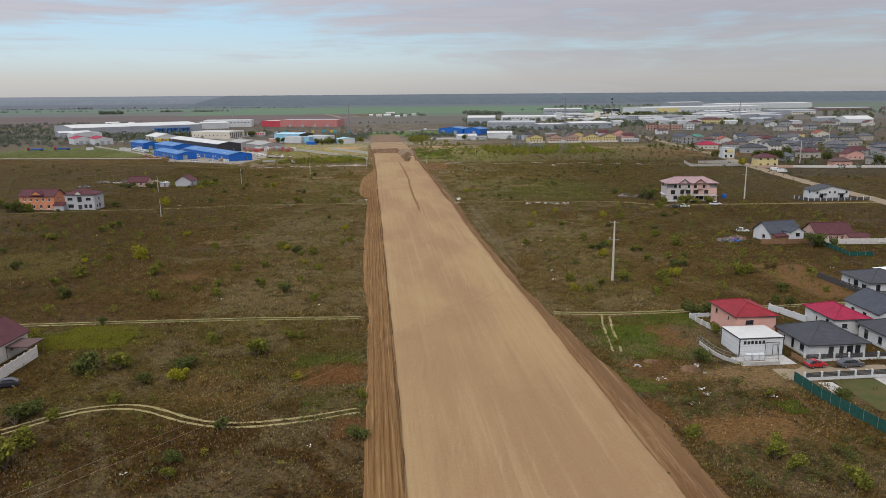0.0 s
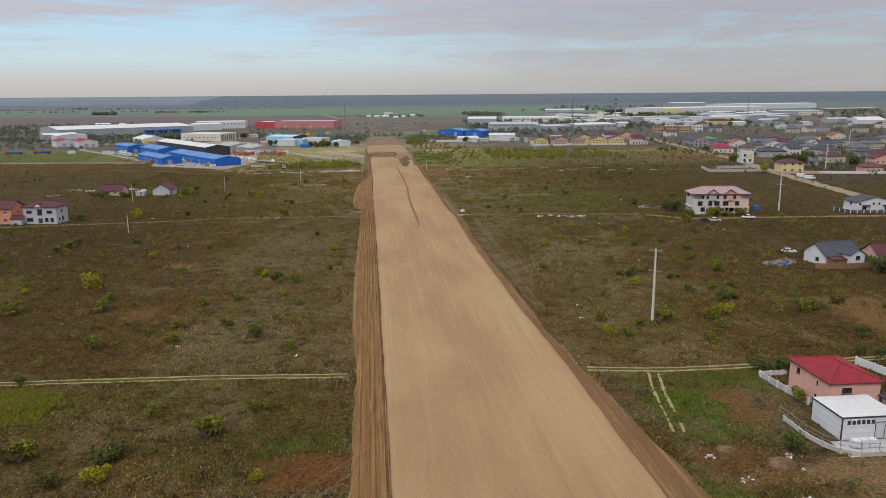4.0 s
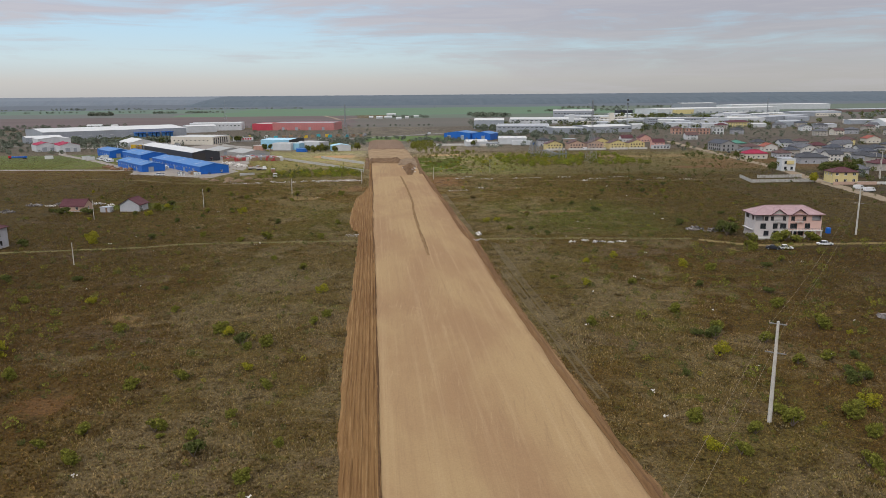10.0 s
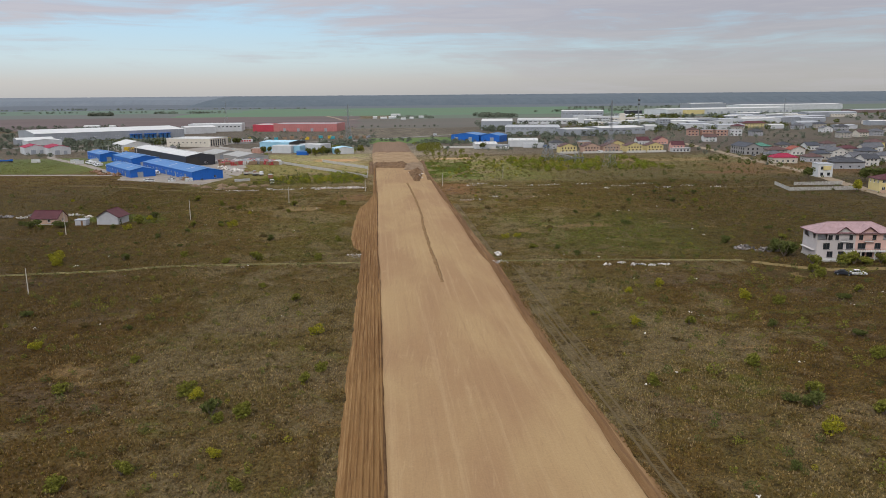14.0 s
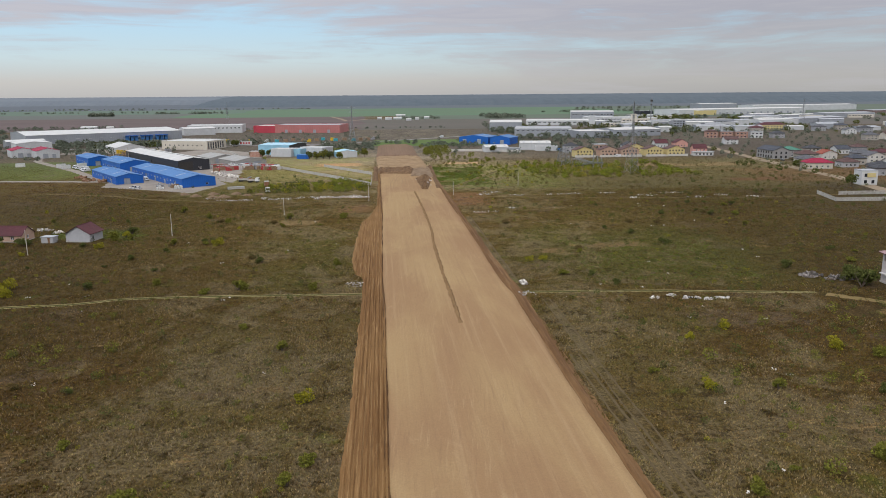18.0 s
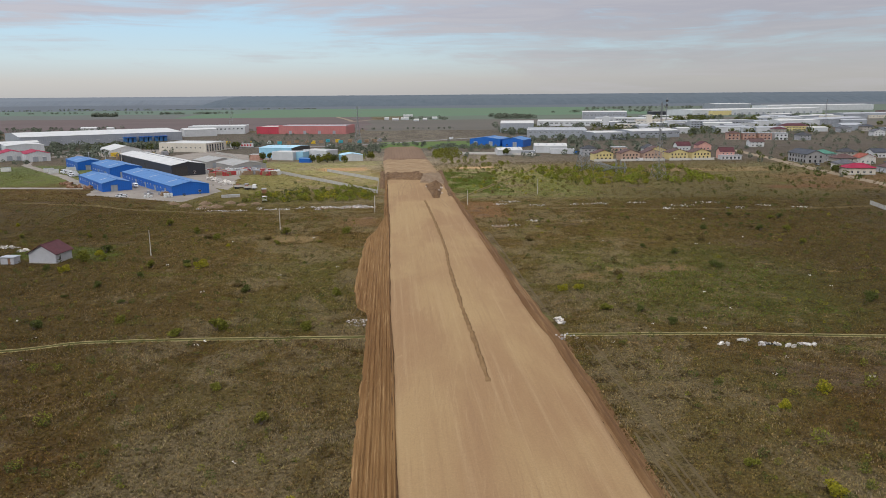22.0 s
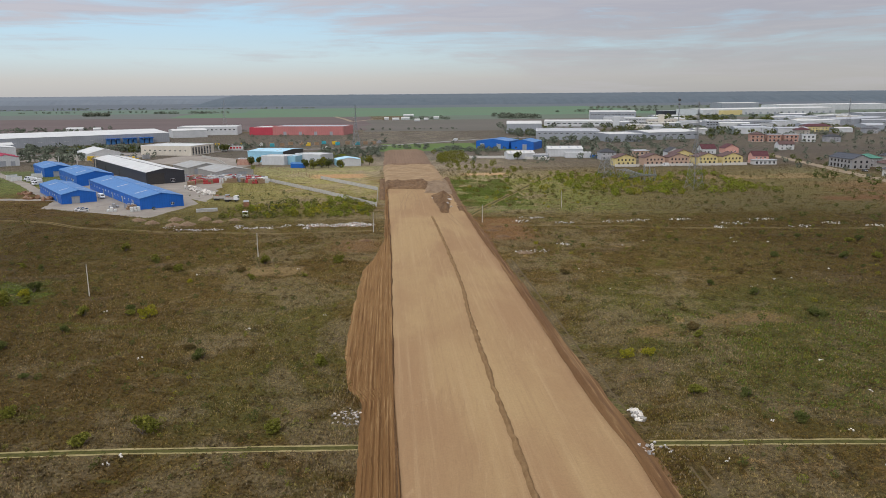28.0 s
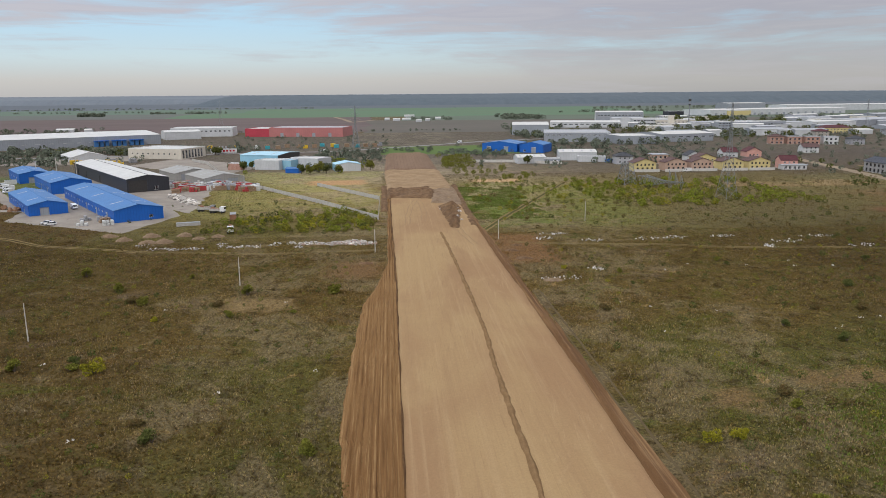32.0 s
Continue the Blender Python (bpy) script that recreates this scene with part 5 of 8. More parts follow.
dormer(-152.4, 346.4, 6.9, -8, 5.0, 4.0, 1.7, ORANGE, ROOF_MAROON, "orange gabled roof dormer")
dormer(-133.8, 344.4, 7.0, -8, 3.6, 3.4, 1.5, OFFWHITE, ROOF_MAROON, "small white gabled roof dormer")
house(-152.6, 350.3, 16.0, 9.0, 6.4, -8, ORANGE, ROOF_MAROON, "gable", rise=2.4, over=0.6, along="x", label="two-storey orange house with a maroon roof", holes=rowed("f", 14, 5, 4.0, 1.2, 1.3) + rowed("f", 14, 4, 0.8, 1.3, 1.5) + [("r", 0, 4, 1.2, 1.2)])
house(-133.2, 347.8, 13.4, 8.6, 6.8, -8, GREYW, ROOF_MAROON, rise=2.0, over=0.6, label="two-storey grey-white house with a maroon roof", holes=[("f", -4.4, 4.3, 2.3, 1.2), ("f", 4.0, 4.3, 2.2, 1.2), ("f", 0, 3.6, 2.0, 2.4, 0), ("f", -4.2, 1.0, 2.5, 1.5), ("f", 2.6, 0.9, 1.4, 1.6), ("f", 4.8, 0.9, 1.4, 1.6), ("r", 0.0, 4.2, 0.9, 1.3, 0), ("r", 0.4, 1.0, 1.2, 1.6, 0), ("r", -2.0, 1.0, 0.8, 1.4, 0)], doors=[("f", 0.0, 1.8, 2.3)], frame=FRAME_D)
house(-142.6, 344.6, 4.4, 3.4, 2.4, -8, GREYW, ROOF_MAROON, "gable", rise=1.0, over=0.4, along="x", label="small grey outhouse between two houses", name="shed", base=False)
house(-134.0, 433.0, 11.0, 7.6, 2.6, -8, BROWNP, ROOF_MAROON, "gable", rise=2.6, over=0.4, along="x", label="low brown cottage with a red roof", holes=[("r", 0, 1.0, 1.0, 1.2), ("f", -2, 0.9, 1.2, 1.2), ("f", 2, 0.9, 1.2, 1.2)])
house(-108.0, 430.4, 9.0, 8.4, 3.2, -10, GREYW, ROOF_MAROON, "gable", rise=2.6, over=0.6, along="y", label="bare grey shed with a maroon gabled roof", holes=[("r", -2.0, 0.8, 1.2, 1.4)], name="shed")
house(-119.0, 427.4, 4.4, 3.2, 2.0, -8, GREYW, GREY_ROOF, "flat", over=0.2, label="small grey lean-to between two cottages", doors=[("f", 0.6, 0.9, 2.0)], name="lean_to", base=False)
house(-78.9, 146.2, 9.6, 12.5, 3.6, -8, OFFWHITE, ROOF_MAROON, "gable", rise=2.8, over=0.5, along="y", label="white house with a maroon roof behind a panel wall", holes=[("r", -3.4, 1.2, 0.8, 1.4, 0), ("r", 1.0, 1.2, 1.0, 1.3)])
cp = thing("carport", -71.8, 146.8, 0, -8, "brown wooden carport with a dark flat roof", "carport")
part("roof", Shape().box(0, 0, 2.5, 5.0, 5.4, 0.22), ROOF_BROWN, cp)
for px, py in ((-2.2, -2.4), (2.2, -2.4), (-2.2, 2.4), (2.2, 2.4)):
    part("post", Shape().box(px, py, 0, 0.18, 0.18, 2.5), WOOD, cp)
house(-190, 331, 9, 8, 3.0, -10, OFFWHITE, ROOF_BROWN, "gable", rise=2.2, over=0.4, along="x", label="low white cottage with a brown roof", holes=rowed("f", 8, 2, 0.9, 1.2, 1.2))
house(-211, 300, 12, 9, 3.4, -10, WHITE, ROOF_MAROON, rise=2.2, label="white house with a maroon roof at the field edge", holes=rowed("f", 10, 3, 0.9, 1.2, 1.2) + rowed("r", 8, 2, 0.9, 1.2, 1.2))

# blue depot: four parallel halls, one black hall with a white roof
YB = 33
for (cx, cy), w, d, h, r, strips, lab in (
    (along_line((-112.6, 583.1), YB, 19.5, 98), 19.5, 98, 5.0, 1.9, 3, "long blue metal hall with a low gabled blue roof"),
    (along_line((-156.0, 604.9), YB, 15.5, 58), 15.5, 58, 4.6, 1.7, 2, "blue metal hall with a low gabled blue roof"),
    (along_line((-178.2, 678.6), YB, 20.0, 50), 20.0, 50, 6.0, 2.0, 2, "tall blue metal hall behind the others"),
    (along_line((-219.0, 731.0), YB, 17.0, 40), 17.0, 40, 5.6, 1.6, 1, "blue metal hall at the back of the depot"),
):
    hs = [("l", -d / 2 + 4 + 6.2 * i, 2.2, 1.6, 1.1, 1) for i in range(int((d - 6) / 6.2))] + ([("f", w * 0.24, 1.0, 1.5, 1.2, 1)] if d > 90 else [])
    hall(cx, cy, w, d, h, YB, r, BLUE_WALL, BLUE_SIDE, BLUE_ROOF, lab, gates=[("l", d / 2 - 12 - 18.6 * i, 3.0, 3.2) for i in range(int(d / 24))] + ([("f", -w * 0.1, 3.6, 3.4)] if d < 60 else []), strips=strips, holes=hs, trim=BLUE_ROOF, group="blue depot halls")
cx, cy = along_line((-139.6, 679.0), YB, 22, 128)
hall(cx, cy, 22, 128, 7.2, YB, 1.9, BLACK_WALL, BLACK_WALL, WHITE_ROOF, "long black metal hall with a white roof", gates=[("f", -5.4, 9.5, 6.2), ("l", -30, 3, 4.5), ("l", 5, 3, 4.5), ("l", -52, 3, 4.5)], holes=[("f", 4.0, 0.8, 2.4, 2.0, 2)], strips=0, trim=FRAME_D)
hall(-246, 895, 26, 40, 4.0, 33, 3.4, WHITE_WALL, WHITE_WALL, WHITE_ROOF, "white hall with a broad gabled roof", strips=0)

# beige warehouse with a columned front
bw = hall(*along_line((-214, 904), -20, 50, 34), 50, 34, 8.2, -20, 1.0, BEIGE, BEIGE, WHITE_ROOF, "beige concrete warehouse with a flat roof", flat=True, holes=[("f", -21 + 5.0 * i, 3.6, 1.5, 1.2, 0) for i in range(9)] + [("r", -14 + 4.2 * i, 0.6, 2.3, 6.4, 1) for i in range(7)])
hx, hy = along_line((-385, 1000.6), 32.7, 169, 112)
hall(hx, hy, 169, 112, 9.8, 32.7, 2.6, GREY_WALL, GREY_WALL, WHITE_ROOF, "very long pale grey warehouse with a broad white roof", along="x", gates=[("f", -68 + 12 * i, 4, 4.5) for i in range(9)], holes=[])
for i in range(3):
    dock = thing("loading_dock", -291 + 14.3 * i, 1056 + 9.2 * i, 0, 32.7, "bright blue loading dock against a grey warehouse", "dock", "blue loading docks")
    part("canopy", Shape().box(0, 0, 5.4, 14, 6, 0.8), BLUE_WALL, dock)
    for u in (-5, 0, 5):
        part("dock_shelter", Shape().box(u, 0.5, 0, 3.4, 4, 5.3, top=0.94), BLUE_ROOF, dock)
hall(-372, 968, 36, 26, 6.4, 32.7, 1.4, GREY_WALL, GREY_WALL, WHITE_ROOF, "pale grey warehouse wing", along="x", gates=[("f", -12 + 12 * i, 4, 4.5) for i in range(3)])
hall(-246, 1182, 40, 34, 8.6, 24, 1.5, WHITE_WALL, WHITE_WALL, WHITE_ROOF, "white warehouse with a shallow roof", along="x")
hall(-232, 1240, 74, 46, 10.5, 4, 1.2, WHITE_WALL, WHITE_WALL, WHITE_ROOF, "white flat-roofed warehouse with windows", along="x", holes=[("f", -33 + 5.5 * i, 6, 2.4, 1.6, 1) for i in range(13)], flat=True)
hall(-155, 1226, 33, 46, 9.6, -12, 0.8, RED_WALL, RED_WALL, WHITE_ROOF, "bright red metal warehouse end", flat=True, trim=RED_WALL)
hall(-96, 1213, 92, 46, 10.8, -12, 0.8, FADED_WALL, FADED_WALL, GREY_ROOF, "long faded red metal warehouse", flat=True, trim=FADED_WALL, gates=[("f", -30 + 20 * i, 4, 4.5) for i in range(4)])
# pale blue workshop group
hall(-88, 832, 30, 34, 8.2, -20, 1.0, LBLUE_WALL, FRAME_D, LBLUE_ROOF, "pale blue workshop hall", along="x", strips=2)
hall(*along_line((-93.5, 796), -20, 18.5, 14), 18.5, 14, 6.4, -20, 0.8, WHITE_WALL, WHITE_WALL, WHITE_ROOF, "small white workshop cube with a grey plinth", flat=True)
hall(*along_line((-70, 806), -34, 24, 15), 24, 15, 7.0, -34, 0.8, WHITE_WALL, WHITE_WALL, WHITE_ROOF, "white metal shed with a flat roof", flat=True, gates=[("f", 4, 4, 4.2)])
hall(-72, 800, 12, 12, 6.2, -20, 0.8, LBLUE_WALL, LBLUE_WALL, LBLUE_ROOF, "pale blue link between two workshops", flat=True)
hall(-64, 771, 9, 6, 3.0, -12, 0.5, BLUE_WALL, BLUE_SIDE, BLUE_ROOF, "small bright blue shed", along="x")
hall(-30, 783, 17, 15, 4.6, 12, 1.4, WHITE_WALL, LBLUE_WALL, LBLUE_ROOF, "white shed with a pale blue roof among trees", along="y")
hall(-106, 798, 9, 8, 4.5, -12, 0.4, BRICK, BRICK, GREY_ROOF, "small flat brick-red shed", flat=True)
# magenta-roofed pair by the lane
for p, w, d in (((-314, 817), 17, 26), ((-290, 808), 18, 30)):
    hall(*along_line(p, 33, w, d), w, d, 6.2, 33, 2.2, WHITE_WALL, WHITE_WALL, ROOF_CRIMSON, "white hall with a crimson gabled roof", gates=[("f", -2, 4, 4), ("f", 4.5, 3, 3.5)], group="crimson-roofed halls")
hall(-330, 890, 30, 30, 9, 33, 1.5, WHITE_WALL, WHITE_WALL, WHITE_ROOF, "white hall beside the lane", along="y")
# grey saw-tooth sheds of the stockyard
SHEDROOF = sheet_metal("weathered_shed_roof", (0.30, 0.285, 0.255), 1, 2.0, 0.25)
SHEDWALL = sheet_metal("weathered_shed_wall", (0.36, 0.35, 0.33), 0, 1.5, 0.3)
for px, py, w, d in ((-128, 752, 24, 30), (-104, 722, 24, 32)):
    hall(px, py, w, d, 4.4, 33, 2.2, SHEDWALL, SHEDWALL, SHEDROOF, "broad weathered storage shed with skylights", along="y", strips=3, group="stockyard sheds", gates=[("f", -5, 6, 3.8), ("f", 5, 6, 3.8)], trim=SHEDROOF)

# right of the road line: blue hall, white stores, grey works
hall(*along_line((81, 930), -28, 32, 28), 32, 28, 7.0, -28, 2.0, BLUE_WALL, BLUE_SIDE, BLUE_ROOF, "bright blue metal hall behind the green verge", gates=[("f", -10, 4, 4.5), ("f", 6, 4, 4.5)], strips=2)
hall(*along_line((111, 912), -28, 21, 26), 21, 26, 6.8, -28, 2.2, BLUE_WALL, BLUE_SIDE, BLUE_ROOF, "smaller bright blue hall beside a larger one", gates=[("f", 2, 4, 4.5)], holes=[("f", -6, 1, 2, 1.5)])
hall(101.8, 818, 21, 14, 4.4, 3, 1.7, WHITE_WALL, WHITE_WALL, WHITE_ROOF, "white ribbed store with a low roof", along="x", strips=4)
hall(142.5, 841, 28, 22, 6.0, -8, 1.6, WHITE_WALL, WHITE_WALL, WHITE_ROOF, "white ribbed store hall", along="x", strips=4)
hall(149, 821, 20, 8, 4.0, -8, 0.5, WHITE_WALL, WHITE_WALL, GREY_ROOF, "low white store annex", flat=True)
hall(117, 814, 12, 8, 3.4, 0, 0.5, GREY_WALL, GREY_WALL, GREY_ROOF, "low grey annex between two stores", flat=True)
hall(200, 1070, 68, 66, 9.5, -12, 0.8, GREY_WALL, GREY_WALL, GREY_ROOF, "large light grey works hall", flat=True, holes=[("f", -30 + 6 * i, 6.5, 3.4, 1.0, 2) for i in range(11)])
hall(241, 1012, 36, 40, 8.2, 4, 0.8, GREY_WALL, GREY_WALL, WHITE_ROOF, "grey works hall with a pale flat roof", flat=True, gates=[("f", 6, 5, 5)])
hall(300, 1046, 62, 46, 7.8, 13, 1.6, GREY_WALL, GREY_WALL, WHITE_ROOF, "grey works hall with windows", along="x", holes=[("f", -26 + 9 * i, 4.2, 5, 1.2, 2) for i in range(7)])
hall(176, 1205, 44, 60, 12.0, -10, 2.4, GREY_WALL, LBLUE_WALL, WHITE_ROOF, "grey-green works hall with a white roof", along="x")
hall(290, 1372, 100, 60, 7.5, -14, 1.6, WHITE_WALL, WHITE_WALL, WHITE_ROOF, "white low warehouse with windows", along="x", holes=[("f", -44 + 8 * i, 4.0, 5, 1.4, 2) for i in range(12)])
hall(415, 1610, 82, 70, 15.0, -14, 1.6, GREY_WALL, WHITE_WALL, WHITE_ROOF, "tall pale grey works block", along="x", holes=[("f", -36 + 6 * i, 9.0, 4, 1.4, 1) for i in range(13)])
hall(329, 1304, 9, 9, 15.5, -14, 0.5, WHITE_WALL, WHITE_WALL, WHITE_ROOF, "slim white tower block", flat=True)
hall(402, 1400, 60, 30, 10.5, -14, 0.5, WHITE_WALL, WHITE_WALL, WHITE_ROOF, "white office block with ribbon windows", flat=True, holes=[("f", -26 + 5 * i, z, 4.2, 1.4, 1) for i in range(11) for z in (2.0, 6.5)])
hall(452, 1240, 38, 24, 10.5, -12, 0.5, GREY_WALL, GREY_WALL, WHITE_ROOF, "pale grey office block", flat=True, holes=[("f", -16 + 4 * i, z, 2.6, 1.5, 1) for i in range(9) for z in (1.5, 4.8, 8.0)])
hall(500, 1250, 54, 26, 10.5, 8, 0.5, GREY_WALL, GREY_WALL, WHITE_ROOF, "grey office and workshop block", flat=True, holes=[("f", -24 + 5 * i, z, 3.2, 1.5, 1) for i in range(10) for z in (2.0, 6.2)])
hall(830, 1880, 370, 90, 11.5, 16, 1.6, WHITE_WALL, WHITE_WALL, WHITE_ROOF, "very long white logistics warehouse", along="x", gates=[("f", -170 + 20 * i, 6, 5) for i in range(18)])
hall(730, 1800, 50, 20, 10.0, 16, 0.5, YELLOW, YELLOW, WHITE_ROOF, "yellow office front of a warehouse", flat=True)
hall(560, 1720, 34, 20, 12.0, 16, 0.5, BLACK_WALL, BLACK_WALL, GREY_ROOF, "dark cube in front of a white warehouse", flat=True)
hall(705, 1345, 140, 50, 8.4, 30, 1.2, GREY_WALL, GREY_WALL, GREY_ROOF, "long grey shed beyond the houses", along="x")
hall(620, 1300, 70, 34, 7.5, 8, 1.4, WHITE_WALL, WHITE_WALL, WHITE_ROOF, "white shed beyond the houses", along="x")
hall(1150, 2150, 330, 70, 14, 10, 1.5, WHITE_WALL, WHITE_WALL, WHITE_ROOF, "white warehouse line on the far edge", along="x")
hall(1000, 2350, 120, 60, 16, 10, 1.5, GREY_WALL, GREY_WALL, WHITE_ROOF, "grey warehouse on the far edge", along="x")
DULLBROWN = sheet_metal("dull_brown_cladding", (0.20, 0.135, 0.125), 0, 3.0, 0.3)
hall(1180, 1800, 150, 50, 7, 6, 1.2, DULLBROWN, DULLBROWN, GREY_ROOF, "dull brown warehouse far off", along="x")
hall(1400, 1840, 130, 50, 7, 6, 1.2, DULLBROWN, DULLBROWN, GREY_ROOF, "dull brown warehouse far off", along="x")
hall(900, 1560, 120, 46, 9, 12, 1.4, GREY_WALL, GREY_WALL, GREY_ROOF, "grey warehouse far off", along="x")
hall(760, 1120, 44, 30, 6, 0, 4.5, WHITE_WALL, WHITE_WALL, WHITE_ROOF, "white tent-like hall far off", along="x")
WORK = random.Random(19)
for i in range(30):
    px, py = WORK.uniform(330, 980), WORK.uniform(1180, 1620)
    w, d, h = WORK.uniform(22, 60), WORK.uniform(14, 30), WORK.uniform(5, 9)
    k = i % 3
    hall(px, py, w, d, h, WORK.uniform(-16, 14), 1.2, (GREY_WALL, WHITE_WALL, BEIGE)[k], (GREY_WALL, WHITE_WALL, BEIGE)[k], (WHITE_ROOF, GREY_ROOF, WHITE_ROOF)[k], ("grey works shed with a pale roof", "white works shed with a grey roof", "beige works block with a pale roof")[k], along="x", flat=k == 2, holes=[("f", -w / 2 + 3 + 6 * j, h * 0.55, 3.6, 1.3, 1) for j in range(int((w - 4) / 6))] if k == 2 else [], gates=[("f", 0, 4.5, 4.2)] if k < 2 else [], group="sheds of the works")
for nm, px, py, w, d in (("farmstead", 46, 1929, 22, 9), ("farmstead", -3, 1732, 9, 6), ("farmstead", 15, 1696, 13, 7), ("farmstead", 34, 1720, 16, 6), ("farmstead", 54, 1628, 10, 6), ("farmstead", 73, 1680, 8, 6), ("farmstead", 97, 1752, 10, 6), ("farmstead", -1150, 2050, 90, 14), ("farmstead", -464, 1392, 24, 12), ("farmstead", -428, 1380, 10, 7)):
    hall(px, py, w, d, 3, 4, 1.5, WHITE_WALL, WHITE_WALL, WHITE_ROOF, "low white farm shed far out in the fields", along="x", name="farm_shed", group="farm sheds")

# row of new semi-detached houses, yellow and brown
for i, (px, wl) in enumerate(((163.5, YELLOW), (184, BROWNP), (201.5, BROWNP), (222, YELLOW), (240, YELLOW))):
    house(px, 751.5, 14.8, 10.5, 5.6, 2, wl, ROOF_BROWN, "gable", rise=2.6, over=0.5, along="x" if i == 9 else "y", label="new %s two-storey house with a brown roof" % ("yellow" if wl is YELLOW else "brown"), holes=rowed("f", 13, 5, 3.6, 1.1, 1.3, 0) + rowed("f", 13, 4, 0.6, 1.3, 1.9, 0), group="row of new houses", frame=FRAME_D, sills=False)
    tagged(part("garden_wall", Shape().box(px, 742, 0, 17, 0.25, 1.7).box(px, 741.9, 1.703, 17.1, 0.35, 0.1), OFFWHITE), "cream garden wall before a new house", "wall", "garden walls")
house(262, 753, 11, 9, 5.6, -5, PINK, ROOF_MAROON, "gable", rise=2.8, over=0.4, along="x", label="pink house with a red roof", holes=rowed("f", 9, 3, 3.6, 1.2, 1.2) + rowed("f", 9, 3, 0.6, 1.3, 1.7))
house(262, 745, 16, 6, 3.0, -3, WHITE, GREY_ROOF, "flat", label="long low white annex", holes=rowed("f", 15, 5, 0.6, 1.6, 1.7), name="annex")
house(214, 775, 15, 10, 6.0, 2, YELLOW, ROOF_BROWN, "gable", rise=2.8, along="y", label="yellow house behind the new row", holes=rowed("f", 13, 4, 4, 1.1, 1.3))
house(166, 800, 12, 10, 5.6, 0, GREYW, ROOF_DARK, rise=2.4, label="grey house with a dark hipped roof", holes=rowed("f", 10, 3, 3.6, 1.3, 1.3) + rowed("f", 10, 3, 0.6, 1.3, 1.7))
house(192, 800, 11, 10, 6.4, 0, BROWNP, GREY_ROOF, "flat", label="unfinished brown house shell", holes=rowed("f", 10, 3, 3.8, 1.6, 1.6, 0) + rowed("f", 10, 3, 0.6, 1.6, 1.9, 0))
house(222, 812, 11, 10, 4.6, 0, WHITE, ROOF_DARK, "gable", rise=3.0, along="y", label="white house with a dark gabled roof", holes=rowed("f", 9, 2, 3.4, 1.2, 1.2) + rowed("f", 9, 3, 0.6, 1.3, 1.7))
house(262, 840, 12, 10, 4.4, 0, WHITE, ROOF_MAROON, "gable", rise=3.0, along="x", label="white house with a dull red roof", holes=rowed("f", 9, 3, 0.9, 1.3, 1.3))
house(282, 842, 12, 10, 4.4, 0, PINK, ROOF_MAROON, "gable", rise=3.0, along="y", label="pink house with a red gabled roof", holes=rowed("f", 9, 3, 0.9, 1.3, 1.3))

GREYB = plaster("grey_block_render", (0.30, 0.29, 0.285))
# grey apartment block and green-roofed house by the wide road
house(306, 716, 13, 24, 6.6, 2, GREYB, ROOF_SLATE, "gable", rise=2.6, over=0.6, along="y", label="grey two-storey apartment block with a slate roof", holes=rowed("l", 22, 6, 3.9, 1.6, 1.6) + rowed("l", 22, 6, 0.6, 1.8, 2.0) + rowed("f", 12, 3, 3.9, 1.4, 1.5) + rowed("f", 12, 3, 0.6, 1.4, 1.8), frame=FRAME_D)
house(322, 722, 14, 12, 5.6, 2, GREYB, ROOF_GREEN, rise=2.6, label="grey house with a green hipped roof", holes=rowed("f", 12, 3, 3.4, 1.3, 1.3) + rowed("f", 12, 3, 0.6, 1.3, 1.7))
house(292.5, 634, 17, 11, 4.0, -8, BEIGE, ROOF_CRIMSON, rise=2.6, over=0.6, label="beige bungalow with a bright red roof", holes=rowed("f", 15, 4, 0.9, 1.4, 1.4))
house(268, 546, 8.6, 9, 7.8, -8, WHITE, GREY_ROOF, "flat", over=0.2, label="white modern cube house with a yellow bay", holes=[("f", -1.8, 4.6, 2.0, 1.8, 1), ("f", 2.0, 4.6, 2.0, 1.8, 1), ("f", -2, 1, 1.6, 1.8, 0), ("f", 2, 1, 1.6, 1.8, 0)], frame=FRAME_D)
tagged(part("bay", Shape().box(268.2, 541.2, 4.4, 4.8, 0.5, 2.3), YELLOW), "yellow bay on a white cube house", "bay")
house(262, 479, 13.6, 11, 6.2, -8, YELLOW, ROOF_MAROON, rise=2.4, over=0.6, label="yellow two-storey house with a maroon roof", holes=rowed("f", 14, 3, 4.6, 1.6, 1.4) + rowed("f", 14, 3, 1.0, 1.6, 1.5) + rowed("l", 11, 3, 4.4, 1.2, 1.4))
YMISC = [
    (312, 590, 19, 12, 4.4, ROOF_DARK, WHITE), (335, 657, 11, 10, 4.4, ROOF_SLATE, WHITE), (348, 632, 13, 11, 4.2, ROOF_GREY, WHITE), (370, 634, 13, 11, 4.2, ROOF_GREY, OFFWHITE), (318, 690, 14, 11, 5.0, ROOF_BROWN, BEIGE),
    (340, 700, 12, 10, 4.4, ROOF_ORANGE, OFFWHITE), (362, 690, 13, 11, 5.0, ROOF_GREY, WHITE), (384, 700, 14, 11, 4.4, ROOF_MAROON, BEIGE), (400, 660, 13, 11, 4.6, ROOF_DARK, WHITE), (398, 610, 14, 11, 4.4, ROOF_GREY, WHITE),
    (330, 540, 14, 11, 4.4, ROOF_MAROON, OFFWHITE), (352, 520, 13, 10, 4.4, ROOF_MAROON, PINK), (372, 545, 14, 11, 5.0, ROOF_MAROON, WHITE), (345, 480, 13, 10, 4.6, ROOF_GREY, WHITE), (378, 495, 14, 11, 4.4, ROOF_BROWN, BEIGE),
]
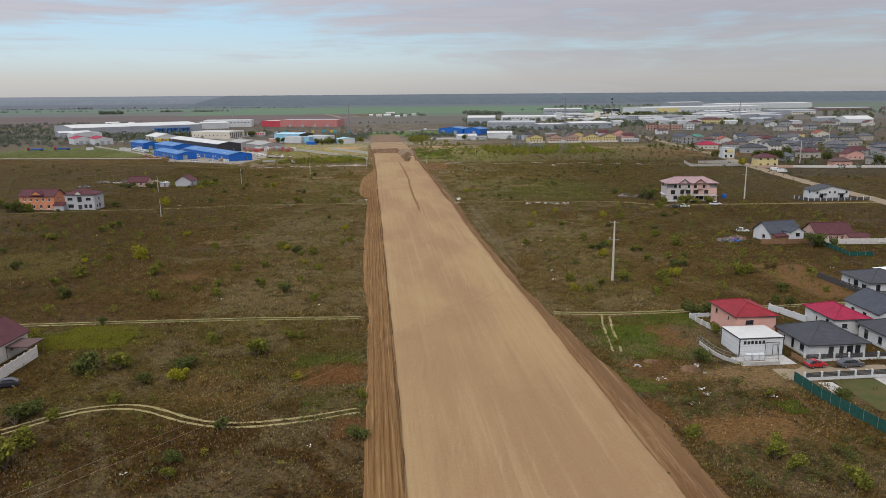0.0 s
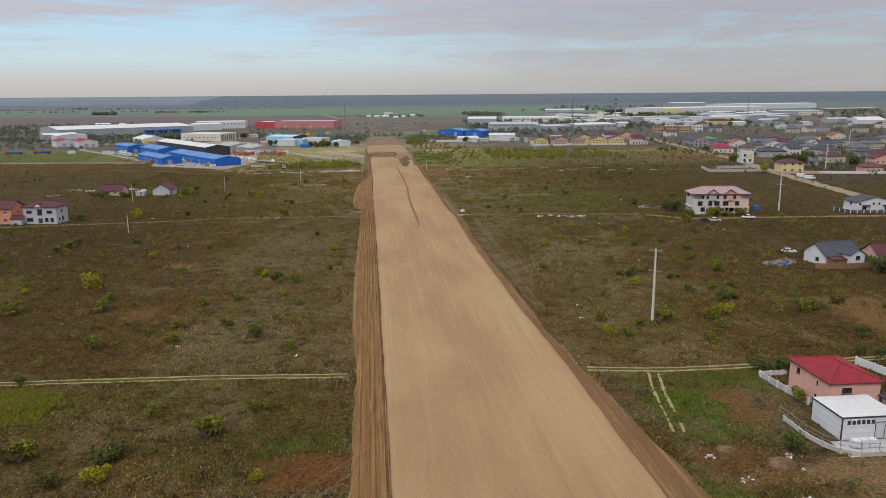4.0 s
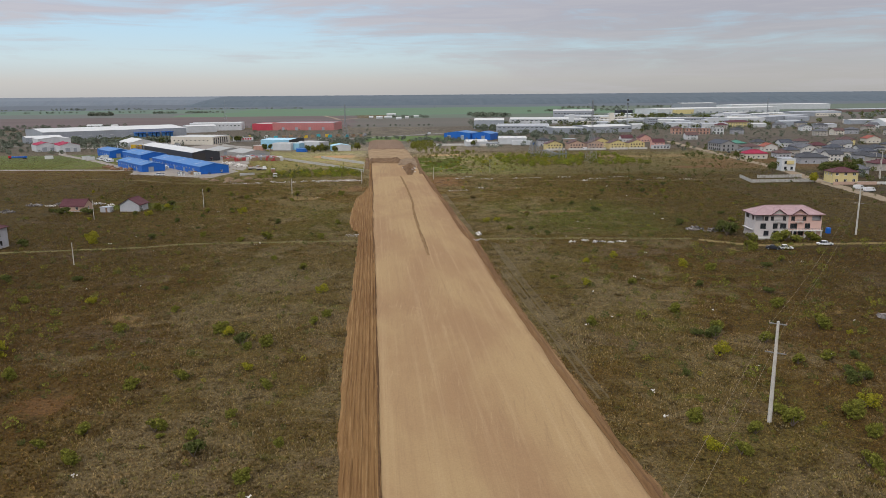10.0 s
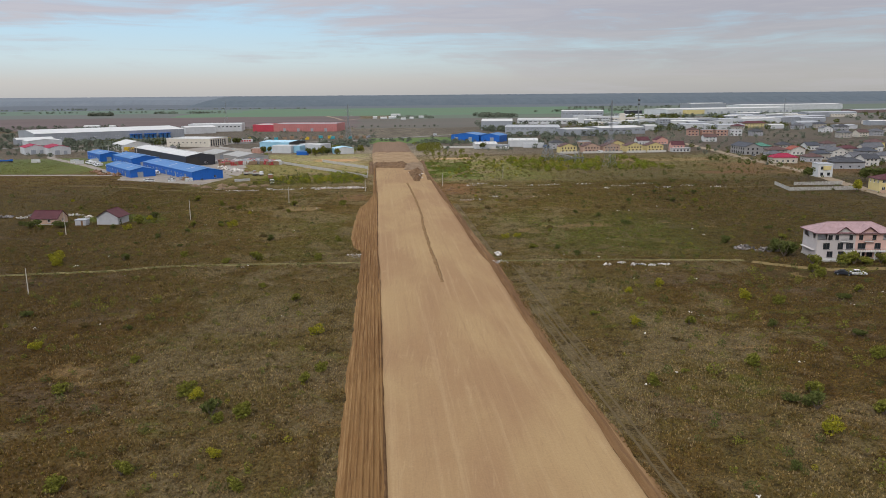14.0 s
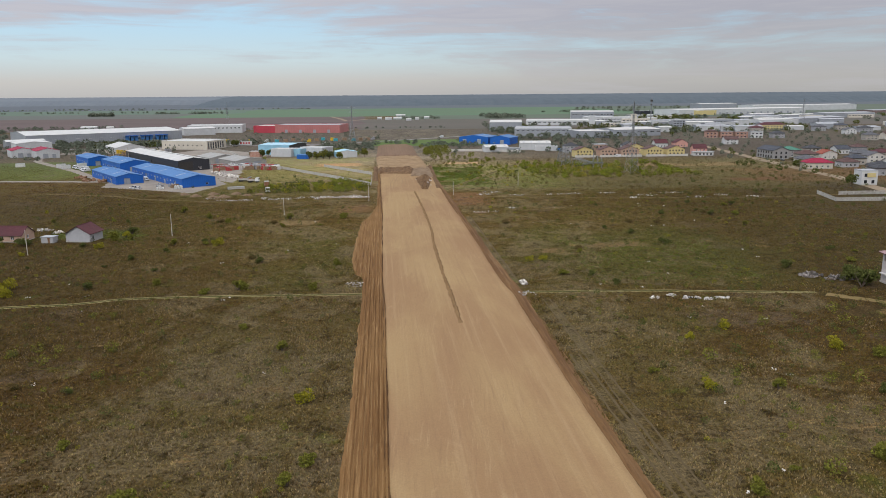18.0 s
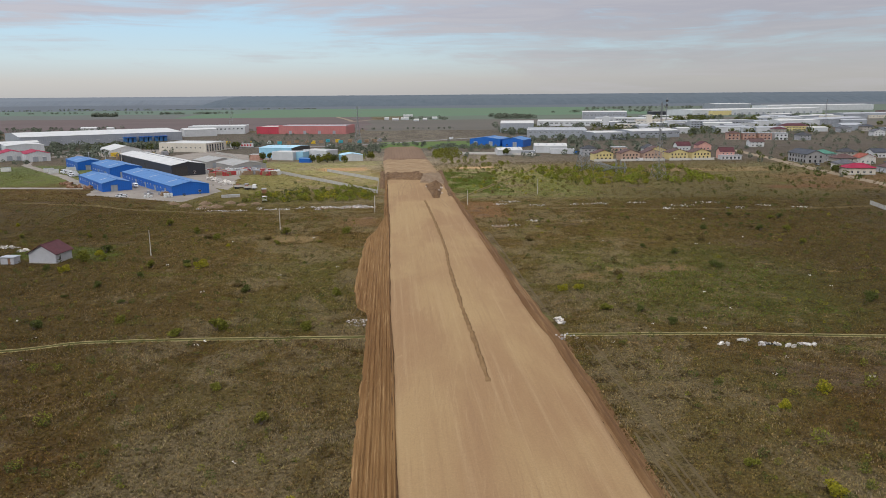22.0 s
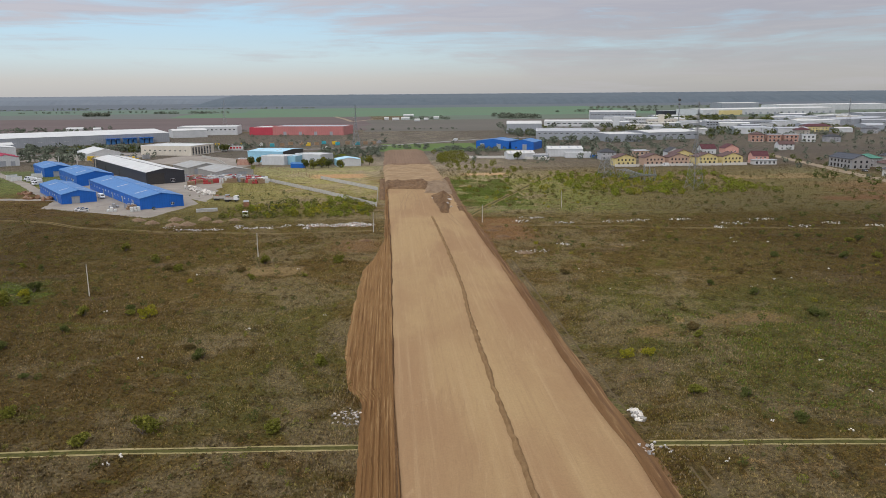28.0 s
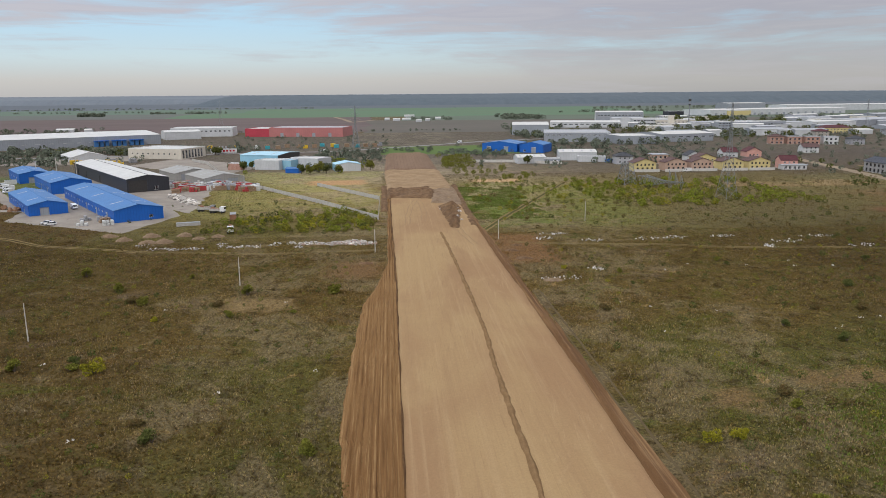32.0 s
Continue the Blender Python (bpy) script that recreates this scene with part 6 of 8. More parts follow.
YMISC += [
    (405, 560, 13, 11, 5.4, ROOF_GREY, WHITE), (430, 600, 14, 11, 4.4, ROOF_DARK, WHITE), (428, 540, 13, 10, 4.4, ROOF_MAROON, OFFWHITE), (410, 500, 12, 10, 4.4, ROOF_DARK, WHITE), (440, 650, 13, 11, 4.6, ROOF_GREY, WHITE),
    (456, 590, 13, 11, 4.6, ROOF_GREY, GREYW), (300, 520, 10, 8, 3.2, ROOF_GREY, WHITE), (310, 470, 12, 9, 3.6, ROOF_BROWN, PINK), (330, 430, 13, 10, 4.2, ROOF_MAROON, WHITE), (360, 430, 13, 10, 4.2, ROOF_BROWN, OFFWHITE),
    (470, 700, 14, 11, 4.6, ROOF_DARK, WHITE), (420, 720, 14, 11, 4.8, ROOF_GREY, WHITE), (450, 760, 14, 11, 5.0, ROOF_BROWN, YELLOW), (500, 720, 13, 11, 4.6, ROOF_GREY, WHITE), (490, 780, 14, 11, 4.6, ROOF_ORANGE, BEIGE),
]
YMISC += [
    (440, 955, 13, 11, 5.4, ROOF_DARK, WHITE), (515, 905, 13, 11, 5.4, ROOF_GREY, WHITE), (540, 912, 12, 11, 5.4, ROOF_BROWN, BEIGE), (570, 930, 13, 11, 5.4, ROOF_GREY, WHITE), (600, 900, 14, 11, 5.4, ROOF_DARK, OFFWHITE),
    (560, 1010, 13, 11, 5.4, ROOF_GREY, WHITE), (600, 1040, 14, 12, 5.8, ROOF_DARK, WHITE), (640, 1000, 13, 11, 5.4, ROOF_BROWN, WHITE), (680, 1050, 14, 12, 5.4, ROOF_GREY, WHITE), (570, 1090, 14, 12, 5.6, ROOF_GREY, WHITE),
    (620, 1120, 14, 12, 5.6, ROOF_SLATE, WHITE), (700, 1000, 13, 11, 5.4, ROOF_MAROON, OFFWHITE), (740, 940, 13, 11, 5.4, ROOF_GREY, WHITE), (480, 1080, 15, 12, 5.6, ROOF_MAROON, WHITE), (345, 870, 13, 10, 5.0, ROOF_BROWN, WHITE),
]
TOWN_GREY, TOWN_SAND = plaster("dull_grey_render", (0.33, 0.33, 0.345)), plaster("dull_sand_render", (0.40, 0.365, 0.32))
FILL = random.Random(77)
for fx, fy in ((300, 660), (318, 640), (356, 668), (376, 664), (322, 612), (338, 606), (362, 606), (384, 634), (418, 640), (424, 680), (446, 690), (402, 700), (384, 582), (352, 576), (420, 570), (445, 560), (392, 530), (470, 630), (480, 560), (466, 520), (498, 660), (520, 700), (352, 740), (380, 745), (405, 760)):
    YMISC.append((fx, fy, FILL.choice((11, 12, 13)), 10, FILL.choice((3.6, 4.2, 5.2)), FILL.choice((ROOF_DARK, ROOF_GREY, ROOF_BROWN, ROOF_DARK, ROOF_SLATE)), FILL.choice((WHITE, OFFWHITE, BEIGE, GREYW))))
KIND = {ROOF_DARK: "dark", ROOF_SLATE: "slate-grey", ROOF_GREY: "grey", ROOF_BROWN: "brown", ROOF_ORANGE: "orange-red", ROOF_MAROON: "maroon", ROOF_RED: "red", ROOF_CRIMSON: "crimson"}
WKIND = {WHITE: "white", OFFWHITE: "off-white", BEIGE: "beige", PINK: "pink", YELLOW: "yellow", GREYW: "grey", TOWN_GREY: "dull grey", TOWN_SAND: "sand-coloured"}
for i, (px, py, w, d, h, rfm, wlm) in enumerate(YMISC):
    wlm = TOWN_GREY if wlm in (WHITE, GREYW) and i % 3 == 0 else TOWN_SAND if wlm in (WHITE, BEIGE, OFFWHITE) and i % 3 == 1 else wlm
    two = h > 4.8
    house(px, py, w, d, h, -8 + (i * 7) % 9, wlm, rfm, "gable" if i % 3 == 2 else "hip", rise=2.5, over=0.6, along="xy"[i % 2], label="%s %s house with a %s roof" % (WKIND[wlm], "two-storey" if two else "one-storey", KIND[rfm]), holes=rowed("f", w - 2, 3, 0.8, 1.4, 1.4) + (rowed("f", w - 2, 3, 3.4, 1.3, 1.3) if two else []) + rowed("l", d - 2, 2, 0.8, 1.3, 1.4), group="houses of the far estate", sills=False)
# brick shells in a row, and a yellow guesthouse
for i in range(4):
    house(372 + 15.5 * i, 974 - 4.2 * i, 13, 11, 7.2, -14, BRICK if i < 3 else WHITE, ROOF_BROWN if i == 0 else GREY_ROOF, "flat" if i else "hip", rise=2.0, label="unfinished brick house shell" if i < 3 else "white modern terraced house", holes=rowed("f", 12, 3, 4.2, 2.0, 1.7, 0) + rowed("f", 12, 3, 0.6, 2.0, 2.0, 0), group="terrace of shells", sills=False)
house(530, 1136, 34, 14, 6.6, -4, YELLOW, ROOF_MAROON, rise=3.0, label="large yellow guesthouse with a maroon roof", holes=rowed("f", 32, 8, 3.8, 1.6, 1.5) + rowed("f", 32, 8, 0.6, 1.6, 1.8))


# ---- fences and walls ----
def run_of(pts, gap):
    """Posts along a line: place and yaw of each bay."""
    out = []
    for (x0, y0), (x1, y1) in zip(pts, pts[1:]):
        L = math.hypot(x1 - x0, y1 - y0)
        n = max(1, round(L / gap))
        for i in range(n):
            out.append(((x0 + (x1 - x0) * i / n, y0 + (y1 - y0) * i / n), (x0 + (x1 - x0) * (i + 1) / n, y0 + (y1 - y0) * (i + 1) / n)))
    return out


def fence(pts, h, gap, post, panel, label, pw=0.2, thick=0.06, plinth=None, name="fence", low=0.05, slats=0):
    e = thing(name, pts[0][0], pts[0][1], 0, 0, label, "fence")
    ox, oy = pts[0]
    bays = run_of(pts, gap)
    for k, (a, b) in enumerate(bays + [(bays[-1][1], bays[-1][1])]):
        part("post", Shape().box(a[0] - ox, a[1] - oy, 0, pw, pw, h + 0.12), post, e)
        if a == b:
            continue
        L, yaw = math.hypot(b[0] - a[0], b[1] - a[1]), math.degrees(math.atan2(b[1] - a[1], b[0] - a[0]))
        m = pose((a[0] + b[0]) / 2 - ox, (a[1] + b[1]) / 2 - oy, 0, 0, 0, yaw)
        if plinth:
            part("plinth", Shape().box(0, 0, 0, L - pw, 0.16, low, m), plinth, e)
        if panel:
            s = Shape()
            z0 = low + 0.02
            if slats:
                for i in range(slats):
                    s.box(0, 0, z0 + (h - z0) * i / slats, L - pw, thick, (h - z0) / slats * 0.82, m)
            else:
                s.box(0, 0, z0, L - pw, thick, h - z0, m)
            part("panel", s, panel, e)
    return e


GATE = material("anthracite_panel", (0.045, 0.045, 0.05), (0.06, 0.058, 0.06), 1.5, 0.5)
fence([(77.4, 125.7), (92.0, 125.5), (118, 125.6)], 1.5, 2.9, WHITE, GATE, "white-posted garden fence with dark slat panels", 0.32, 0.05, WHITE, low=0.5, slats=4)
fence([(72.2, 117.0), (88.0, 117.1), (118, 117.0)], 1.5, 3.1, WHITE, GATE, "white-posted street fence with dark slat panels", 0.32, 0.05, WHITE, low=0.55, slats=4)
fence([(70.2, 116.9), (70.4, 109.1), (71.3, 103.1), (72.6, 95), (74, 86), (76, 74)], 1.9, 2.4, STEEL, NET, "sagging fence of green shade net", 0.07, 0.05)
fence([(144.8, 227.6), (143.4, 214.4), (142.8, 209.8), (150.2, 209.3)], 1.5, 2.6, STEEL, NET, "fence of teal-green shade net", 0.07, 0.05)
par = fence([(62.2, 137.2), (62.3, 131.4), (63.0, 128.4), (64.3, 126.2), (66.6, 124.9), (71.9, 124.8)], 0.75, 2.2, CONCRETE, CONCRETE, "low curved concrete parapet round the garage yard", 0.28, 0.26)
rail = fence([(62.2, 138.6), (62.3, 131.6), (63.0, 128.6), (64.3, 126.4), (66.6, 125.15), (71.9, 125.05)], 1.9, 2.6, STEEL, None, "galvanised pipe railing behind a low parapet", 0.07, name="railing")
for a, b in run_of([(62.2, 138.6), (62.3, 131.6), (63.0, 128.6), (64.3, 126.4), (66.6, 125.15), (71.9, 125.05)], 2.6):
    part("rail", Shape().beam((a[0] - 62.2, a[1] - 138.6, 1.85), (b[0] - 62.2, b[1] - 138.6, 1.85), 0.06).beam((a[0] - 62.2, a[1] - 138.6, 1.2), (b[0] - 62.2, b[1] - 138.6, 1.2), 0.05), STEEL, rail)
fence([(67.6, 154.2), (68.6, 147.6), (69.4, 142.5)], 1.15, 2.4, OFFWHITE, CONCRETE, "white boundary wall beside the pink house", 0.3, 0.2, name="boundary_wall")
fence([(68.0, 155.2), (76.5, 155.4)], 0.9, 2.1, WHITE, WHITE, "low white wall with tall posts", 0.34, 0.2, name="boundary_wall")
fence([(88.6, 158.5), (89.7, 155.0), (91.6, 148.6)], 1.5, 3.3, WHITE, WHITE, "white garden wall beside the crimson-roofed house", 0.3, 0.2, name="boundary_wall")
fence([(76.4, 128.2), (76.8, 124.2)], 1.2, 1.3, WOOD, WOOD, "brown plank gate beside the garage", 0.14, 0.06, slats=3)
fence([(117.6, 186), (118.2, 176), (118.4, 165.6), (136, 164.6)], 1.7, 2.6, GATE, GATE, "dark grey panel fence round a bungalow", 0.14, 0.07, slats=5)
fence([(144.2, 227.7), (160.4, 226.4), (168, 225.8)], 2.0, 2.0, OFFWHITE, OFFWHITE, "pale concrete panel fence", 0.2, 0.1, slats=4)
fence([(125.8, 231.2), (133, 229.6), (143.6, 230.4)], 1.7, 2.2, WOOD, WOOD, "dark brown plank fence", 0.14, 0.06)
fence([(-72.2, 118), (-70.4, 133.3), (-69.0, 145.5)], 2.3, 2.1, OFFWHITE, OFFWHITE, "white concrete panel wall", 0.2, 0.1, slats=5)
fence([(196.0, 330.5), (198, 322.4), (209, 321.4), (221, 321.2), (228, 322)], 1.5, 2.9, WHITE, GATE, "dark fence with white posts before a white house", 0.3, 0.06, slats=4)
fence([(219.7, 512), (213.3, 486), (232, 485.2), (251.5, 485.3)], 1.9, 2.1, CONCRETE, CONCRETE, "pale concrete panel fence round an empty plot", 0.18, 0.09, slats=4)
fence([(-6.2, 579.5), (-31.7, 623.8), (-70, 685), (-102, 743), (-134, 836), (-155, 872)], 1.9, 3.0, CONCRETE, CONCRETE, "long pale concrete panel fence of the depot", 0.2, 0.1, slats=0)
fence([(-6.3, 637), (-41.7, 696.5)], 1.9, 3.0, CONCRETE, CONCRETE, "pale concrete panel fence beside the depot", 0.2, 0.1)
fence([(-6.2, 580), (-6.3, 637)], 1.5, 4.0, CONCRETE, None, "line of bare concrete fence posts", 0.2)
fence([(-41.7, 696.5), (-75, 752), (-108, 806)], 1.6, 4.0, RUST, None, "line of rusty fence posts", 0.16)
fence([(60, 826), (88, 822), (122, 800)], 2.0, 3.0, CONCRETE, OFFWHITE, "pale wall before the blue hall", 0.2, 0.1)
fence([(228, 507), (242, 506.8), (255.5, 506.5)], 1.9, 2.1, CONCRETE, CONCRETE, "pale concrete panel fence at the back of an empty plot", 0.18, 0.09, slats=4)
fence([(252, 470), (262, 468.6), (275, 466.8)], 1.7, 2.4, BROWNP, BROWNP, "brown wall before the yellow house", 0.2, 0.15, name="boundary_wall")
fence([(266, 470), (300, 462), (345, 455)], 1.6, 3.0, OFFWHITE, OFFWHITE, "pale estate boundary wall", 0.2, 0.15, name="boundary_wall")
tagged(part("paving", Shape().box(84, 121, 0.0, 1, 1, 0.05), CONCRETE), "single loose paving slab on the street", "slab")
for nm, x0, x1, y0, y1, mt, lab in (("patio", 65.0, 75.5, 124.9, 129.7, CONCRETE, "pale concrete apron before the garage"), ("garden_path", 85.0, 87.2, 104, 116.8, CONCRETE, "grey garden path across a lawn"), ("patio", 74.0, 76.6, 111.0, 115.8, CONCRETE, "pale concrete garden slab")):
    tagged(part(nm, Shape().box((x0 + x1) / 2, (y0 + y1) / 2, 0.0, x1 - x0, y1 - y0, 0.06), mt), lab, "paving", kind="structure")
tagged(part("lawn", Shape().box(92, 110, 0.0, 30, 13, 0.035), material("garden_lawn", (0.060, 0.072, 0.022), (0.095, 0.075, 0.032), 0.3, 0.95, bump=0.6, spec=0.1)), "patchy green and brown garden lawn", "lawn", kind="structure")


# ---- poles, wires, pylons ----
POLE = material("pale_pole_concrete", (0.56, 0.52, 0.46), (0.42, 0.39, 0.35), 0.6, 0.9, bump=0.2, dirt=((0.24, 0.21, 0.18), 0.3))


def concrete_pole(x, y, h, label, yaw=0.0, arms=2, mat=None):
    e = thing("utility_pole", x, y, 0, yaw, label, "pole", "utility poles")
    part("shaft", Shape().tube((0, 0, 0), (0, 0, h), 0.34 if h > 10 else 0.15, 0.20 if h > 10 else 0.10, 8), mat or POLE, e)
    for i in range(arms):
        z = h - 0.5 - i * 4.6
        arm = part("cross_arm", Shape().box(0, 0, z, 3.0 - 0.5 * (i == 0), 0.14, 0.14), STEEL, e)
        for u in (-1.2, 0, 1.2):
            part("insulator", Shape().tube((u, 0.0, z + 0.14), (u, 0.0, z + 0.45), 0.07, 0.05, 6), BROWNP, arm)
    return e


LINE = [(-49.5, 46.5), (61.2, 189.4), (172.1, 332.3), (294.9, 492.0), (415.4, 647.5)]
for i, (px, py) in enumerate(LINE):
    concrete_pole(px, py, 16.5, "tall pale concrete power pole with steel cross-arms", -37, 2)


WIRE = material("weathered_wire", (0.26, 0.20, 0.13), (0.22, 0.17, 0.11), 1.0, 0.7)


def wire(a, b, sag, r=0.015):
    n = 14
    pts = [Vector(a).lerp(Vector(b), i / n) - Vector((0, 0, sag * 4 * (i / n) * (1 - i / n))) for i in range(n + 1)]
    tagged(part("power_wire", Shape().rope(pts, r), WIRE), "thin pale overhead wire between power poles", "wire", "overhead wires")


for (x0, y0), (x1, y1) in zip(LINE, LINE[1:]):
    for u in (-1.0, 1.0):
        wire((x0 + u * 0.8, y0 - u * 0.6, 16.1), (x1 + u * 0.8, y1 - u * 0.6, 16.1), 3.2)
for px, py, h in ((-116.6, 405, 8.5), (-78.0, 434.0, 8.4), (-42.2, 476.2, 8.0), (-91.8, 318, 7.0), (36.5, 533, 7.0), (76.3, 566, 8.0), (-6.5, 516, 7.5)):
    concrete_pole(px, py, h, "slim grey concrete village pole", -40, 0)
for px, py, h in ((-222, 760, 11), (-214, 770, 11), (-205, 778, 11), (300, 500, 10), (340, 560, 10), (305, 640, 10)):
    concrete_pole(px, py, h, "slim grey street-lamp pole", 0, 1)


def pylon(x, y, h, yaw, base=7.0, label="tall grey steel lattice pylon with cross-arms", thick=0.12, name="pylon", lean=None, arms=True, upto=1.0):
    e = thing(name, x, y, 0, yaw, label, "pylon", "lattice pylons")
    if lean:
        e.matrix_world = lean
    wd = lambda u: base * ((1 - u / 0.55) * 0.82 + 0.18 if u < 0.55 else 0.18 - 0.12 * (u - 0.55) / 0.45)
    n = 12
    lv = [u for u in (i / n for i in range(n + 1)) if u <= upto + 1e-6]
    cs = [(-1, -1), (1, -1), (1, 1), (-1, 1)]
    P = lambda c, u: Vector((c[0] * wd(u) / 2, c[1] * wd(u) / 2, h * u))
    for c in cs:
        part("leg", Shape().pipe([P(c, a) for a in lv], thick), STEEL, e)
    for k in range(4):
        s = Shape()
        c, d = cs[k], cs[(k + 1) % 4]
        for a, b in zip(lv, lv[1:]):
            s.beam(P(c, a), P(d, b), thick * 0.55).beam(P(d, a), P(c, b), thick * 0.55).beam(P(c, b), P(d, b), thick * 0.5)
        part("bracing", s, STEEL, e)["kind"] = "stuff"
    if arms:
        for u, L in ((0.66, 6.5), (0.80, 5.2), (0.93, 4.0)):
            arm = Shape()
            for sg in (-1, 1):
                tip = Vector((sg * L, 0, h * u + 0.2))
                for c in cs:
                    if c[0] == sg:
                        arm.beam(P(c, u), tip, thick * 0.6).beam(P(c, u) + Vector((0, 0, 1.6)), tip, thick * 0.5)
            part("cross_arm", arm, STEEL, e)["kind"] = "stuff"
    return e


pylon(160.8, 622.6, 45.5, 20, thick=0.13)
pylon(-32.3, 991, 39.5, 15, thick=0.18)
pylon(-282, 1563, 42, 15)
pylon(600, 1180, 40, 30)
pylon(760, 1050, 40, 30)
pylon(130.8, 682, 36, 15, 8.0, "cut-off stump of a steel lattice pylon", 0.26, "pylon_stump", arms=False, upto=0.34)
pylon(138, 676, 30, 0, 6.5, "collapsed steel lattice pylon lying in the weeds", 0.22, "fallen_pylon", lean=Matrix.Translation((137, 674, 2.6)) @ Matrix.Rotation(radians(-66), 4, "Z") @ Matrix.Rotation(radians(86), 4, "Y"))
mast = thing("antenna_mast", 441.7, 1355, 0, 0, "slender dark antenna mast over the works", "mast")
part("shaft", Shape().tube((0, 0, 0), (0, 0, 42), 1.1, 0.5, 6), STEEL, mast)
part("antenna", Shape().box(0, 0, 36, 3.2, 3.2, 3.0).box(0, 0, 30, 2.6, 2.6, 2.0), FRAME_D, mast)
chm = thing("chimney_stack", 405, 1330, 0, 0, "pale concrete silo tower by the works", "tower")
part("shaft", Shape().box(0, 0, 0, 7, 7, 17), BEIGE, chm)


# ---- vehicles ----
def car(x, y, yaw, paint, label, L=4.3, W=1.76, kind="hatch"):
    """A parked car: body with wheel arches, cabin, glass all round, lights, four wheels."""
    e = thing("car" if kind != "van" else "van", x, y, 0.0, yaw, label, "car" if kind != "van" else "van", "parked vehicles")
    h = L / 2
    if kind == "van":
        prof = [(-h, 0.35), (-h, 1.0), (-h + 0.25, 1.15), (-h + 1.1, 2.15), (-h + 1.6, 2.3), (h - 0.05, 2.3), (h, 2.2), (h, 0.35)]
        cab, glass = None, [(-h + 0.35, 1.25, -h + 1.05, 2.0)]
    else:
        prof = [(-h, 0.35), (-h, 0.72), (-h + 0.18, 0.84), (-h + 1.05, 0.96), (h - (0.15 if kind != "sedan" else 0.9), 0.98), (h - 0.04, 0.90), (h, 0.6), (h, 0.35)]
        cab = [(-h + 0.95, 0.95), (-h + 1.75, 1.44), (-h + 2.2, 1.49), (h - (0.85 if kind != "sedan" else 1.5), 1.46), (h - (0.12 if kind != "sedan" else 0.75), 0.97)]
    s = Shape()

    def loft(p, w0, w1, top):
        k = len(s.v)
        for sg in (-1, 1):
            for px, pz in p:
                u = 0 if pz < 0.97 and top else (1 if top else 0)
                s.v.append((px, sg * (w1 if u else w0), pz))
        n = len(p)
        s.f.append(tuple(k + i for i in range(n)))
        s.f.append(tuple(k + n + i for i in reversed(range(n))))
        for i in range(n):
            j = (i + 1) % n
            s.f.append((k + j, k + i, k + n + i, k + n + j))

    loft(prof, W / 2, W / 2, False)
    part("body", s, paint, e)
    if cab:
        s = Shape()
        loft(cab, W / 2 - 0.05, W / 2 - 0.22, True)
        c = part("cabin", s, GLASS, e, "dark glass cabin")
        rx0, rx1 = -h + 1.85, h - (0.95 if kind != "sedan" else 1.6)
        part("roof", Shape().box((rx0 + rx1) / 2, 0, 1.475, rx1 - rx0, W - 0.46, 0.05, top=0.94), paint, e)
        for px in (-h + 2.05, 0.35):
            for sg in (-1, 1):
                part("pillar", Shape().box(px, sg * (W / 2 - 0.13), 0.97, 0.09, 0.06, 0.5), paint, c)
    else:
        part("windscreen", Shape().face((-h + 0.30, -W / 2 + 0.15, 1.22), (-h + 0.30, W / 2 - 0.15, 1.22), (-h + 1.04, W / 2 - 0.2, 2.10), (-h + 1.04, -W / 2 + 0.2, 2.10)), GLASS, e)
        for sg in (-1, 1):
            part("side_window", Shape().box(-h + 1.55, sg * (W / 2 + 0.005), 1.25, 0.9, 0.02, 0.65), GLASS, e)
    for px in (-h + 0.78, h - 0.78):
        for sg in (-1, 1):
            wl = part("wheel", Shape().tube((px, sg * (W / 2 - 0.20), 0.32), (px, sg * (W / 2 + 0.01), 0.32), 0.32, n=12), RUBBER, e)
            part("rim", Shape().tube((px, sg * (W / 2 + 0.0), 0.32), (px, sg * (W / 2 + 0.025), 0.32), 0.20, n=10), STEEL, wl)
    for sg in (-1, 1):
        part("headlight", Shape().box(-h + 0.04, sg * W * 0.35, 0.62, 0.12, 0.32, 0.16), FRAME_W, e)
        part("tail_light", Shape().box(h - 0.03, sg * W * 0.38, 0.68, 0.08, 0.22, 0.2), CAR_RED, e)
        part("mirror", Shape().box(-h + 1.45, sg * (W / 2 + 0.08), 0.95, 0.12, 0.2, 0.13), paint, e)
    part("bumper", Shape().box(-h - 0.02, 0, 0.3, 0.12, W * 0.96, 0.22).box(h + 0.02, 0, 0.3, 0.12, W * 0.96, 0.22), FRAME_D, e)
    return e


car(78.0, 123.0, 184, CAR_RED, "small red hatchback parked on the dusty street", 3.7, 1.65)
car(84.5, 122.6, 183, CAR_GREY, "dark grey estate car parked on the dusty street", 4.6, 1.8)
car(130.1, 312.6, 150, CAR_DARK, "dark blue car parked before the pink villa", 4.4, 1.8, "sedan")
car(134.2, 312.0, 170, CAR_WHITE, "white car parked before the pink villa", 4.2, 1.75)
car(150.4, 316.6, 175, CAR_WHITE, "white pickup-like car on the dusty lane", 5.0, 1.8, "sedan")
car(130.5, 252.9, 175, CAR_WHITE, "white car parked in the weeds by a scrap yard", 4.3, 1.75)
car(253.3, 450.3, 190, CAR_WHITE, "white van at the edge of the dusty road", 5.4, 2.0, "van")
car(252.6, 440.6, 186, CAR_WHITE, "white minibus at the edge of the dusty road", 6.0, 2.0, "van")
car(-68.0, 130.2, 15, CAR_DARK, "black car parked by a white panel wall", 4.3, 1.75)
car(-145.4, 625.6, 123, CAR_WHITE, "white van between two blue halls", 5.8, 2.1, "van")
car(-139.8, 584.6, 20, CAR_WHITE, "white car parked in the depot yard", 4.4, 1.76)
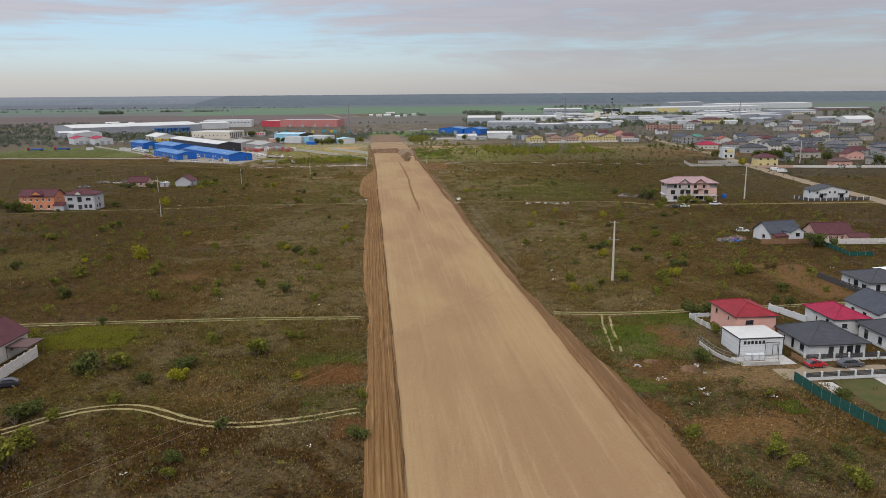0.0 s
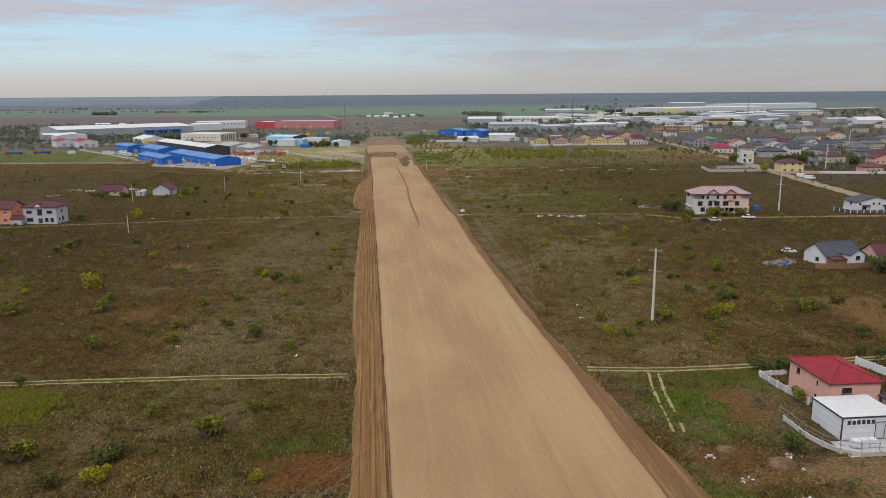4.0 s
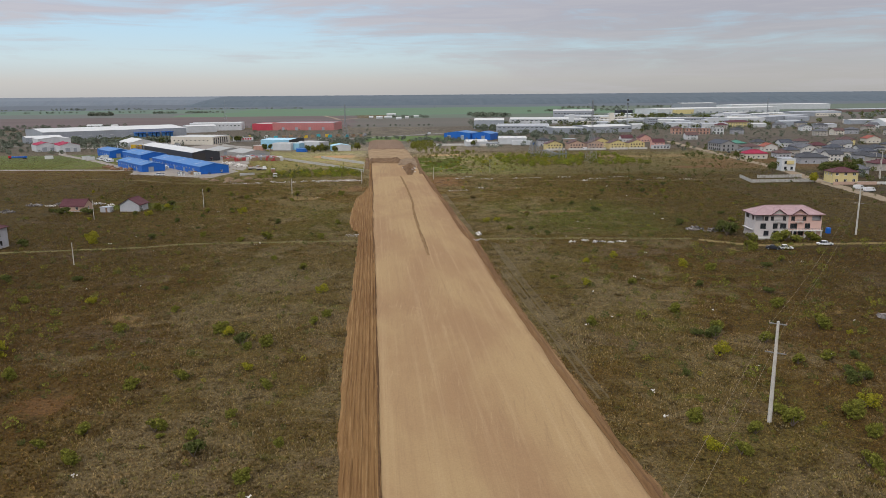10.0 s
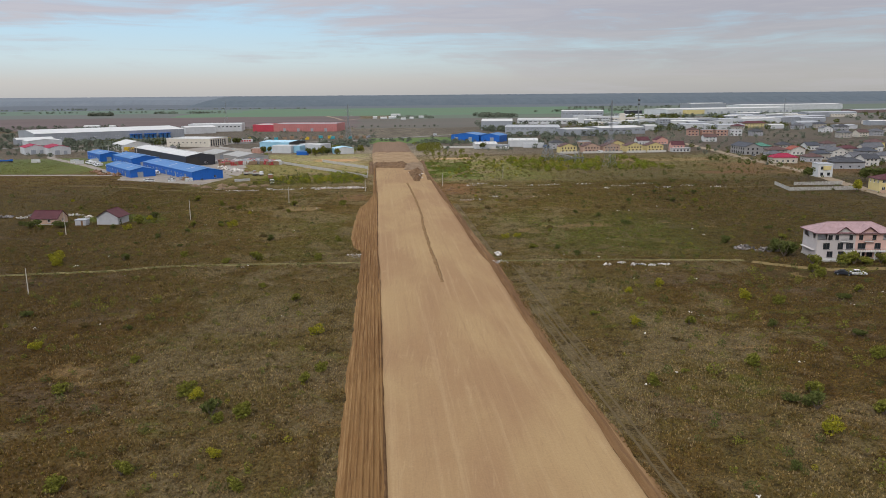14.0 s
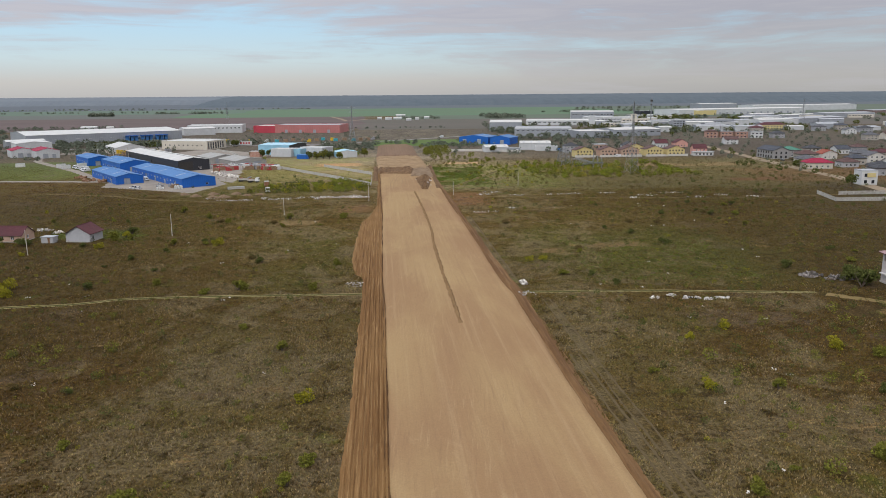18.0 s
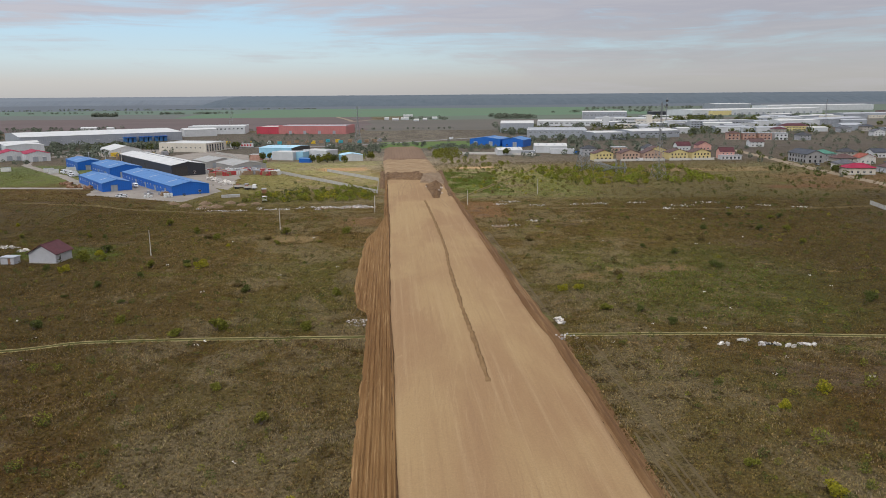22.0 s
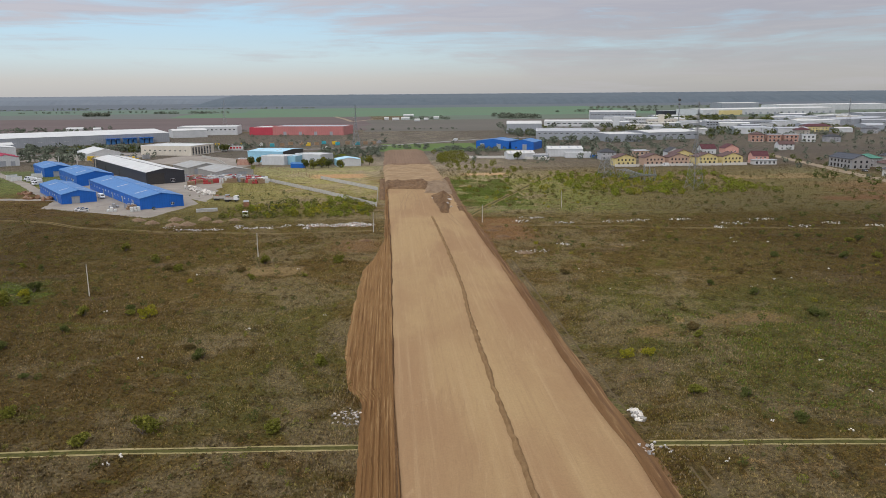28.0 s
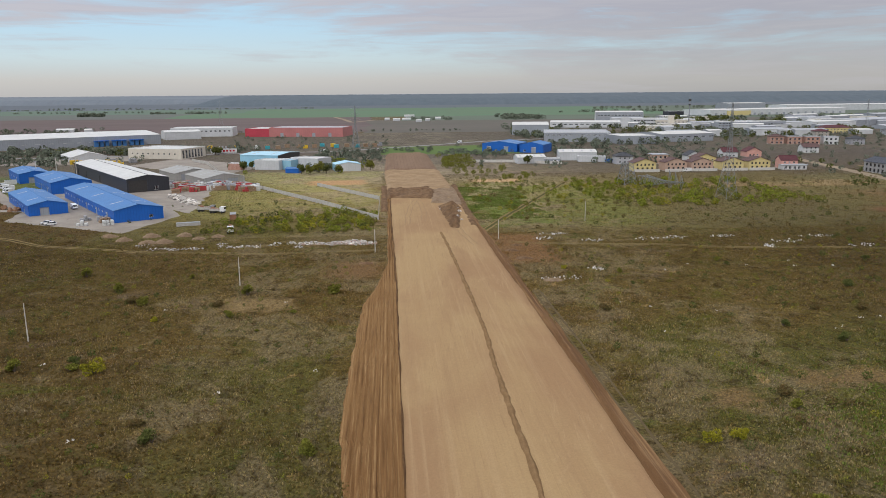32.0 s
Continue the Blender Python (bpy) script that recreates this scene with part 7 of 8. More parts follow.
car(-137.0, 581.6, 22, CAR_WHITE, "white estate car parked in the depot yard", 4.5, 1.76)
for i, (px, py, p) in enumerate(((-216.6, 707.7, CAR_WHITE), (-211, 702, CAR_WHITE), (-208.5, 694, CAR_GREY), (-205, 689, CAR_WHITE), (-222, 716, CAR_WHITE), (-190, 672, CAR_DARK), (-186, 668, CAR_GREY))):
    car(px, py, 30 + 9 * i, p, "white van parked behind the depot" if p is CAR_WHITE else "dark car parked behind the depot", 5.6 if p is CAR_WHITE else 4.4, 2.0 if p is CAR_WHITE else 1.76, "van" if p is CAR_WHITE else "hatch")
for px, py, yw, p in ((72, 1046, 35, CAR_WHITE), (-60, 949, 10, CAR_WHITE), (300, 690, 80, CAR_GREY), (-150, 934, 15, CAR_WHITE), (-120, 936, 12, CAR_DARK), (190, 742, 0, CAR_WHITE), (118, 806, 0, CAR_WHITE)):
    car(px, py, yw, p, "distant parked car by the road", 5.0, 1.9, "van" if p is CAR_WHITE else "hatch")


def truck(x, y, yaw, cab_mat, bed_mat, label, L=8.5):
    e = thing("truck", x, y, 0.0, yaw, label, "truck", "parked vehicles")
    part("chassis", Shape().box(0, 0, 0.7, L, 0.9, 0.3), FRAME_D, e)
    cb = part("cab", Shape().box(-L / 2 + 1.1, 0, 0.9, 2.1, 2.4, 2.0, top=0.92), cab_mat, e)
    part("windscreen", Shape().box(-L / 2 + 0.10, 0, 1.9, 0.06, 2.0, 0.8), GLASS, cb)
    part("bed", Shape().box(1.2, 0, 1.05, L - 2.6, 2.45, 0.2).box(1.2, -1.2, 1.25, L - 2.6, 0.08, 0.9).box(1.2, 1.2, 1.25, L - 2.6, 0.08, 0.9), bed_mat, e)
    part("load", Shape().box(1.0, 0, 1.3, L - 3.6, 1.9, 0.8, top=0.7).box(2.0, 0.2, 2.1, 1.8, 1.2, 0.7, top=0.6), RUST, e, "jumbled load on the bed")
    for px in (-L / 2 + 1.2, L / 2 - 1.0, L / 2 - 2.2):
        for sg in (-1, 1):
            part("wheel", Shape().tube((px, sg * 0.95, 0.5), (px, sg * 1.25, 0.5), 0.5, n=12), RUBBER, e)
    return e


truck(-61.2, 557.5, 100, CAR_WHITE, CAR_DARK, "black and white truck with a crane bed")
truck(-82.4, 610.0, 175, STEEL, CONCRETE, "pale green mixer truck at the yard edge", 8.0)
truck(-76.5, 605.0, 170, CAR_WHITE, CONCRETE, "white flatbed truck at the yard edge", 7.0)
truck(-318, 733, 10, CAR_RED, BLUE_WALL, "red truck with a blue trailer on the far lane", 14)
truck(-296, 738, 10, CAR_RED, BLUE_WALL, "red truck with a blue trailer on the far lane", 14)


# ---- heaps, rubble and depot stock ----
PALE = material("pale_rubble", (0.60, 0.57, 0.53), (0.34, 0.30, 0.25), 0.8, 0.9, island=0.5)
SCRAP = material("dull_scrap", (0.11, 0.085, 0.07), (0.20, 0.185, 0.175), 0.9, 0.9, island=0.6)
MIXED = material("mixed_rubbish", (0.30, 0.25, 0.21), (0.46, 0.44, 0.42), 0.9, 0.9, island=0.55)


def scrap_pile(name, x, y, rx, ry, n, mat, label, size=(0.2, 0.7), h=0.6, category="rubble", seed=0):
    """A heap of broken pieces; each one an irregular tilted block."""
    rng = random.Random(seed + int(x * 7 + y * 3))
    s = Shape()
    for _ in range(n):
        a, r = rng.uniform(0, 6.28), math.sqrt(rng.random())
        px, py = math.cos(a) * r * rx, math.sin(a) * r * ry
        w, d, t = rng.uniform(*size), rng.uniform(*size), rng.uniform(size[0] * 0.4, size[1] * 0.6)
        m = Matrix.Translation((px, py, rng.uniform(-0.08, h * (1 - r)))) @ Euler((rng.uniform(-0.5, 0.5), rng.uniform(-0.5, 0.5), rng.uniform(0, 3))).to_matrix().to_4x4()
        s.box(0, 0, 0, w, d, t, m, top=rng.uniform(0.5, 1.0))
    e = part(name, s, mat)
    e.location = (x, y, 0.0)
    return tagged(e, label, category, "rubble heaps", "stuff")


scrap_pile("rubbish_heap", 38.4, 351.6, 0.9, 2.4, 24, PALE, "white sacks dumped on the road edge", (0.4, 1.0), 0.6)
for px, py in ((68.4, 332.6), (73.4, 334.1), (78.6, 331.3), (81.3, 330.1), (86.0, 330.3), (76, 331.8), (84, 330.6)):
    scrap_pile("rubbish_heap", px, py, 1.1, 0.8, 16, PALE if px not in (76, 84) else MIXED, "dumped heap of pale rubbish beside the trail", (0.3, 0.8), 0.5)
scrap_pile("rubbish_heap", -7.8, 354.8, 2.6, 3.4, 60, MIXED, "scattered rubbish beside the dirt strip", (0.12, 0.5), 0.25)
scrap_pile("rubbish_heap", 37.5, 340.5, 2.5, 2.5, 24, MIXED, "clods and rubbish where the trail meets the berm", (0.2, 0.6), 0.3)
rr = random.Random(5)
for i in range(20):
    px = -86 + 78 * i / 19
    scrap_pile("rubble_heap", px + rr.uniform(-2, 2), 531 + 12 * max(0, (-80 - px) / 40) + rr.uniform(-4, 4), rr.uniform(1.6, 3.6), rr.uniform(1.4, 3.4), 20, PALE if rr.random() < 0.5 else MIXED, "dumped pale building rubble in the weeds", (0.15, 0.7), 0.35)
for px, py, k in ((-29, 532, 5), (-20, 531, 4), (-11.4, 530, 5), (-14, 534, 4)):
    scrap_pile("rubble_heap", px, py, k, 2.8, 110, PALE, "long heap of pale building rubble", (0.15, 0.8), 0.8)
    scrap_pile("rubble_heap", px + 1.0, py - 0.6, k, 2.4, 40, BRICK, "broken brick among pale building rubble", (0.15, 0.6), 0.7)
for px, py, k in ((58, 541, 4), (46, 476, 4.5), (68.6, 527, 3), (89, 528, 6), (100, 530, 3), (116, 530, 4), (134, 519, 5), (149, 526, 5), (156, 510, 4), (52, 533, 3), (58.4, 486, 2), (125, 512, 2), (172, 515, 4), (185, 508, 4)):
    scrap_pile("rubble_heap", px, py, k * 1.3, 2.6, 30, PALE if int(px) % 3 else MIXED, "pale rubble dumped in the weeds", (0.12, 0.7), 0.3)
for px, py, k in ((117, 238, 3), (122, 240, 2.5), (-160, 451, 4), (-148, 453, 4), (-164, 431, 4), (126, 346, 4), (120, 350, 3)):
    scrap_pile("scrap_heap", px, py, k, 2.2, 60, SCRAP, "jumble of scrap and building stuff", (0.3, 1.3), 1.4, "scrap")
for px, py, k in ((-152, 447, 3.0), (-141, 455, 3.4), (-131, 452, 3.0), (-124, 446, 1.6)):
    scrap_pile("scrap_heap", px, py, k, 1.4, 16, PALE, "white sheets and junk beside the cottages", (0.3, 1.4), 0.7, "scrap")
for i in range(70):
    px, py = rr.choice((rr.uniform(-110, -12), rr.uniform(45, 130))), rr.uniform(95, 500)
    scrap_pile("litter", px, py, 0.6, 0.6, 4, PALE, "bit of white litter in the weeds", (0.15, 0.4), 0.1, "litter")


def mound(x, y, r, h, mat, label, name="soil_mound"):
    rng = random.Random(int(x * 13 + y))
    n, k = 22, 9
    vs = [(0, 0, h)]
    for j in range(1, k + 1):
        for i in range(n):
            a = 2 * math.pi * i / n
            rr2 = r * j / k * (1 + 0.16 * noise.noise((math.cos(a) * 2 + x, math.sin(a) * 2 + y, j * 0.3)))
            vs.append((math.cos(a) * rr2, math.sin(a) * rr2 * 0.8, (h * (1 - (j / k) ** 1.3) + rng.uniform(-0.10, 0.10) * h + 0.22 * h * noise.noise((math.cos(a) * rr2 * 1.3 + x, math.sin(a) * rr2 * 1.3 + y, 2.0))) if j < k else -0.08))
    s = Shape()
    s.v = vs
    s.f = [(0, 1 + i, 1 + (i + 1) % n) for i in range(n)]
    for j in range(k - 1):
        b = 1 + j * n
        s.f += [(b + i, b + n + i, b + n + (i + 1) % n, b + (i + 1) % n) for i in range(n)]
    e = part(name, s, mat)
    e.location = (x, y, 0)
    return tagged(e, label, "soil heap", "soil mounds")


for px, py, r, h in ((-88.4, 551.5, 3.4, 1.5), (-76.5, 552, 3.2, 1.4), (-86, 539, 3.5, 1.3), (-80.6, 540, 3.6, 1.5), (-96, 545, 3.2, 1.4), (-70, 545, 2.8, 1.0), (-104, 553, 3.4, 1.2), (-64, 549, 2.6, 0.9)):
    mound(px, py, r, h, MUD, "pale tipped heap of soil beside the yard")
for px, py, r, h, mt in ((48.9, 129.2, 1.5, 0.45, CLOD), (54.6, 124.4, 2.2, 0.9, CLOD), (57.4, 121.6, 1.3, 0.4, CLOD), (43, 474, 3, 0.5, MUD), (40, 502, 3.0, 0.6, CLOD), (38, 514, 2.4, 0.6, CLOD), (-9, 500, 2.6, 0.5, CLOD), (41, 522, 2.0, 0.5, CLOD)):
    mound(px, py, r, h, mt, "low heap of bare dug earth in weeds")


def container(x, y, yaw, mat, label, L=6.0, W=2.4, H=2.5, name="container"):
    e = thing(name, x, y, 0.1, yaw, label, "container", "containers")
    part("body", Shape().box(0, 0, 0, L, W, H), mat, e)
    part("door", Shape().box(-L / 2 - 0.02, 0, 0.1, 0.05, W - 0.2, H - 0.2), mat, e)
    part("frame", Shape().box(0, 0, H, L + 0.06, W + 0.06, 0.08), STEEL, e)
    return e


def stack(x, y, yaw, mat, label, n=4, w=1.2, h=1.1, far=False):
    """Pallets in a block, wrapped and stacked."""
    e = thing("pallet_stack", x, y, 0.1, yaw, label, "pallets", "depot stock")
    rng = random.Random(int(x * 3 + y))
    for i in range(n):
        column = Shape()
        for j in range(2):
            for k in range(rng.choice((1, 2, 2))):
                if far:
                    column.box(i * 1.45, j * 1.45, k * (h + 0.12), w, w, h, top=0.97)
                else:
                    part("pallet", Shape().box(i * 1.45, j * 1.45, k * (h + 0.12), w, w, h, top=0.97), mat, e)
        if far:
            part("pallet", column, mat, e)
    return e


GOODS = [material("stock_white", (0.6, 0.6, 0.58), (0.5, 0.5, 0.48), 1.0, 0.6), material("stock_brown", (0.24, 0.16, 0.10), (0.32, 0.22, 0.14), 1.0, 0.85), material("stock_red", (0.42, 0.05, 0.05), (0.34, 0.05, 0.05), 1.0, 0.6), material("stock_yellow", (0.62, 0.42, 0.03), (0.55, 0.36, 0.03), 1.0, 0.6), material("stock_grey", (0.33, 0.33, 0.34), (0.25, 0.25, 0.26), 1.0, 0.8), material("stock_teal", (0.05, 0.33, 0.38), (0.05, 0.28, 0.33), 1.0, 0.6)]
GN = ["white", "brown", "red", "yellow", "grey", "teal"]
for i in range(46):
    u = i / 45
    px, py = -128 + 42 * u + rr.uniform(-4, 4), 706 - 14 * u + rr.uniform(-8, 8)
    k = rr.choice((0, 0, 1, 2, 4, 4, 1))
    stack(px, py, 33 + rr.uniform(-6, 6), GOODS[k], GN[k] + " goods stacked on pallets in the depot", rr.choice((2, 3, 4)))
for i in range(44):
    u = (i % 22) / 21
    k = rr.choice((0, 0, 2, 4, 0, 4, 1))
    stack(-108 + 34 * u + rr.uniform(-2, 2), 700 - 22 * u + 9 * (i // 22) + rr.uniform(-2, 2), 33 + rr.uniform(-5, 5), GOODS[k], GN[k] + " goods in rows before the storage sheds", rr.choice((2, 3)), 1.5, 1.4, True)
for i in range(30):
    u = i / 29
    k = rr.choice((1, 1, 1, 4, 2, 0, 1))
    stack(-116 + 42 * u + rr.uniform(-2, 2), 676 + 14 * math.sin(3 * u) + rr.uniform(-6, 6), 15 + rr.uniform(-8, 8), GOODS[k], GN[k] + " goods in rows beside the storage sheds", rr.choice((2, 3)))
for i in range(16):
    k = rr.choice((3, 3, 3, 1, 4))
    stack(-240 + rr.uniform(0, 44), 824 + rr.uniform(0, 40), 33, GOODS[k], GN[k] + " goods stacked behind the halls", 4, 1.3, 1.5, True)
for i in range(26):
    k = rr.choice((3, 0, 4, 1, 5, 1))
    stack(-210 + 200 * i / 25 + rr.uniform(-3, 3), 985 + 24 * i / 25 + rr.uniform(-10, 14), 10, GOODS[k], GN[k] + " building goods stacked in a far stockyard", 3, 1.6, 1.5, True)
for px, py, yw, k in ((-121, 588.6, 20, 4), (-114.5, 577.6, 30, 0), (-125, 578, 12, 0), (-118, 584, 40, 1), (-128, 590, 33, 4)):
    stack(px, py, yw, GOODS[k], GN[k] + " goods standing in the yard", 3, 1.1, 0.9)
for px, py in ((-180, 628), (-171, 622), (-191.5, 646)):
    scrap_pile("beam_heap", px, py, 3.5, 2.5, 12, WOOD, "old timber and beams lying by the lane", (0.4, 3.0), 0.6, "beams")
for i in range(9):
    px, py = -111.6 + 19 * i / 8, 662.5 - 31 * i / 8
    scrap_pile("beam_heap", px, py, 3, 2, 10, PALE, "pale concrete beams lying in the yard", (0.5, 3.0), 0.5, "beams")
for px, py, yw, mt, lab in ((-111, 688, 33, GOODS[2], "red shipping container in the stockyard"), (-98, 690, 33, GOODS[0], "white site container in the stockyard"), (-90.5, 690, 33, GOODS[0], "white site container in the stockyard"), (-104, 684, 33, GOODS[2], "red shipping container in the stockyard"), (-66, 586, 100, RUST, "rust-brown container by the truck"), (-81, 574, 15, CONCRETE, "long low concrete trough at the yard edge"), (-228, 713, 33, GOODS[0], "white site container by the lane"), (-222.5, 728, 33, GOODS[0], "white site container by the lane"), (-235, 722, 33, GOODS[0], "white site container by the lane"), (-207, 745, 33, GOODS[0], "white site container by the blue hall"), (-268, 731, 10, GOODS[0], "white caravan-like box by the lane"), (160, 812, 0, BLUE_WALL, "small blue container beside the stores"), (172, 812, 0, GOODS[0], "white container beside the stores")):
    container(px, py, yw, mt, lab, 9.0 if "trough" in lab or "container in the stock" in lab else 6.0, 2.4, 1.2 if "trough" in lab else 2.6)
sg_ = thing("billboard", -144, 936, 0, 8, "long white hoarding with a red lettered band", "sign")
part("board", Shape().box(0, 0, 1.2, 22, 0.3, 3.6), WHITE, sg_)
for i in range(7):
    part("letter_bar", Shape().box(-8 + 2.7 * i, -0.2, 2.2, 1.6, 0.06, 1.6), CAR_RED, sg_)
for i in (-8, 0, 8):
    part("post", Shape().box(i, 0.3, 0, 0.3, 0.3, 1.2), STEEL, sg_)
bt = thing("water_tank", 164.3, 336.6, 0, 0, "blue plastic water tank beside the villa", "tank")
part("shell", Shape().tube((0, 0, 0), (0, 0, 1.9), 0.95, 0.9, n=14), BLUE_WALL, bt)
part("lid", Shape().tube((0, 0, 1.9), (0, 0, 2.15), 0.9, 0.3, n=14), BLUE_WALL, bt)
gr = thing("greenhouse", 141, 190, 0, 6, "white film greenhouse tunnel on the grass", "greenhouse")
s = Shape()
for i in range(8):
    a0, a1 = math.pi * i / 8, math.pi * (i + 1) / 8
    s.face((-5, -math.cos(a0) * 1.7, math.sin(a0) * 1.5), (5, -math.cos(a0) * 1.7, math.sin(a0) * 1.5), (5, -math.cos(a1) * 1.7, math.sin(a1) * 1.5), (-5, -math.cos(a1) * 1.7, math.sin(a1) * 1.5))
part("film", s, FRAME_W, gr)
for q in (-5, 5):
    part("end_frame", Shape().box(q, 0, 0, 0.1, 3.3, 0.12).box(q, 0, 0.12, 0.1, 0.1, 1.36), STEEL, gr)


# ---- plants ----
def cloud_mesh(name, mat, rx, rz, n, leaf, seed, lumps=6, base=0.1):
    """Leaves as small tilted quads in several uneven lumps, open in places."""
    rng = np.random.RandomState(seed)
    cen = np.stack([rng.uniform(-0.62, 0.62, lumps) * rx, rng.uniform(-0.62, 0.62, lumps) * rx, base + rz * rng.uniform(0.3, 0.78, lumps)], 1)
    rad = rng.uniform(0.32, 0.6, lumps)
    pick = rng.randint(0, lumps, n)
    d = rng.normal(size=(n, 3))
    d /= np.linalg.norm(d, axis=1)[:, None]
    r = rng.uniform(0.45, 1.06, n) ** 0.6
    c = cen[pick] + d * (r * rad[pick])[:, None] * np.array([rx, rx, rz * 0.62])
    c[:, 2] = np.maximum(c[:, 2], 0.04)
    u = rng.normal(size=(n, 3))
    u /= np.linalg.norm(u, axis=1)[:, None]
    w = np.cross(u, rng.normal(size=(n, 3)))
    w /= np.linalg.norm(w, axis=1)[:, None]
    sz = leaf * rng.uniform(0.6, 1.5, n)[:, None]
    v = np.stack([c - u * sz - w * sz * 0.6, c + u * sz - w * sz * 0.6, c + u * sz + w * sz * 0.6, c - u * sz + w * sz * 0.6], 1).reshape(-1, 3)
    return v, np.arange(4 * n).reshape(-1, 4)


def plant(kind, mat, rx, rz, n, leaf, seed, label, trunk=0.0, spot=(0, 0)):
    e = thing(kind, *spot, 0, 0, label, kind, "field bushes" if kind == "bush" else "trees")
    v, f = cloud_mesh(kind, mat, rx, rz, n, leaf, seed, 6 if kind == "bush" else 9, trunk)
    part("crown" if kind == "tree" else "foliage", big_mesh(kind, v, f, mat), None, e)
    rng = random.Random(seed)
    s = Shape()
    if trunk:
        s.tube((0, 0, 0), (0, 0, trunk + rz * 0.35), 0.16 + 0.02 * rz, 0.08, 7)
        for i in range(5):
            a = i * 1.3 + rng.random()
            s.tube((0, 0, trunk + rz * 0.05 * i), (math.cos(a) * rx * 0.5, math.sin(a) * rx * 0.5, trunk + rz * (0.3 + 0.08 * i)), 0.07, 0.03, 5)
        part("trunk", s, BARK, e)
    else:
        for i in range(6):
            a = i * 1.05 + rng.random()
            s.tube((0, 0, 0), (math.cos(a) * rx * 0.55, math.sin(a) * rx * 0.55, rz * rng.uniform(0.5, 0.8)), 0.05, 0.02, 4)
        part("stem", s, BARK, e)
    return e


BUSH = [
    plant("bush", LEAF[0], 1.2, 1.7, 800, 0.085, 1, "olive-green bush standing in dry weeds", spot=(-47, 262)),
    plant("bush", LEAF[0], 1.5, 1.3, 850, 0.085, 2, "low olive-green bush in dry weeds", spot=(-31, 318)),
    plant("bush", LEAF[1], 1.3, 1.9, 850, 0.085, 3, "dark green bush in dry weeds", spot=(92, 215)),
    plant("bush", LEAF[2], 1.2, 1.6, 800, 0.085, 4, "yellow-green bush in dry weeds", spot=(64, 301)),
    plant("bush", LEAF[3], 1.1, 1.2, 700, 0.08, 5, "rusty brown bush in dry weeds", spot=(-66, 287)),
    plant("bush", LEAF[1], 1.6, 1.4, 900, 0.09, 6, "broad dark bush in dry weeds", spot=(101, 262)),
]
TREE = [plant("tree", LEAF[1], 2.4, 4.6, 900, 0.22, 11, "dark green leafy tree", 1.2, (-96, 800)), plant("tree", LEAF[0], 2.6, 4.8, 900, 0.22, 12, "olive-green leafy tree among buildings", 1.4, (-52, 758)), plant("tree", LEAF[2], 2.2, 4.0, 800, 0.20, 13, "yellowing leafy tree among buildings", 1.2, (250, 486))]


def put(proto, x, y, k=1.0, yaw=0.0, label=""):
    ob = copy_thing(proto, pose(x, y, 0, 0, 0, yaw) @ Matrix.Diagonal((k, k, k * 0.95, 1)))
    if label:
        ob["label"] = label
    return ob


FREE_R = [(74, 140, 8, 12), (85, 133, 8, 8), (96, 145, 6, 8), (109, 149, 8, 8), (103, 134, 8, 6), (126, 174, 9, 9), (136, 238, 9, 8), (153, 235, 10, 8), (145, 336, 16, 10), (140, 316, 32, 5), (209, 330, 14, 8), (-152, 350, 10, 7), (-133, 348, 9, 7), (-134, 433, 7, 6), (-108, 430, 6, 6), (-79, 146, 8, 9), (-72, 146, 4, 4), (72, 127, 11, 8), (90, 120, 32, 5.5), (92, 110, 17, 8), (-70, 130, 4, 4), (-119, 427, 4, 4)]


def is_free(x, y, edge=1.0):
    if -11.2 - edge < x < 41.5 + edge and y < 645:
        return False
    if -11.2 < x < 36 and y < 920:
        return False
    if y > 545 - 0.05 * (x + 60) and x < -48 and y < 900 and x > -330 and (x + 56) * 0.55 + (y - 585) * 0.84 > -12:
        return False
    return not any(abs(x - a) < b + edge and abs(y - c) < d + edge for a, c, b, d in FREE_R)


# bushes whose place stands out, then others at random
def bushes(kind, places):
    """Bushes of one kind, each with its place and size."""
    for px, py, k in places:
        put(BUSH[kind], px, py, 1.1 * k, rr.uniform(0, 360))


# left of the road, near part
bushes(0, [(-36.6, 150.2, 1.3), (-26.3, 141.2, 2), (-21.1, 150.9, 1), (-18.8, 151.4, 0.9), (-50.9, 136.5, 1.9), (-53.9, 99.5, 2.4), (-54.5, 106.3, 1.7), (-31.1, 94.3, 0.9), (-5.9, 118.2, 1), (-53.9, 115.9, 1), (-45.8, 120.7, 1.1)])
bushes(2, [(-54.7, 134.9, 2.3), (-44, 128.3, 1.2), (-26.3, 108.3, 1.1), (-59.1, 114, 1.8)])
bushes(5, [(-38.2, 135.9, 1.5), (-5.7, 103.4, 1.1)])
# left of the road, middle
bushes(0, [(-85.4, 213, 1.9), (-58.2, 185, 1.6), (-64.4, 211.6, 1.8), (-66.8, 221.8, 1.3), (-42.2, 214.3, 1.3), (-43.2, 187.3, 1.3), (-33.8, 196.4, 1.3), (-35.5, 217.7, 1.2), (-27.1, 193.2, 1), (-25.7, 233.7, 0.9), (-14.2, 189.8, 0.8), (-17.7, 180, 1.1), (-49.6, 192.5, 0.9), (-85.3, 234.9, 1.1)])
bushes(0, [(-93.7, 237.6, 1), (-89.2, 203.3, 1.4), (-22.1, 235.3, 1.4), (-19.5, 212, 1.1)])
bushes(2, [(-81.1, 191, 1.6), (-107.9, 224.1, 1.5), (-27.2, 235.8, 1.5)])
bushes(3, [(-75.1, 235.2, 2.3)])
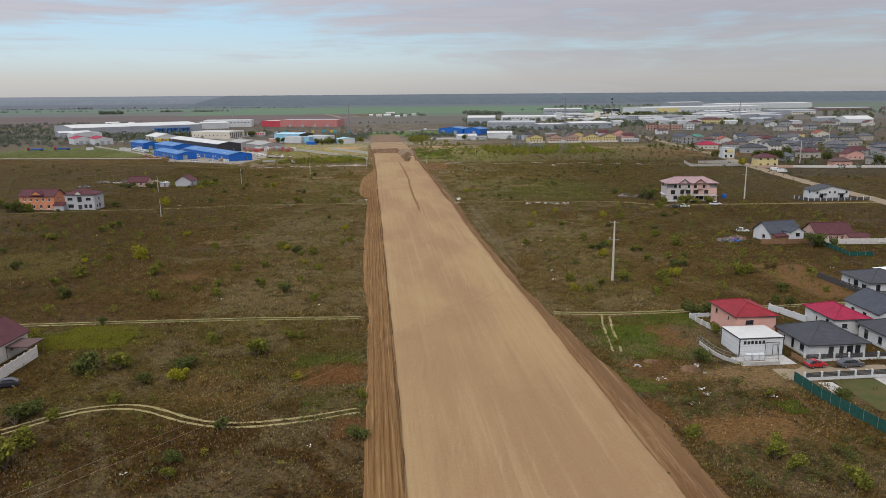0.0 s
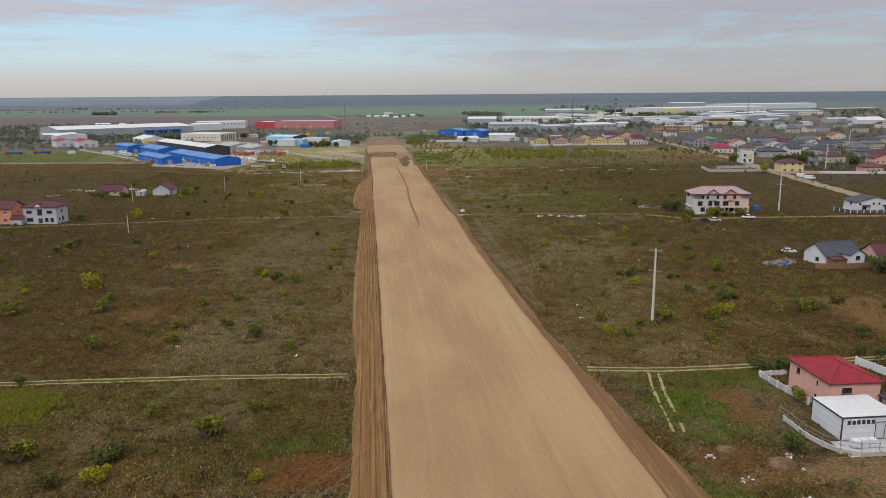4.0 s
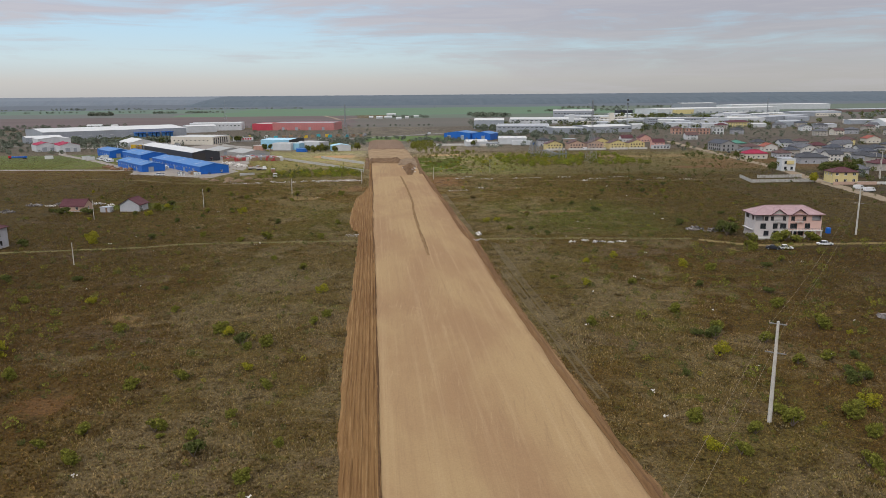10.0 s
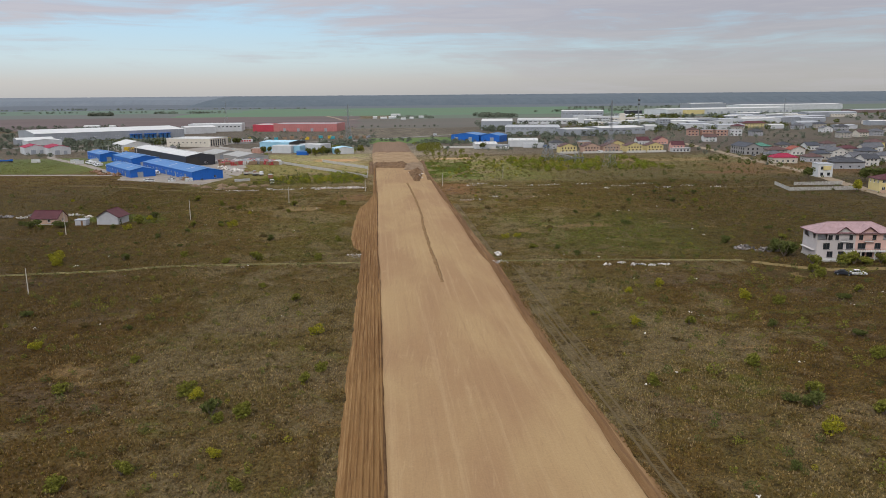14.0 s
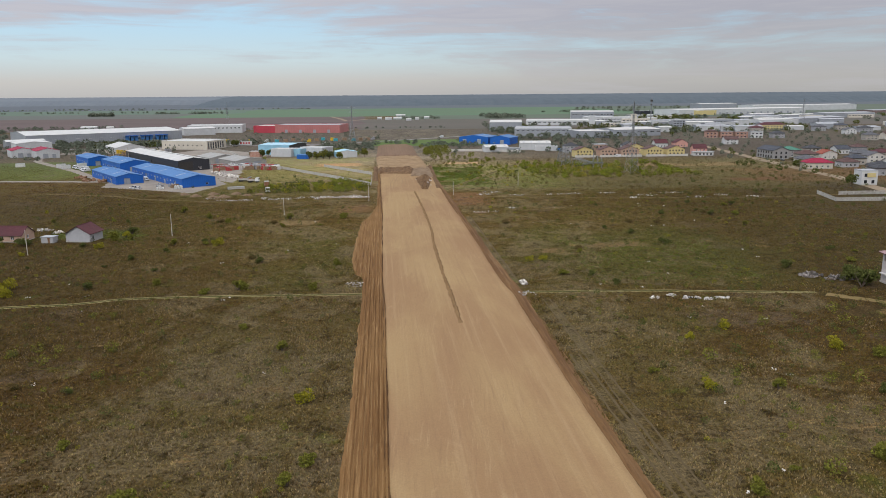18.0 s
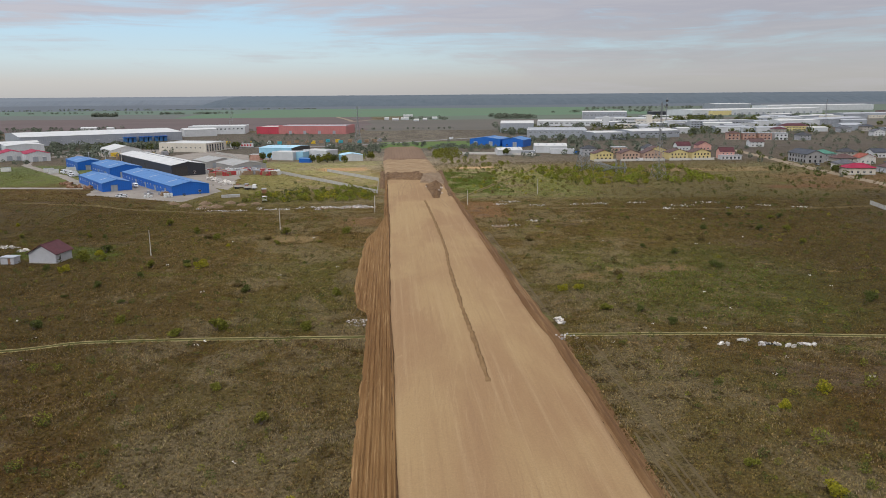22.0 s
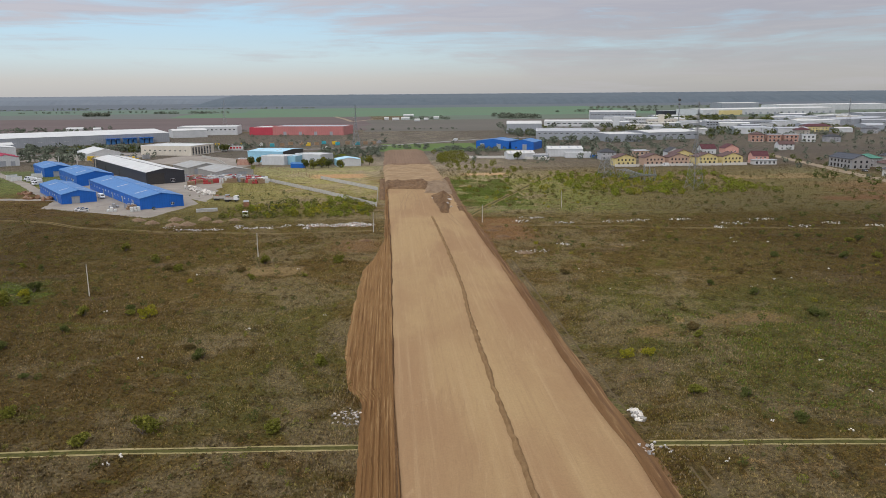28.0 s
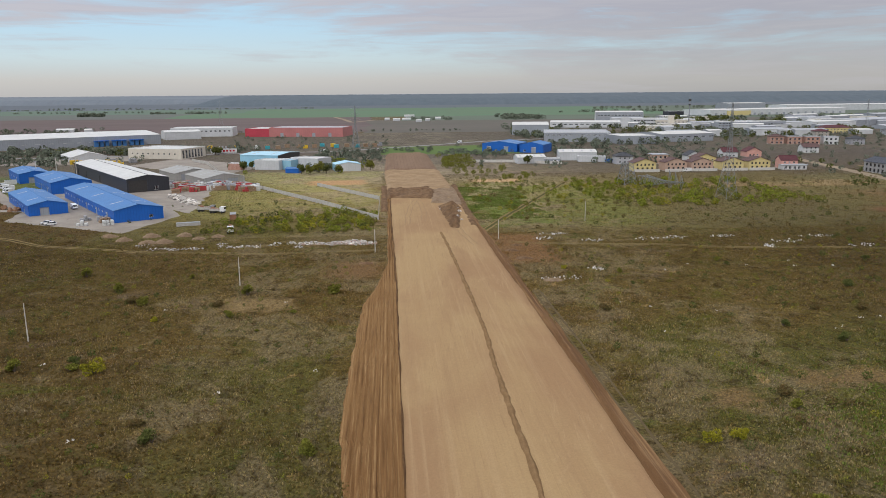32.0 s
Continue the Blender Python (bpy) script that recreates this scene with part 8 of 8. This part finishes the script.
# left of the road, far part
bushes(0, [(-55.3, 248.2, 1.2), (-102.6, 290.6, 1.7), (-104.4, 283.8, 1.5), (-32.9, 245.1, 1.5), (-10.7, 254, 1.1), (-13.2, 248.4, 1.1), (-97, 428.3, 2), (-20.8, 302.5, 1.2), (-62.4, 460.1, 1.3), (-87.9, 490.8, 1.6), (-38.7, 351.7, 1.7), (-18.7, 350.9, 1.2), (-14.3, 378.6, 1.3), (-38.5, 466.4, 1.6)])
bushes(0, [(-15.8, 466.1, 1.5), (-72.3, 416.2, 1.4), (-172, 352, 2.8), (-155, 341, 2.2)])
bushes(1, [(-117.7, 272.4, 1.8)])
bushes(2, [(-79.7, 356.1, 1.3), (-62.8, 419.5, 1), (-94.3, 439.5, 1.6), (-160, 341, 2.8), (-164, 341.6, 2.4), (-121, 350, 1.6)])
bushes(3, [(-31.6, 243.2, 1.1), (-97.9, 351.8, 1.5), (-70.4, 272.4, 1), (-13.5, 275.6, 1.2), (-100.9, 358.6, 1.7), (-95, 435.2, 1.2), (-56.9, 413.5, 1.5)])
bushes(5, [(-125, 421, 1.8), (-137, 424, 1.9)])
# beside the first houses
bushes(0, [(64, 187.7, 1.7), (56.9, 185.6, 1.2), (87.7, 206.2, 1.4), (67.4, 174.7, 1.3), (74.5, 183.4, 1.2), (97.4, 192.4, 1.9), (102.2, 194.4, 1.6), (53.9, 93.9, 1.2), (51.9, 90.4, 1.5), (43.8, 98.6, 1.1), (62.3, 110.7, 0.8), (53.1, 86.8, 1.4), (58, 82.8, 1.6), (75.6, 190, 1.7)])
bushes(0, [(68.5, 144.5, 1.3), (100, 113, 1)])
bushes(2, [(100.7, 174.4, 1.4), (57.6, 128.3, 1.6), (73.9, 108.9, 1.2), (72.8, 157, 1.8), (98, 112, 1.1)])
bushes(3, [(48.7, 182, 1), (80, 193, 1.3)])
bushes(4, [(110.3, 197.5, 1.8)])
bushes(5, [(69.8, 157.5, 1.6)])
# around the power line
bushes(0, [(80, 224.9, 1.4), (96.4, 249.6, 1.4), (96.8, 233.5, 1.8), (86.9, 214, 1.2), (79.6, 212.6, 1.2), (69.8, 248, 1.1), (73.3, 233.8, 1.4), (70.4, 247.6, 1.4), (68.6, 273.2, 1.2), (47.9, 241.1, 1.2)])
bushes(2, [(139.3, 224.1, 2.6), (86.5, 269.8, 1), (70.6, 228, 1.6)])
bushes(3, [(68.1, 219.6, 1.3)])
bushes(5, [(143, 232.2, 1.9)])
# beside the villa and beyond
bushes(0, [(123.3, 312.2, 1.5), (123.4, 316.5, 1.5), (129, 325.8, 1.8), (139, 324.5, 2), (141.5, 324.8, 2.2), (150, 325, 1.8)])
bushes(1, [(144.5, 325, 1.8), (152, 325.4, 1.6)])
bushes(2, [(129.1, 344.1, 2.4), (119, 360, 1.5), (126.3, 336.8, 2.8), (138.6, 454.8, 1.3), (59.5, 356.9, 0.9), (63.4, 347.1, 1)])
bushes(3, [(74.8, 306.8, 1.1), (45.1, 377.1, 1), (49.6, 378.1, 1)])
bushes(4, [(65, 393.1, 1.2), (98.4, 440.9, 1.3), (109.1, 439.7, 1.2)])
made = 0
while made < 150:
    px, py = rr.uniform(-150, 190), rr.uniform(90, 520)
    dens = noise.noise((px * 0.02, py * 0.02, 1.5)) * 0.7 + 0.5
    if is_free(px, py) and rr.random() < dens:
        put(BUSH[rr.choice((0, 0, 0, 1, 1, 3, 4, 5, 2, 2))], px, py, rr.uniform(0.5, 1.5), rr.uniform(0, 360))
        made += 1
for px, py, k, j in ((94.5, 160, 0.5, 0), (92.6, 163, 0.45, 0), (143.6, 227, 0.75, 0), (146, 223, 0.6, 0), (-110, 797, 0.9, 0), (-100, 790, 1.2, 0), (-58, 762, 1.2, 0), (-47, 766, 1.3, 1), (-42, 762, 1.1, 0), (-14, 780, 1.2, 1), (-34, 762, 1.0, 1), (256, 540, 1.2, 0), (278, 520, 1.5, 0), (284, 516, 1.5, 0), (290, 512, 1.6, 0), (246, 478, 1.1, 2), (282, 640, 1.0, 0), (313, 540, 1.4, 0), (320, 500, 1.3, 0), (338, 470, 1.4, 0), (345, 463, 1.4, 1), (98, 806, 1.2, 0), (-150, 930, 1.3, 0), (-146, 929, 1.2, 0)):
    put(TREE[j], px, py, k, rr.uniform(0, 360))


def scatter_mesh(places, sizes, per, leaf, seed, squash=0.8):
    """Many small crowns in one mesh."""
    rng = np.random.RandomState(seed)
    n = len(places) * per
    c = np.repeat(np.array([(x, y, s * 0.45) for (x, y), s in zip(places, sizes)]), per, 0)
    s = np.repeat(np.array(sizes), per)
    d = rng.normal(size=(n, 3))
    d /= np.linalg.norm(d, axis=1)[:, None]
    c = c + d * (s * 0.55 * rng.uniform(0.4, 1.0, n) ** 0.5)[:, None] * np.array([1, 1, squash])
    c[:, 2] = np.maximum(c[:, 2], 0.05)
    u = rng.normal(size=(n, 3))
    u /= np.linalg.norm(u, axis=1)[:, None]
    w = np.cross(u, rng.normal(size=(n, 3)))
    w /= np.linalg.norm(w, axis=1)[:, None]
    sz = (leaf * s * rng.uniform(0.6, 1.4, n))[:, None]
    v = np.stack([c - u * sz, c + w * sz * 0.8, c + u * sz, c - w * sz * 0.8], 1).reshape(-1, 3)
    return v, np.arange(4 * n).reshape(-1, 4)


def thicket(name, mat, label, boxes, per, leaf, seed, category="bushes"):
    """boxes: (x0, x1, y0, y1, how many, smallest, largest)."""
    rng = random.Random(seed)
    ps, ss = [], []
    for x0, x1, y0, y1, n, a, b in boxes:
        for _ in range(n):
            ps.append((rng.uniform(x0, x1), rng.uniform(y0, y1)))
            ss.append(rng.uniform(a, b))
    v, f = scatter_mesh(ps, ss, per, leaf, seed)
    tagged(new(name, big_mesh(name, v, f, mat)), label, category, kind="stuff")


thicket("thicket", LEAF[0], "dense olive-green thicket behind the rubble", [(-72, -8, 552, 578, 50, 1.2, 3.4), (-48, -8, 572, 598, 30, 1.4, 3.4), (38, 120, 590, 700, 60, 1.0, 2.6), (100, 200, 600, 690, 110, 1.4, 3.6), (36, 62, 760, 880, 70, 2, 4.5), (40, 90, 700, 800, 40, 1.5, 3.5)], 110, 0.085, 21)
thicket("thicket", LEAF[2], "yellowing bushes among green thicket", [(-60, -10, 552, 585, 26, 1.8, 3.2), (80, 150, 600, 680, 30, 1.5, 3.0), (120, 170, 640, 690, 24, 1.8, 3.4), (40, 100, 560, 640, 16, 1.0, 2.2)], 110, 0.085, 22)
thicket("shrubs", LEAF[0], "small green shrubs dotted over the field", [(-150, -14, 90, 520, 260, 0.5, 1.5), (46, 190, 165, 520, 330, 0.5, 1.6), (-140, -50, 130, 330, 80, 1.4, 2.6), (60, 180, 165, 320, 90, 1.4, 2.8)], 90, 0.07, 26)
thicket("shrubs", LEAF[3], "small rusty shrubs dotted over the field", [(-150, -14, 90, 520, 320, 0.5, 1.4), (46, 190, 165, 520, 330, 0.5, 1.4)], 80, 0.075, 27)
thicket("shrubs", LEAF[2], "small yellow shrubs dotted over the field", [(-130, -12, 90, 520, 70, 0.5, 1.2), (46, 190, 165, 520, 80, 0.5, 1.4)], 80, 0.075, 28)
thicket("thicket", LEAF[1], "dark shrubs scattered over the far field", [(-72, -8, 550, 600, 55, 1.0, 3.0), (-110, -20, 545, 640, 40, 0.8, 2.0), (60, 200, 600, 700, 60, 1.0, 2.6), (40, 300, 390, 620, 150, 0.9, 2.0), (-120, -10, 370, 520, 60, 0.8, 1.6), (150, 330, 480, 700, 90, 1.0, 2.4), (-300, -120, 440, 560, 60, 1.0, 2.4), (-70, -40, 560, 640, 20, 1.0, 2.2)], 70, 0.10, 23)
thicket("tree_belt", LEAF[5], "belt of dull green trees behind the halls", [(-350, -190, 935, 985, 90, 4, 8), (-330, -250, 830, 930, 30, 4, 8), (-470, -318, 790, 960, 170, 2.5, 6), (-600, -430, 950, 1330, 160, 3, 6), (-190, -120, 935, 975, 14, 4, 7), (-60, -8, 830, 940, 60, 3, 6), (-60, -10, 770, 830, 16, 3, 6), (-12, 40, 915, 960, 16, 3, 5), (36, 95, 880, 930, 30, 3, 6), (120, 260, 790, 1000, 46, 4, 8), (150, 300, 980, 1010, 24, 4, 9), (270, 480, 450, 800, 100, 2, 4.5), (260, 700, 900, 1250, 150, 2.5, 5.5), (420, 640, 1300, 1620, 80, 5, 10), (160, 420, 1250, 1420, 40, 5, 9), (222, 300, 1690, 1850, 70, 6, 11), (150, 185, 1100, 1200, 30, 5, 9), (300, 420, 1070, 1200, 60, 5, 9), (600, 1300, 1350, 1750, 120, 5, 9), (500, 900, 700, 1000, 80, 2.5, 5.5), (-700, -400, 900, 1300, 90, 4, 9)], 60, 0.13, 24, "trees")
WORK2 = random.Random(23)
for i in range(22):
    px, py = WORK2.uniform(320, 760), WORK2.uniform(1090, 1330)
    w, d, h = WORK2.uniform(16, 44), WORK2.uniform(12, 24), WORK2.uniform(4, 8)
    hall(px, py, w, d, h, WORK2.uniform(-14, 10), 1.2, (GREY_WALL, WHITE_WALL)[i % 2], GREY_WALL, (GREY_ROOF, WHITE_ROOF, GREY_ROOF)[i % 3], "low %s works shed among trees" % ("grey", "white")[i % 2], along="x")
thicket("tree_belt", LEAF[1], "dark trees between works and houses", [(300, 620, 1080, 1340, 130, 4, 8), (260, 560, 430, 800, 150, 2, 4.5), (560, 1100, 620, 1080, 140, 2.5, 5.5), (700, 1500, 1150, 1700, 120, 4, 8), (250, 480, 470, 780, 50, 2, 4.5), (160, 480, 1000, 1300, 50, 4, 7), (-300, -200, 930, 965, 24, 4, 7), (430, 620, 1320, 1560, 40, 8, 14)], 60, 0.13, 25, "trees")


# ---- weeds and dry grass: uncountable small tufts ----
WORN = []


def worn_ground():
    """Half-metre cells of the plan on which wheels keep the weeds down."""
    if not WORN:
        cells = np.zeros((1400, 1500), bool)
        for px, py, r in TRODDEN:
            i0, i1 = int((px - r + 350) * 2), int((px + r + 350) * 2) + 1
            j0, j1 = int((py - r) * 2), int((py + r) * 2) + 1
            if i0 < 0 or j0 < 0 or i1 > 1400 or j1 > 1500:
                continue
            ci, cj = np.meshgrid(np.arange(i0, i1), np.arange(j0, j1), indexing="ij")
            cells[i0:i1, j0:j1] |= ((ci + 0.5) / 2 - 350 - px) ** 2 + ((cj + 0.5) / 2 - py) ** 2 < r * r
        WORN.append(cells)
    return WORN[0]


def tufts(name, mat, label, n, seed, pick, h=(0.25, 0.75), w=(0.25, 0.6), zone=(-140, 185, 80, 545)):
    rng = np.random.RandomState(seed)
    more = rng.normal(15, 62 if zone[1] < 200 else 150, n - n // 2) if zone[1] - zone[0] > 100 else rng.uniform(zone[0], zone[1], n - n // 2)
    x = np.concatenate([rng.uniform(zone[0], zone[1], n // 2), more])
    y = np.concatenate([rng.uniform(zone[2], zone[3], n // 2), rng.uniform(zone[2], zone[3], n - n // 2)])
    lim = np.array([at_y(STRIP_L, q) for q in range(0, 700, 5)])
    rim = np.array([at_y(RIGHT, q) + at_y(STRIP_R, q) for q in range(0, 700, 5)])
    yi = np.clip((y / 5).astype(int), 0, 139)
    ok = (x < lim[yi] - 0.2) | (x > rim[yi] - 0.4)
    for quad in (((-162, 594), (-99, 559), (-85, 587), (-215, 852)), ((-140, 666), (-87, 602), (-97, 690), (-152, 832))):
        inside = np.ones(n, bool)
        for (ax, ay), (bx, by) in zip(quad, quad[1:] + quad[:1]):
            inside &= (bx - ax) * (y - ay) - (by - ay) * (x - ax) > 0
        ok &= ~inside
    ok &= ~((x > -120) & (x < -6) & (y > 602) & (rng.rand(n) < 0.97) & (x + 0.62 * (y - 602) > -4))
    ok &= ~((x < -95) & (x > -230) & ((x + 97) * 0.54 + (y - 558) * 0.84 > 0) & (y < 860))
    for a, c, b, d in FREE_R + [(262, 480, 12, 10), (268, 546, 8, 8), (232, 496, 20, 16), (310, 480, 60, 60)]:
        ok &= ~((np.abs(x - a) < b - 0.6) & (np.abs(y - c) < d - 0.6))
    ok &= ~worn_ground()[np.clip(((x + 350) * 2).astype(int), 0, 1399), np.clip((y * 2).astype(int), 0, 1499)]
    ok &= (x > zone[0]) & (x < zone[1])
    wob = 9.0 * (lattice(x / 6, y / 6, seed=12) - 0.5)
    for x0, x1, y0, y1, soft, c in BARE:
        ok &= ~((x + wob > x0) & (x + wob < x1) & (y + wob > y0) & (y + wob < y1) & (rng.rand(n) < 0.82))
    a1, a2 = lattice(x / 34, y / 34, seed=7), lattice(x / 9, y / 9, seed=8)
    ok &= pick(a1, a2, rng.rand(n))
    x, y = x[ok], y[ok]
    m = len(x)
    hh, ww = rng.uniform(*h, m), rng.uniform(*w, m)
    hh *= 0.6 + 0.8 * a2[ok]
    v = np.empty((m, 3, 3, 3))
    for k in range(3):
        a = rng.uniform(0, 6.283, m)
        ca, sa = np.cos(a), np.sin(a)
        lx, ly = rng.normal(0, 0.35, m) * ww, rng.normal(0, 0.35, m) * ww
        v[:, k, 0] = np.stack([x - ca * ww * 0.5, y - sa * ww * 0.5, np.full(m, -0.02)], 1)
        v[:, k, 1] = np.stack([x + ca * ww * 0.5, y + sa * ww * 0.5, np.full(m, -0.02)], 1)
        v[:, k, 2] = np.stack([x + lx + ca * ww * 0.15, y + ly + sa * ww * 0.15, hh * rng.uniform(0.7, 1.1, m)], 1)
    tagged(new(name, big_mesh(name, v.reshape(-1, 3), np.arange(9 * m).reshape(-1, 3), mat)), label, "weeds", kind="stuff")


for i in range(14):
    k = rr.choice((0, 1, 2, 4, 4, 0))
    u = rr.random()
    stack(-120 - 26 * u + rr.uniform(-2, 2), 690 + 46 * u + rr.uniform(-3, 3), 33, GOODS[k], GN[k] + " goods stacked between the halls", 2)
for px, py, yw in ((-213, 701, 120), (-219, 709, 122), (-206, 694, 118), (-199, 688, 121)):
    car(px, py, yw, CAR_WHITE, "white car parked along the depot lane")


W_BROWN = weed_material("dry_brown_weed", (0.110, 0.062, 0.020), 0.98, 0.30)
W_OLIVE = weed_material("olive_weed", (0.110, 0.105, 0.024), 0.98, 0.30)
W_STRAW = weed_material("straw_grass", (0.30, 0.215, 0.11), 1.1, 0.45)
W_GREY = weed_material("grey_thistle", (0.20, 0.168, 0.118), 1.05, 0.5)
tufts("brown_weeds", W_BROWN, "dense dry brown weeds covering the field", 430000, 31, lambda a, b, r: r < 1.3 - 1.3 * a, (0.14, 0.40), (0.16, 0.40))
tufts("olive_weeds", W_OLIVE, "olive-green weeds and grass over the field", 380000, 32, lambda a, b, r: r < 1.9 * a - 0.30, (0.14, 0.38), (0.16, 0.40))
tufts("straw_grass", W_STRAW, "pale dry straw grass in patches", 200000, 33, lambda a, b, r: r < 2.4 * (b - 0.42), (0.18, 0.42), (0.12, 0.32))
tufts("thistles", W_GREY, "grey dead thistles in patches", 200000, 34, lambda a, b, r: r < 2.6 * (a * 0.6 + b * 0.6 - 0.52), (0.18, 0.42), (0.14, 0.36))
tufts("far_weeds", W_BROWN, "brown weeds over the outer field", 130000, 35, lambda a, b, r: r < 1.4 - 1.3 * a, (0.18, 0.5), (0.25, 0.6), (-330, 330, 90, 745))
tufts("far_grass", W_OLIVE, "olive grass over the outer field", 130000, 36, lambda a, b, r: r < 1.9 * a - 0.2, (0.18, 0.5), (0.25, 0.6), (-330, 330, 90, 745))
W_GREEN = weed_material("fresh_grass", (0.088, 0.132, 0.020), 1.0, 0.7)
W_GOLD = weed_material("yellow_green_grass", (0.170, 0.170, 0.020), 1.05, 0.7)
for k, (x0, x1, y0, y1, n) in enumerate(((43, 59, 129, 157, 9000), (41, 47, 115, 126, 3500), (57, 69, 147, 158, 6000), (-15, -4.5, 110, 117, 1300), (-18, -5, 132, 140, 1300), (62, 66, 104, 109, 1200), (34, 66, 575, 680, 26000), (60, 112, 350, 408, 4000))):
    tufts("green_grass", W_GREEN, "fresh bright green grass in an uneven patch", n, 60 + k, lambda a, b, r: r < 3.2 * (b - 0.34), (0.2, 0.5), (0.12, 0.35) if y0 < 300 else (0.2, 0.6), (x0, x1, y0, y1))
tufts("yellow_grass", W_GOLD, "yellow-green grass in an uneven patch", 16000, 71, lambda a, b, r: r < 3.0 * (b - 0.30), (0.2, 0.5), (0.12, 0.35), (-80, -54, 149, 164))
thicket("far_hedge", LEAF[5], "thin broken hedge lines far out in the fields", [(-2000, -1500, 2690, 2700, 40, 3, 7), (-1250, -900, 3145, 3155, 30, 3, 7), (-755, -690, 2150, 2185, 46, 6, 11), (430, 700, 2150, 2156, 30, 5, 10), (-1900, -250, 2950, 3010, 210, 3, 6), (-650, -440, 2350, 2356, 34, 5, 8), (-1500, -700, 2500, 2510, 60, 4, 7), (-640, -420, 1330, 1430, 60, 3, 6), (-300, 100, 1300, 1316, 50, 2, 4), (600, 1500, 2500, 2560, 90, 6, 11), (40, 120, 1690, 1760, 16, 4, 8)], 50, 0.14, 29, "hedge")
for px, py, mt, lab in ((119, 237, BLUE_WALL, "blue plastic scrap among building rubbish"), (121.5, 238.6, GOODS[2], "red plastic scrap among building rubbish"), (118, 239.5, PALE, "white sacks among building rubbish"), (123.5, 241, WOOD, "broken timber among building rubbish")):
    scrap_pile("scrap_heap", px, py, 1.8, 1.2, 8, mt, lab, (0.3, 1.2), 1.0, "scrap")
thicket("thicket", LEAF[4], "fresh yellow-green bushes behind the rubble", [(-70, -8, 552, 580, 30, 1.2, 3.4), (-50, -8, 572, 600, 22, 1.4, 3.8), (96, 200, 596, 692, 90, 2.2, 4.4), (66, 120, 640, 700, 26, 1.6, 3.4), (-100, -20, 760, 860, 26, 2.5, 5)], 120, 0.085, 41)
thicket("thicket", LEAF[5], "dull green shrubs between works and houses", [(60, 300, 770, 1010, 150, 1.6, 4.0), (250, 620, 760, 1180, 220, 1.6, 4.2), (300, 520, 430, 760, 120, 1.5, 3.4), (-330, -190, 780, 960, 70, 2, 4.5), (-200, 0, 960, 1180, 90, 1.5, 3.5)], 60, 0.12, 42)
thicket("shrubs", LEAF[3], "rusty weeds standing tall in the far field", [(40, 330, 540, 720, 330, 0.8, 2.0), (-300, -20, 380, 540, 220, 0.7, 1.6), (46, 300, 380, 540, 260, 0.7, 1.8)], 60, 0.10, 43)
for px, py, k in ((24, 590, 3.0), (26, 575, 2.4), (23, 602, 3.2), (28, 596, 2.0)):
    scrap_pile("stone_heap", px, py, k, 4.0, 26, MIXED, "stones and clods tipped on the road bed", (0.3, 1.0), 1.9, "stones")
thicket("shrubs", LEAF[1], "dark green shrubs dotted over the brown field", [(-150, -14, 185, 345, 170, 0.8, 1.9), (46, 190, 180, 345, 210, 0.8, 2.0), (-150, -14, 345, 500, 90, 0.8, 1.7), (46, 200, 345, 500, 120, 0.8, 1.8)], 90, 0.07, 44)
thicket("clumps", LEAF[1], "low dark clumps of weeds scattered over the field", [(-140, -12, 85, 520, 1100, 0.35, 1.0), (46, 185, 85, 520, 1100, 0.35, 1.0)], 36, 0.11, 51, "weeds")
thicket("clumps", LEAF[3], "low rusty clumps of weeds scattered over the field", [(-140, -12, 85, 520, 700, 0.35, 0.9), (46, 185, 85, 520, 700, 0.35, 0.9)], 36, 0.11, 52, "weeds")
thicket("clumps", LEAF[0], "low olive clumps of weeds scattered over the field", [(-140, -12, 85, 540, 900, 0.35, 1.1), (46, 185, 85, 540, 900, 0.35, 1.1)], 36, 0.11, 53, "weeds")
for px, py in ((45.9, 127.2), (52.2, 115.5), (52.7, 113.2), (49.3, 109.8), (57.0, 126.2), (57.2, 122.2), (47.7, 120.6), (63.0, 111.0)):
    scrap_pile("stone_heap", px, py, 1.3, 0.6, 9, MIXED, "pale stones lying among dug earth", (0.15, 0.5), 0.2, "stones")
scrap_pile("rubbish_heap", 78.2, 331.6, 1.6, 0.7, 14, RUBBER, "black bags dumped beside the trail", (0.3, 0.7), 0.4)
thicket("shrubs", LEAF[3], "dry brown bushes on the waste plot by the garage", [(43, 60, 105, 118, 46, 0.7, 1.7), (44, 66, 84, 95, 40, 0.7, 1.6)], 90, 0.075, 61)
thicket("shrubs", LEAF[1], "dark green weeds on the waste plot by the garage", [(43, 61, 104, 118, 40, 0.6, 1.5), (44, 70, 82, 95, 44, 0.6, 1.6)], 90, 0.075, 62)
for px, py in ((86.1, 150.9), (87.3, 147.8)):
    put(BUSH[2], px, py, 0.55, 40.0 * px)
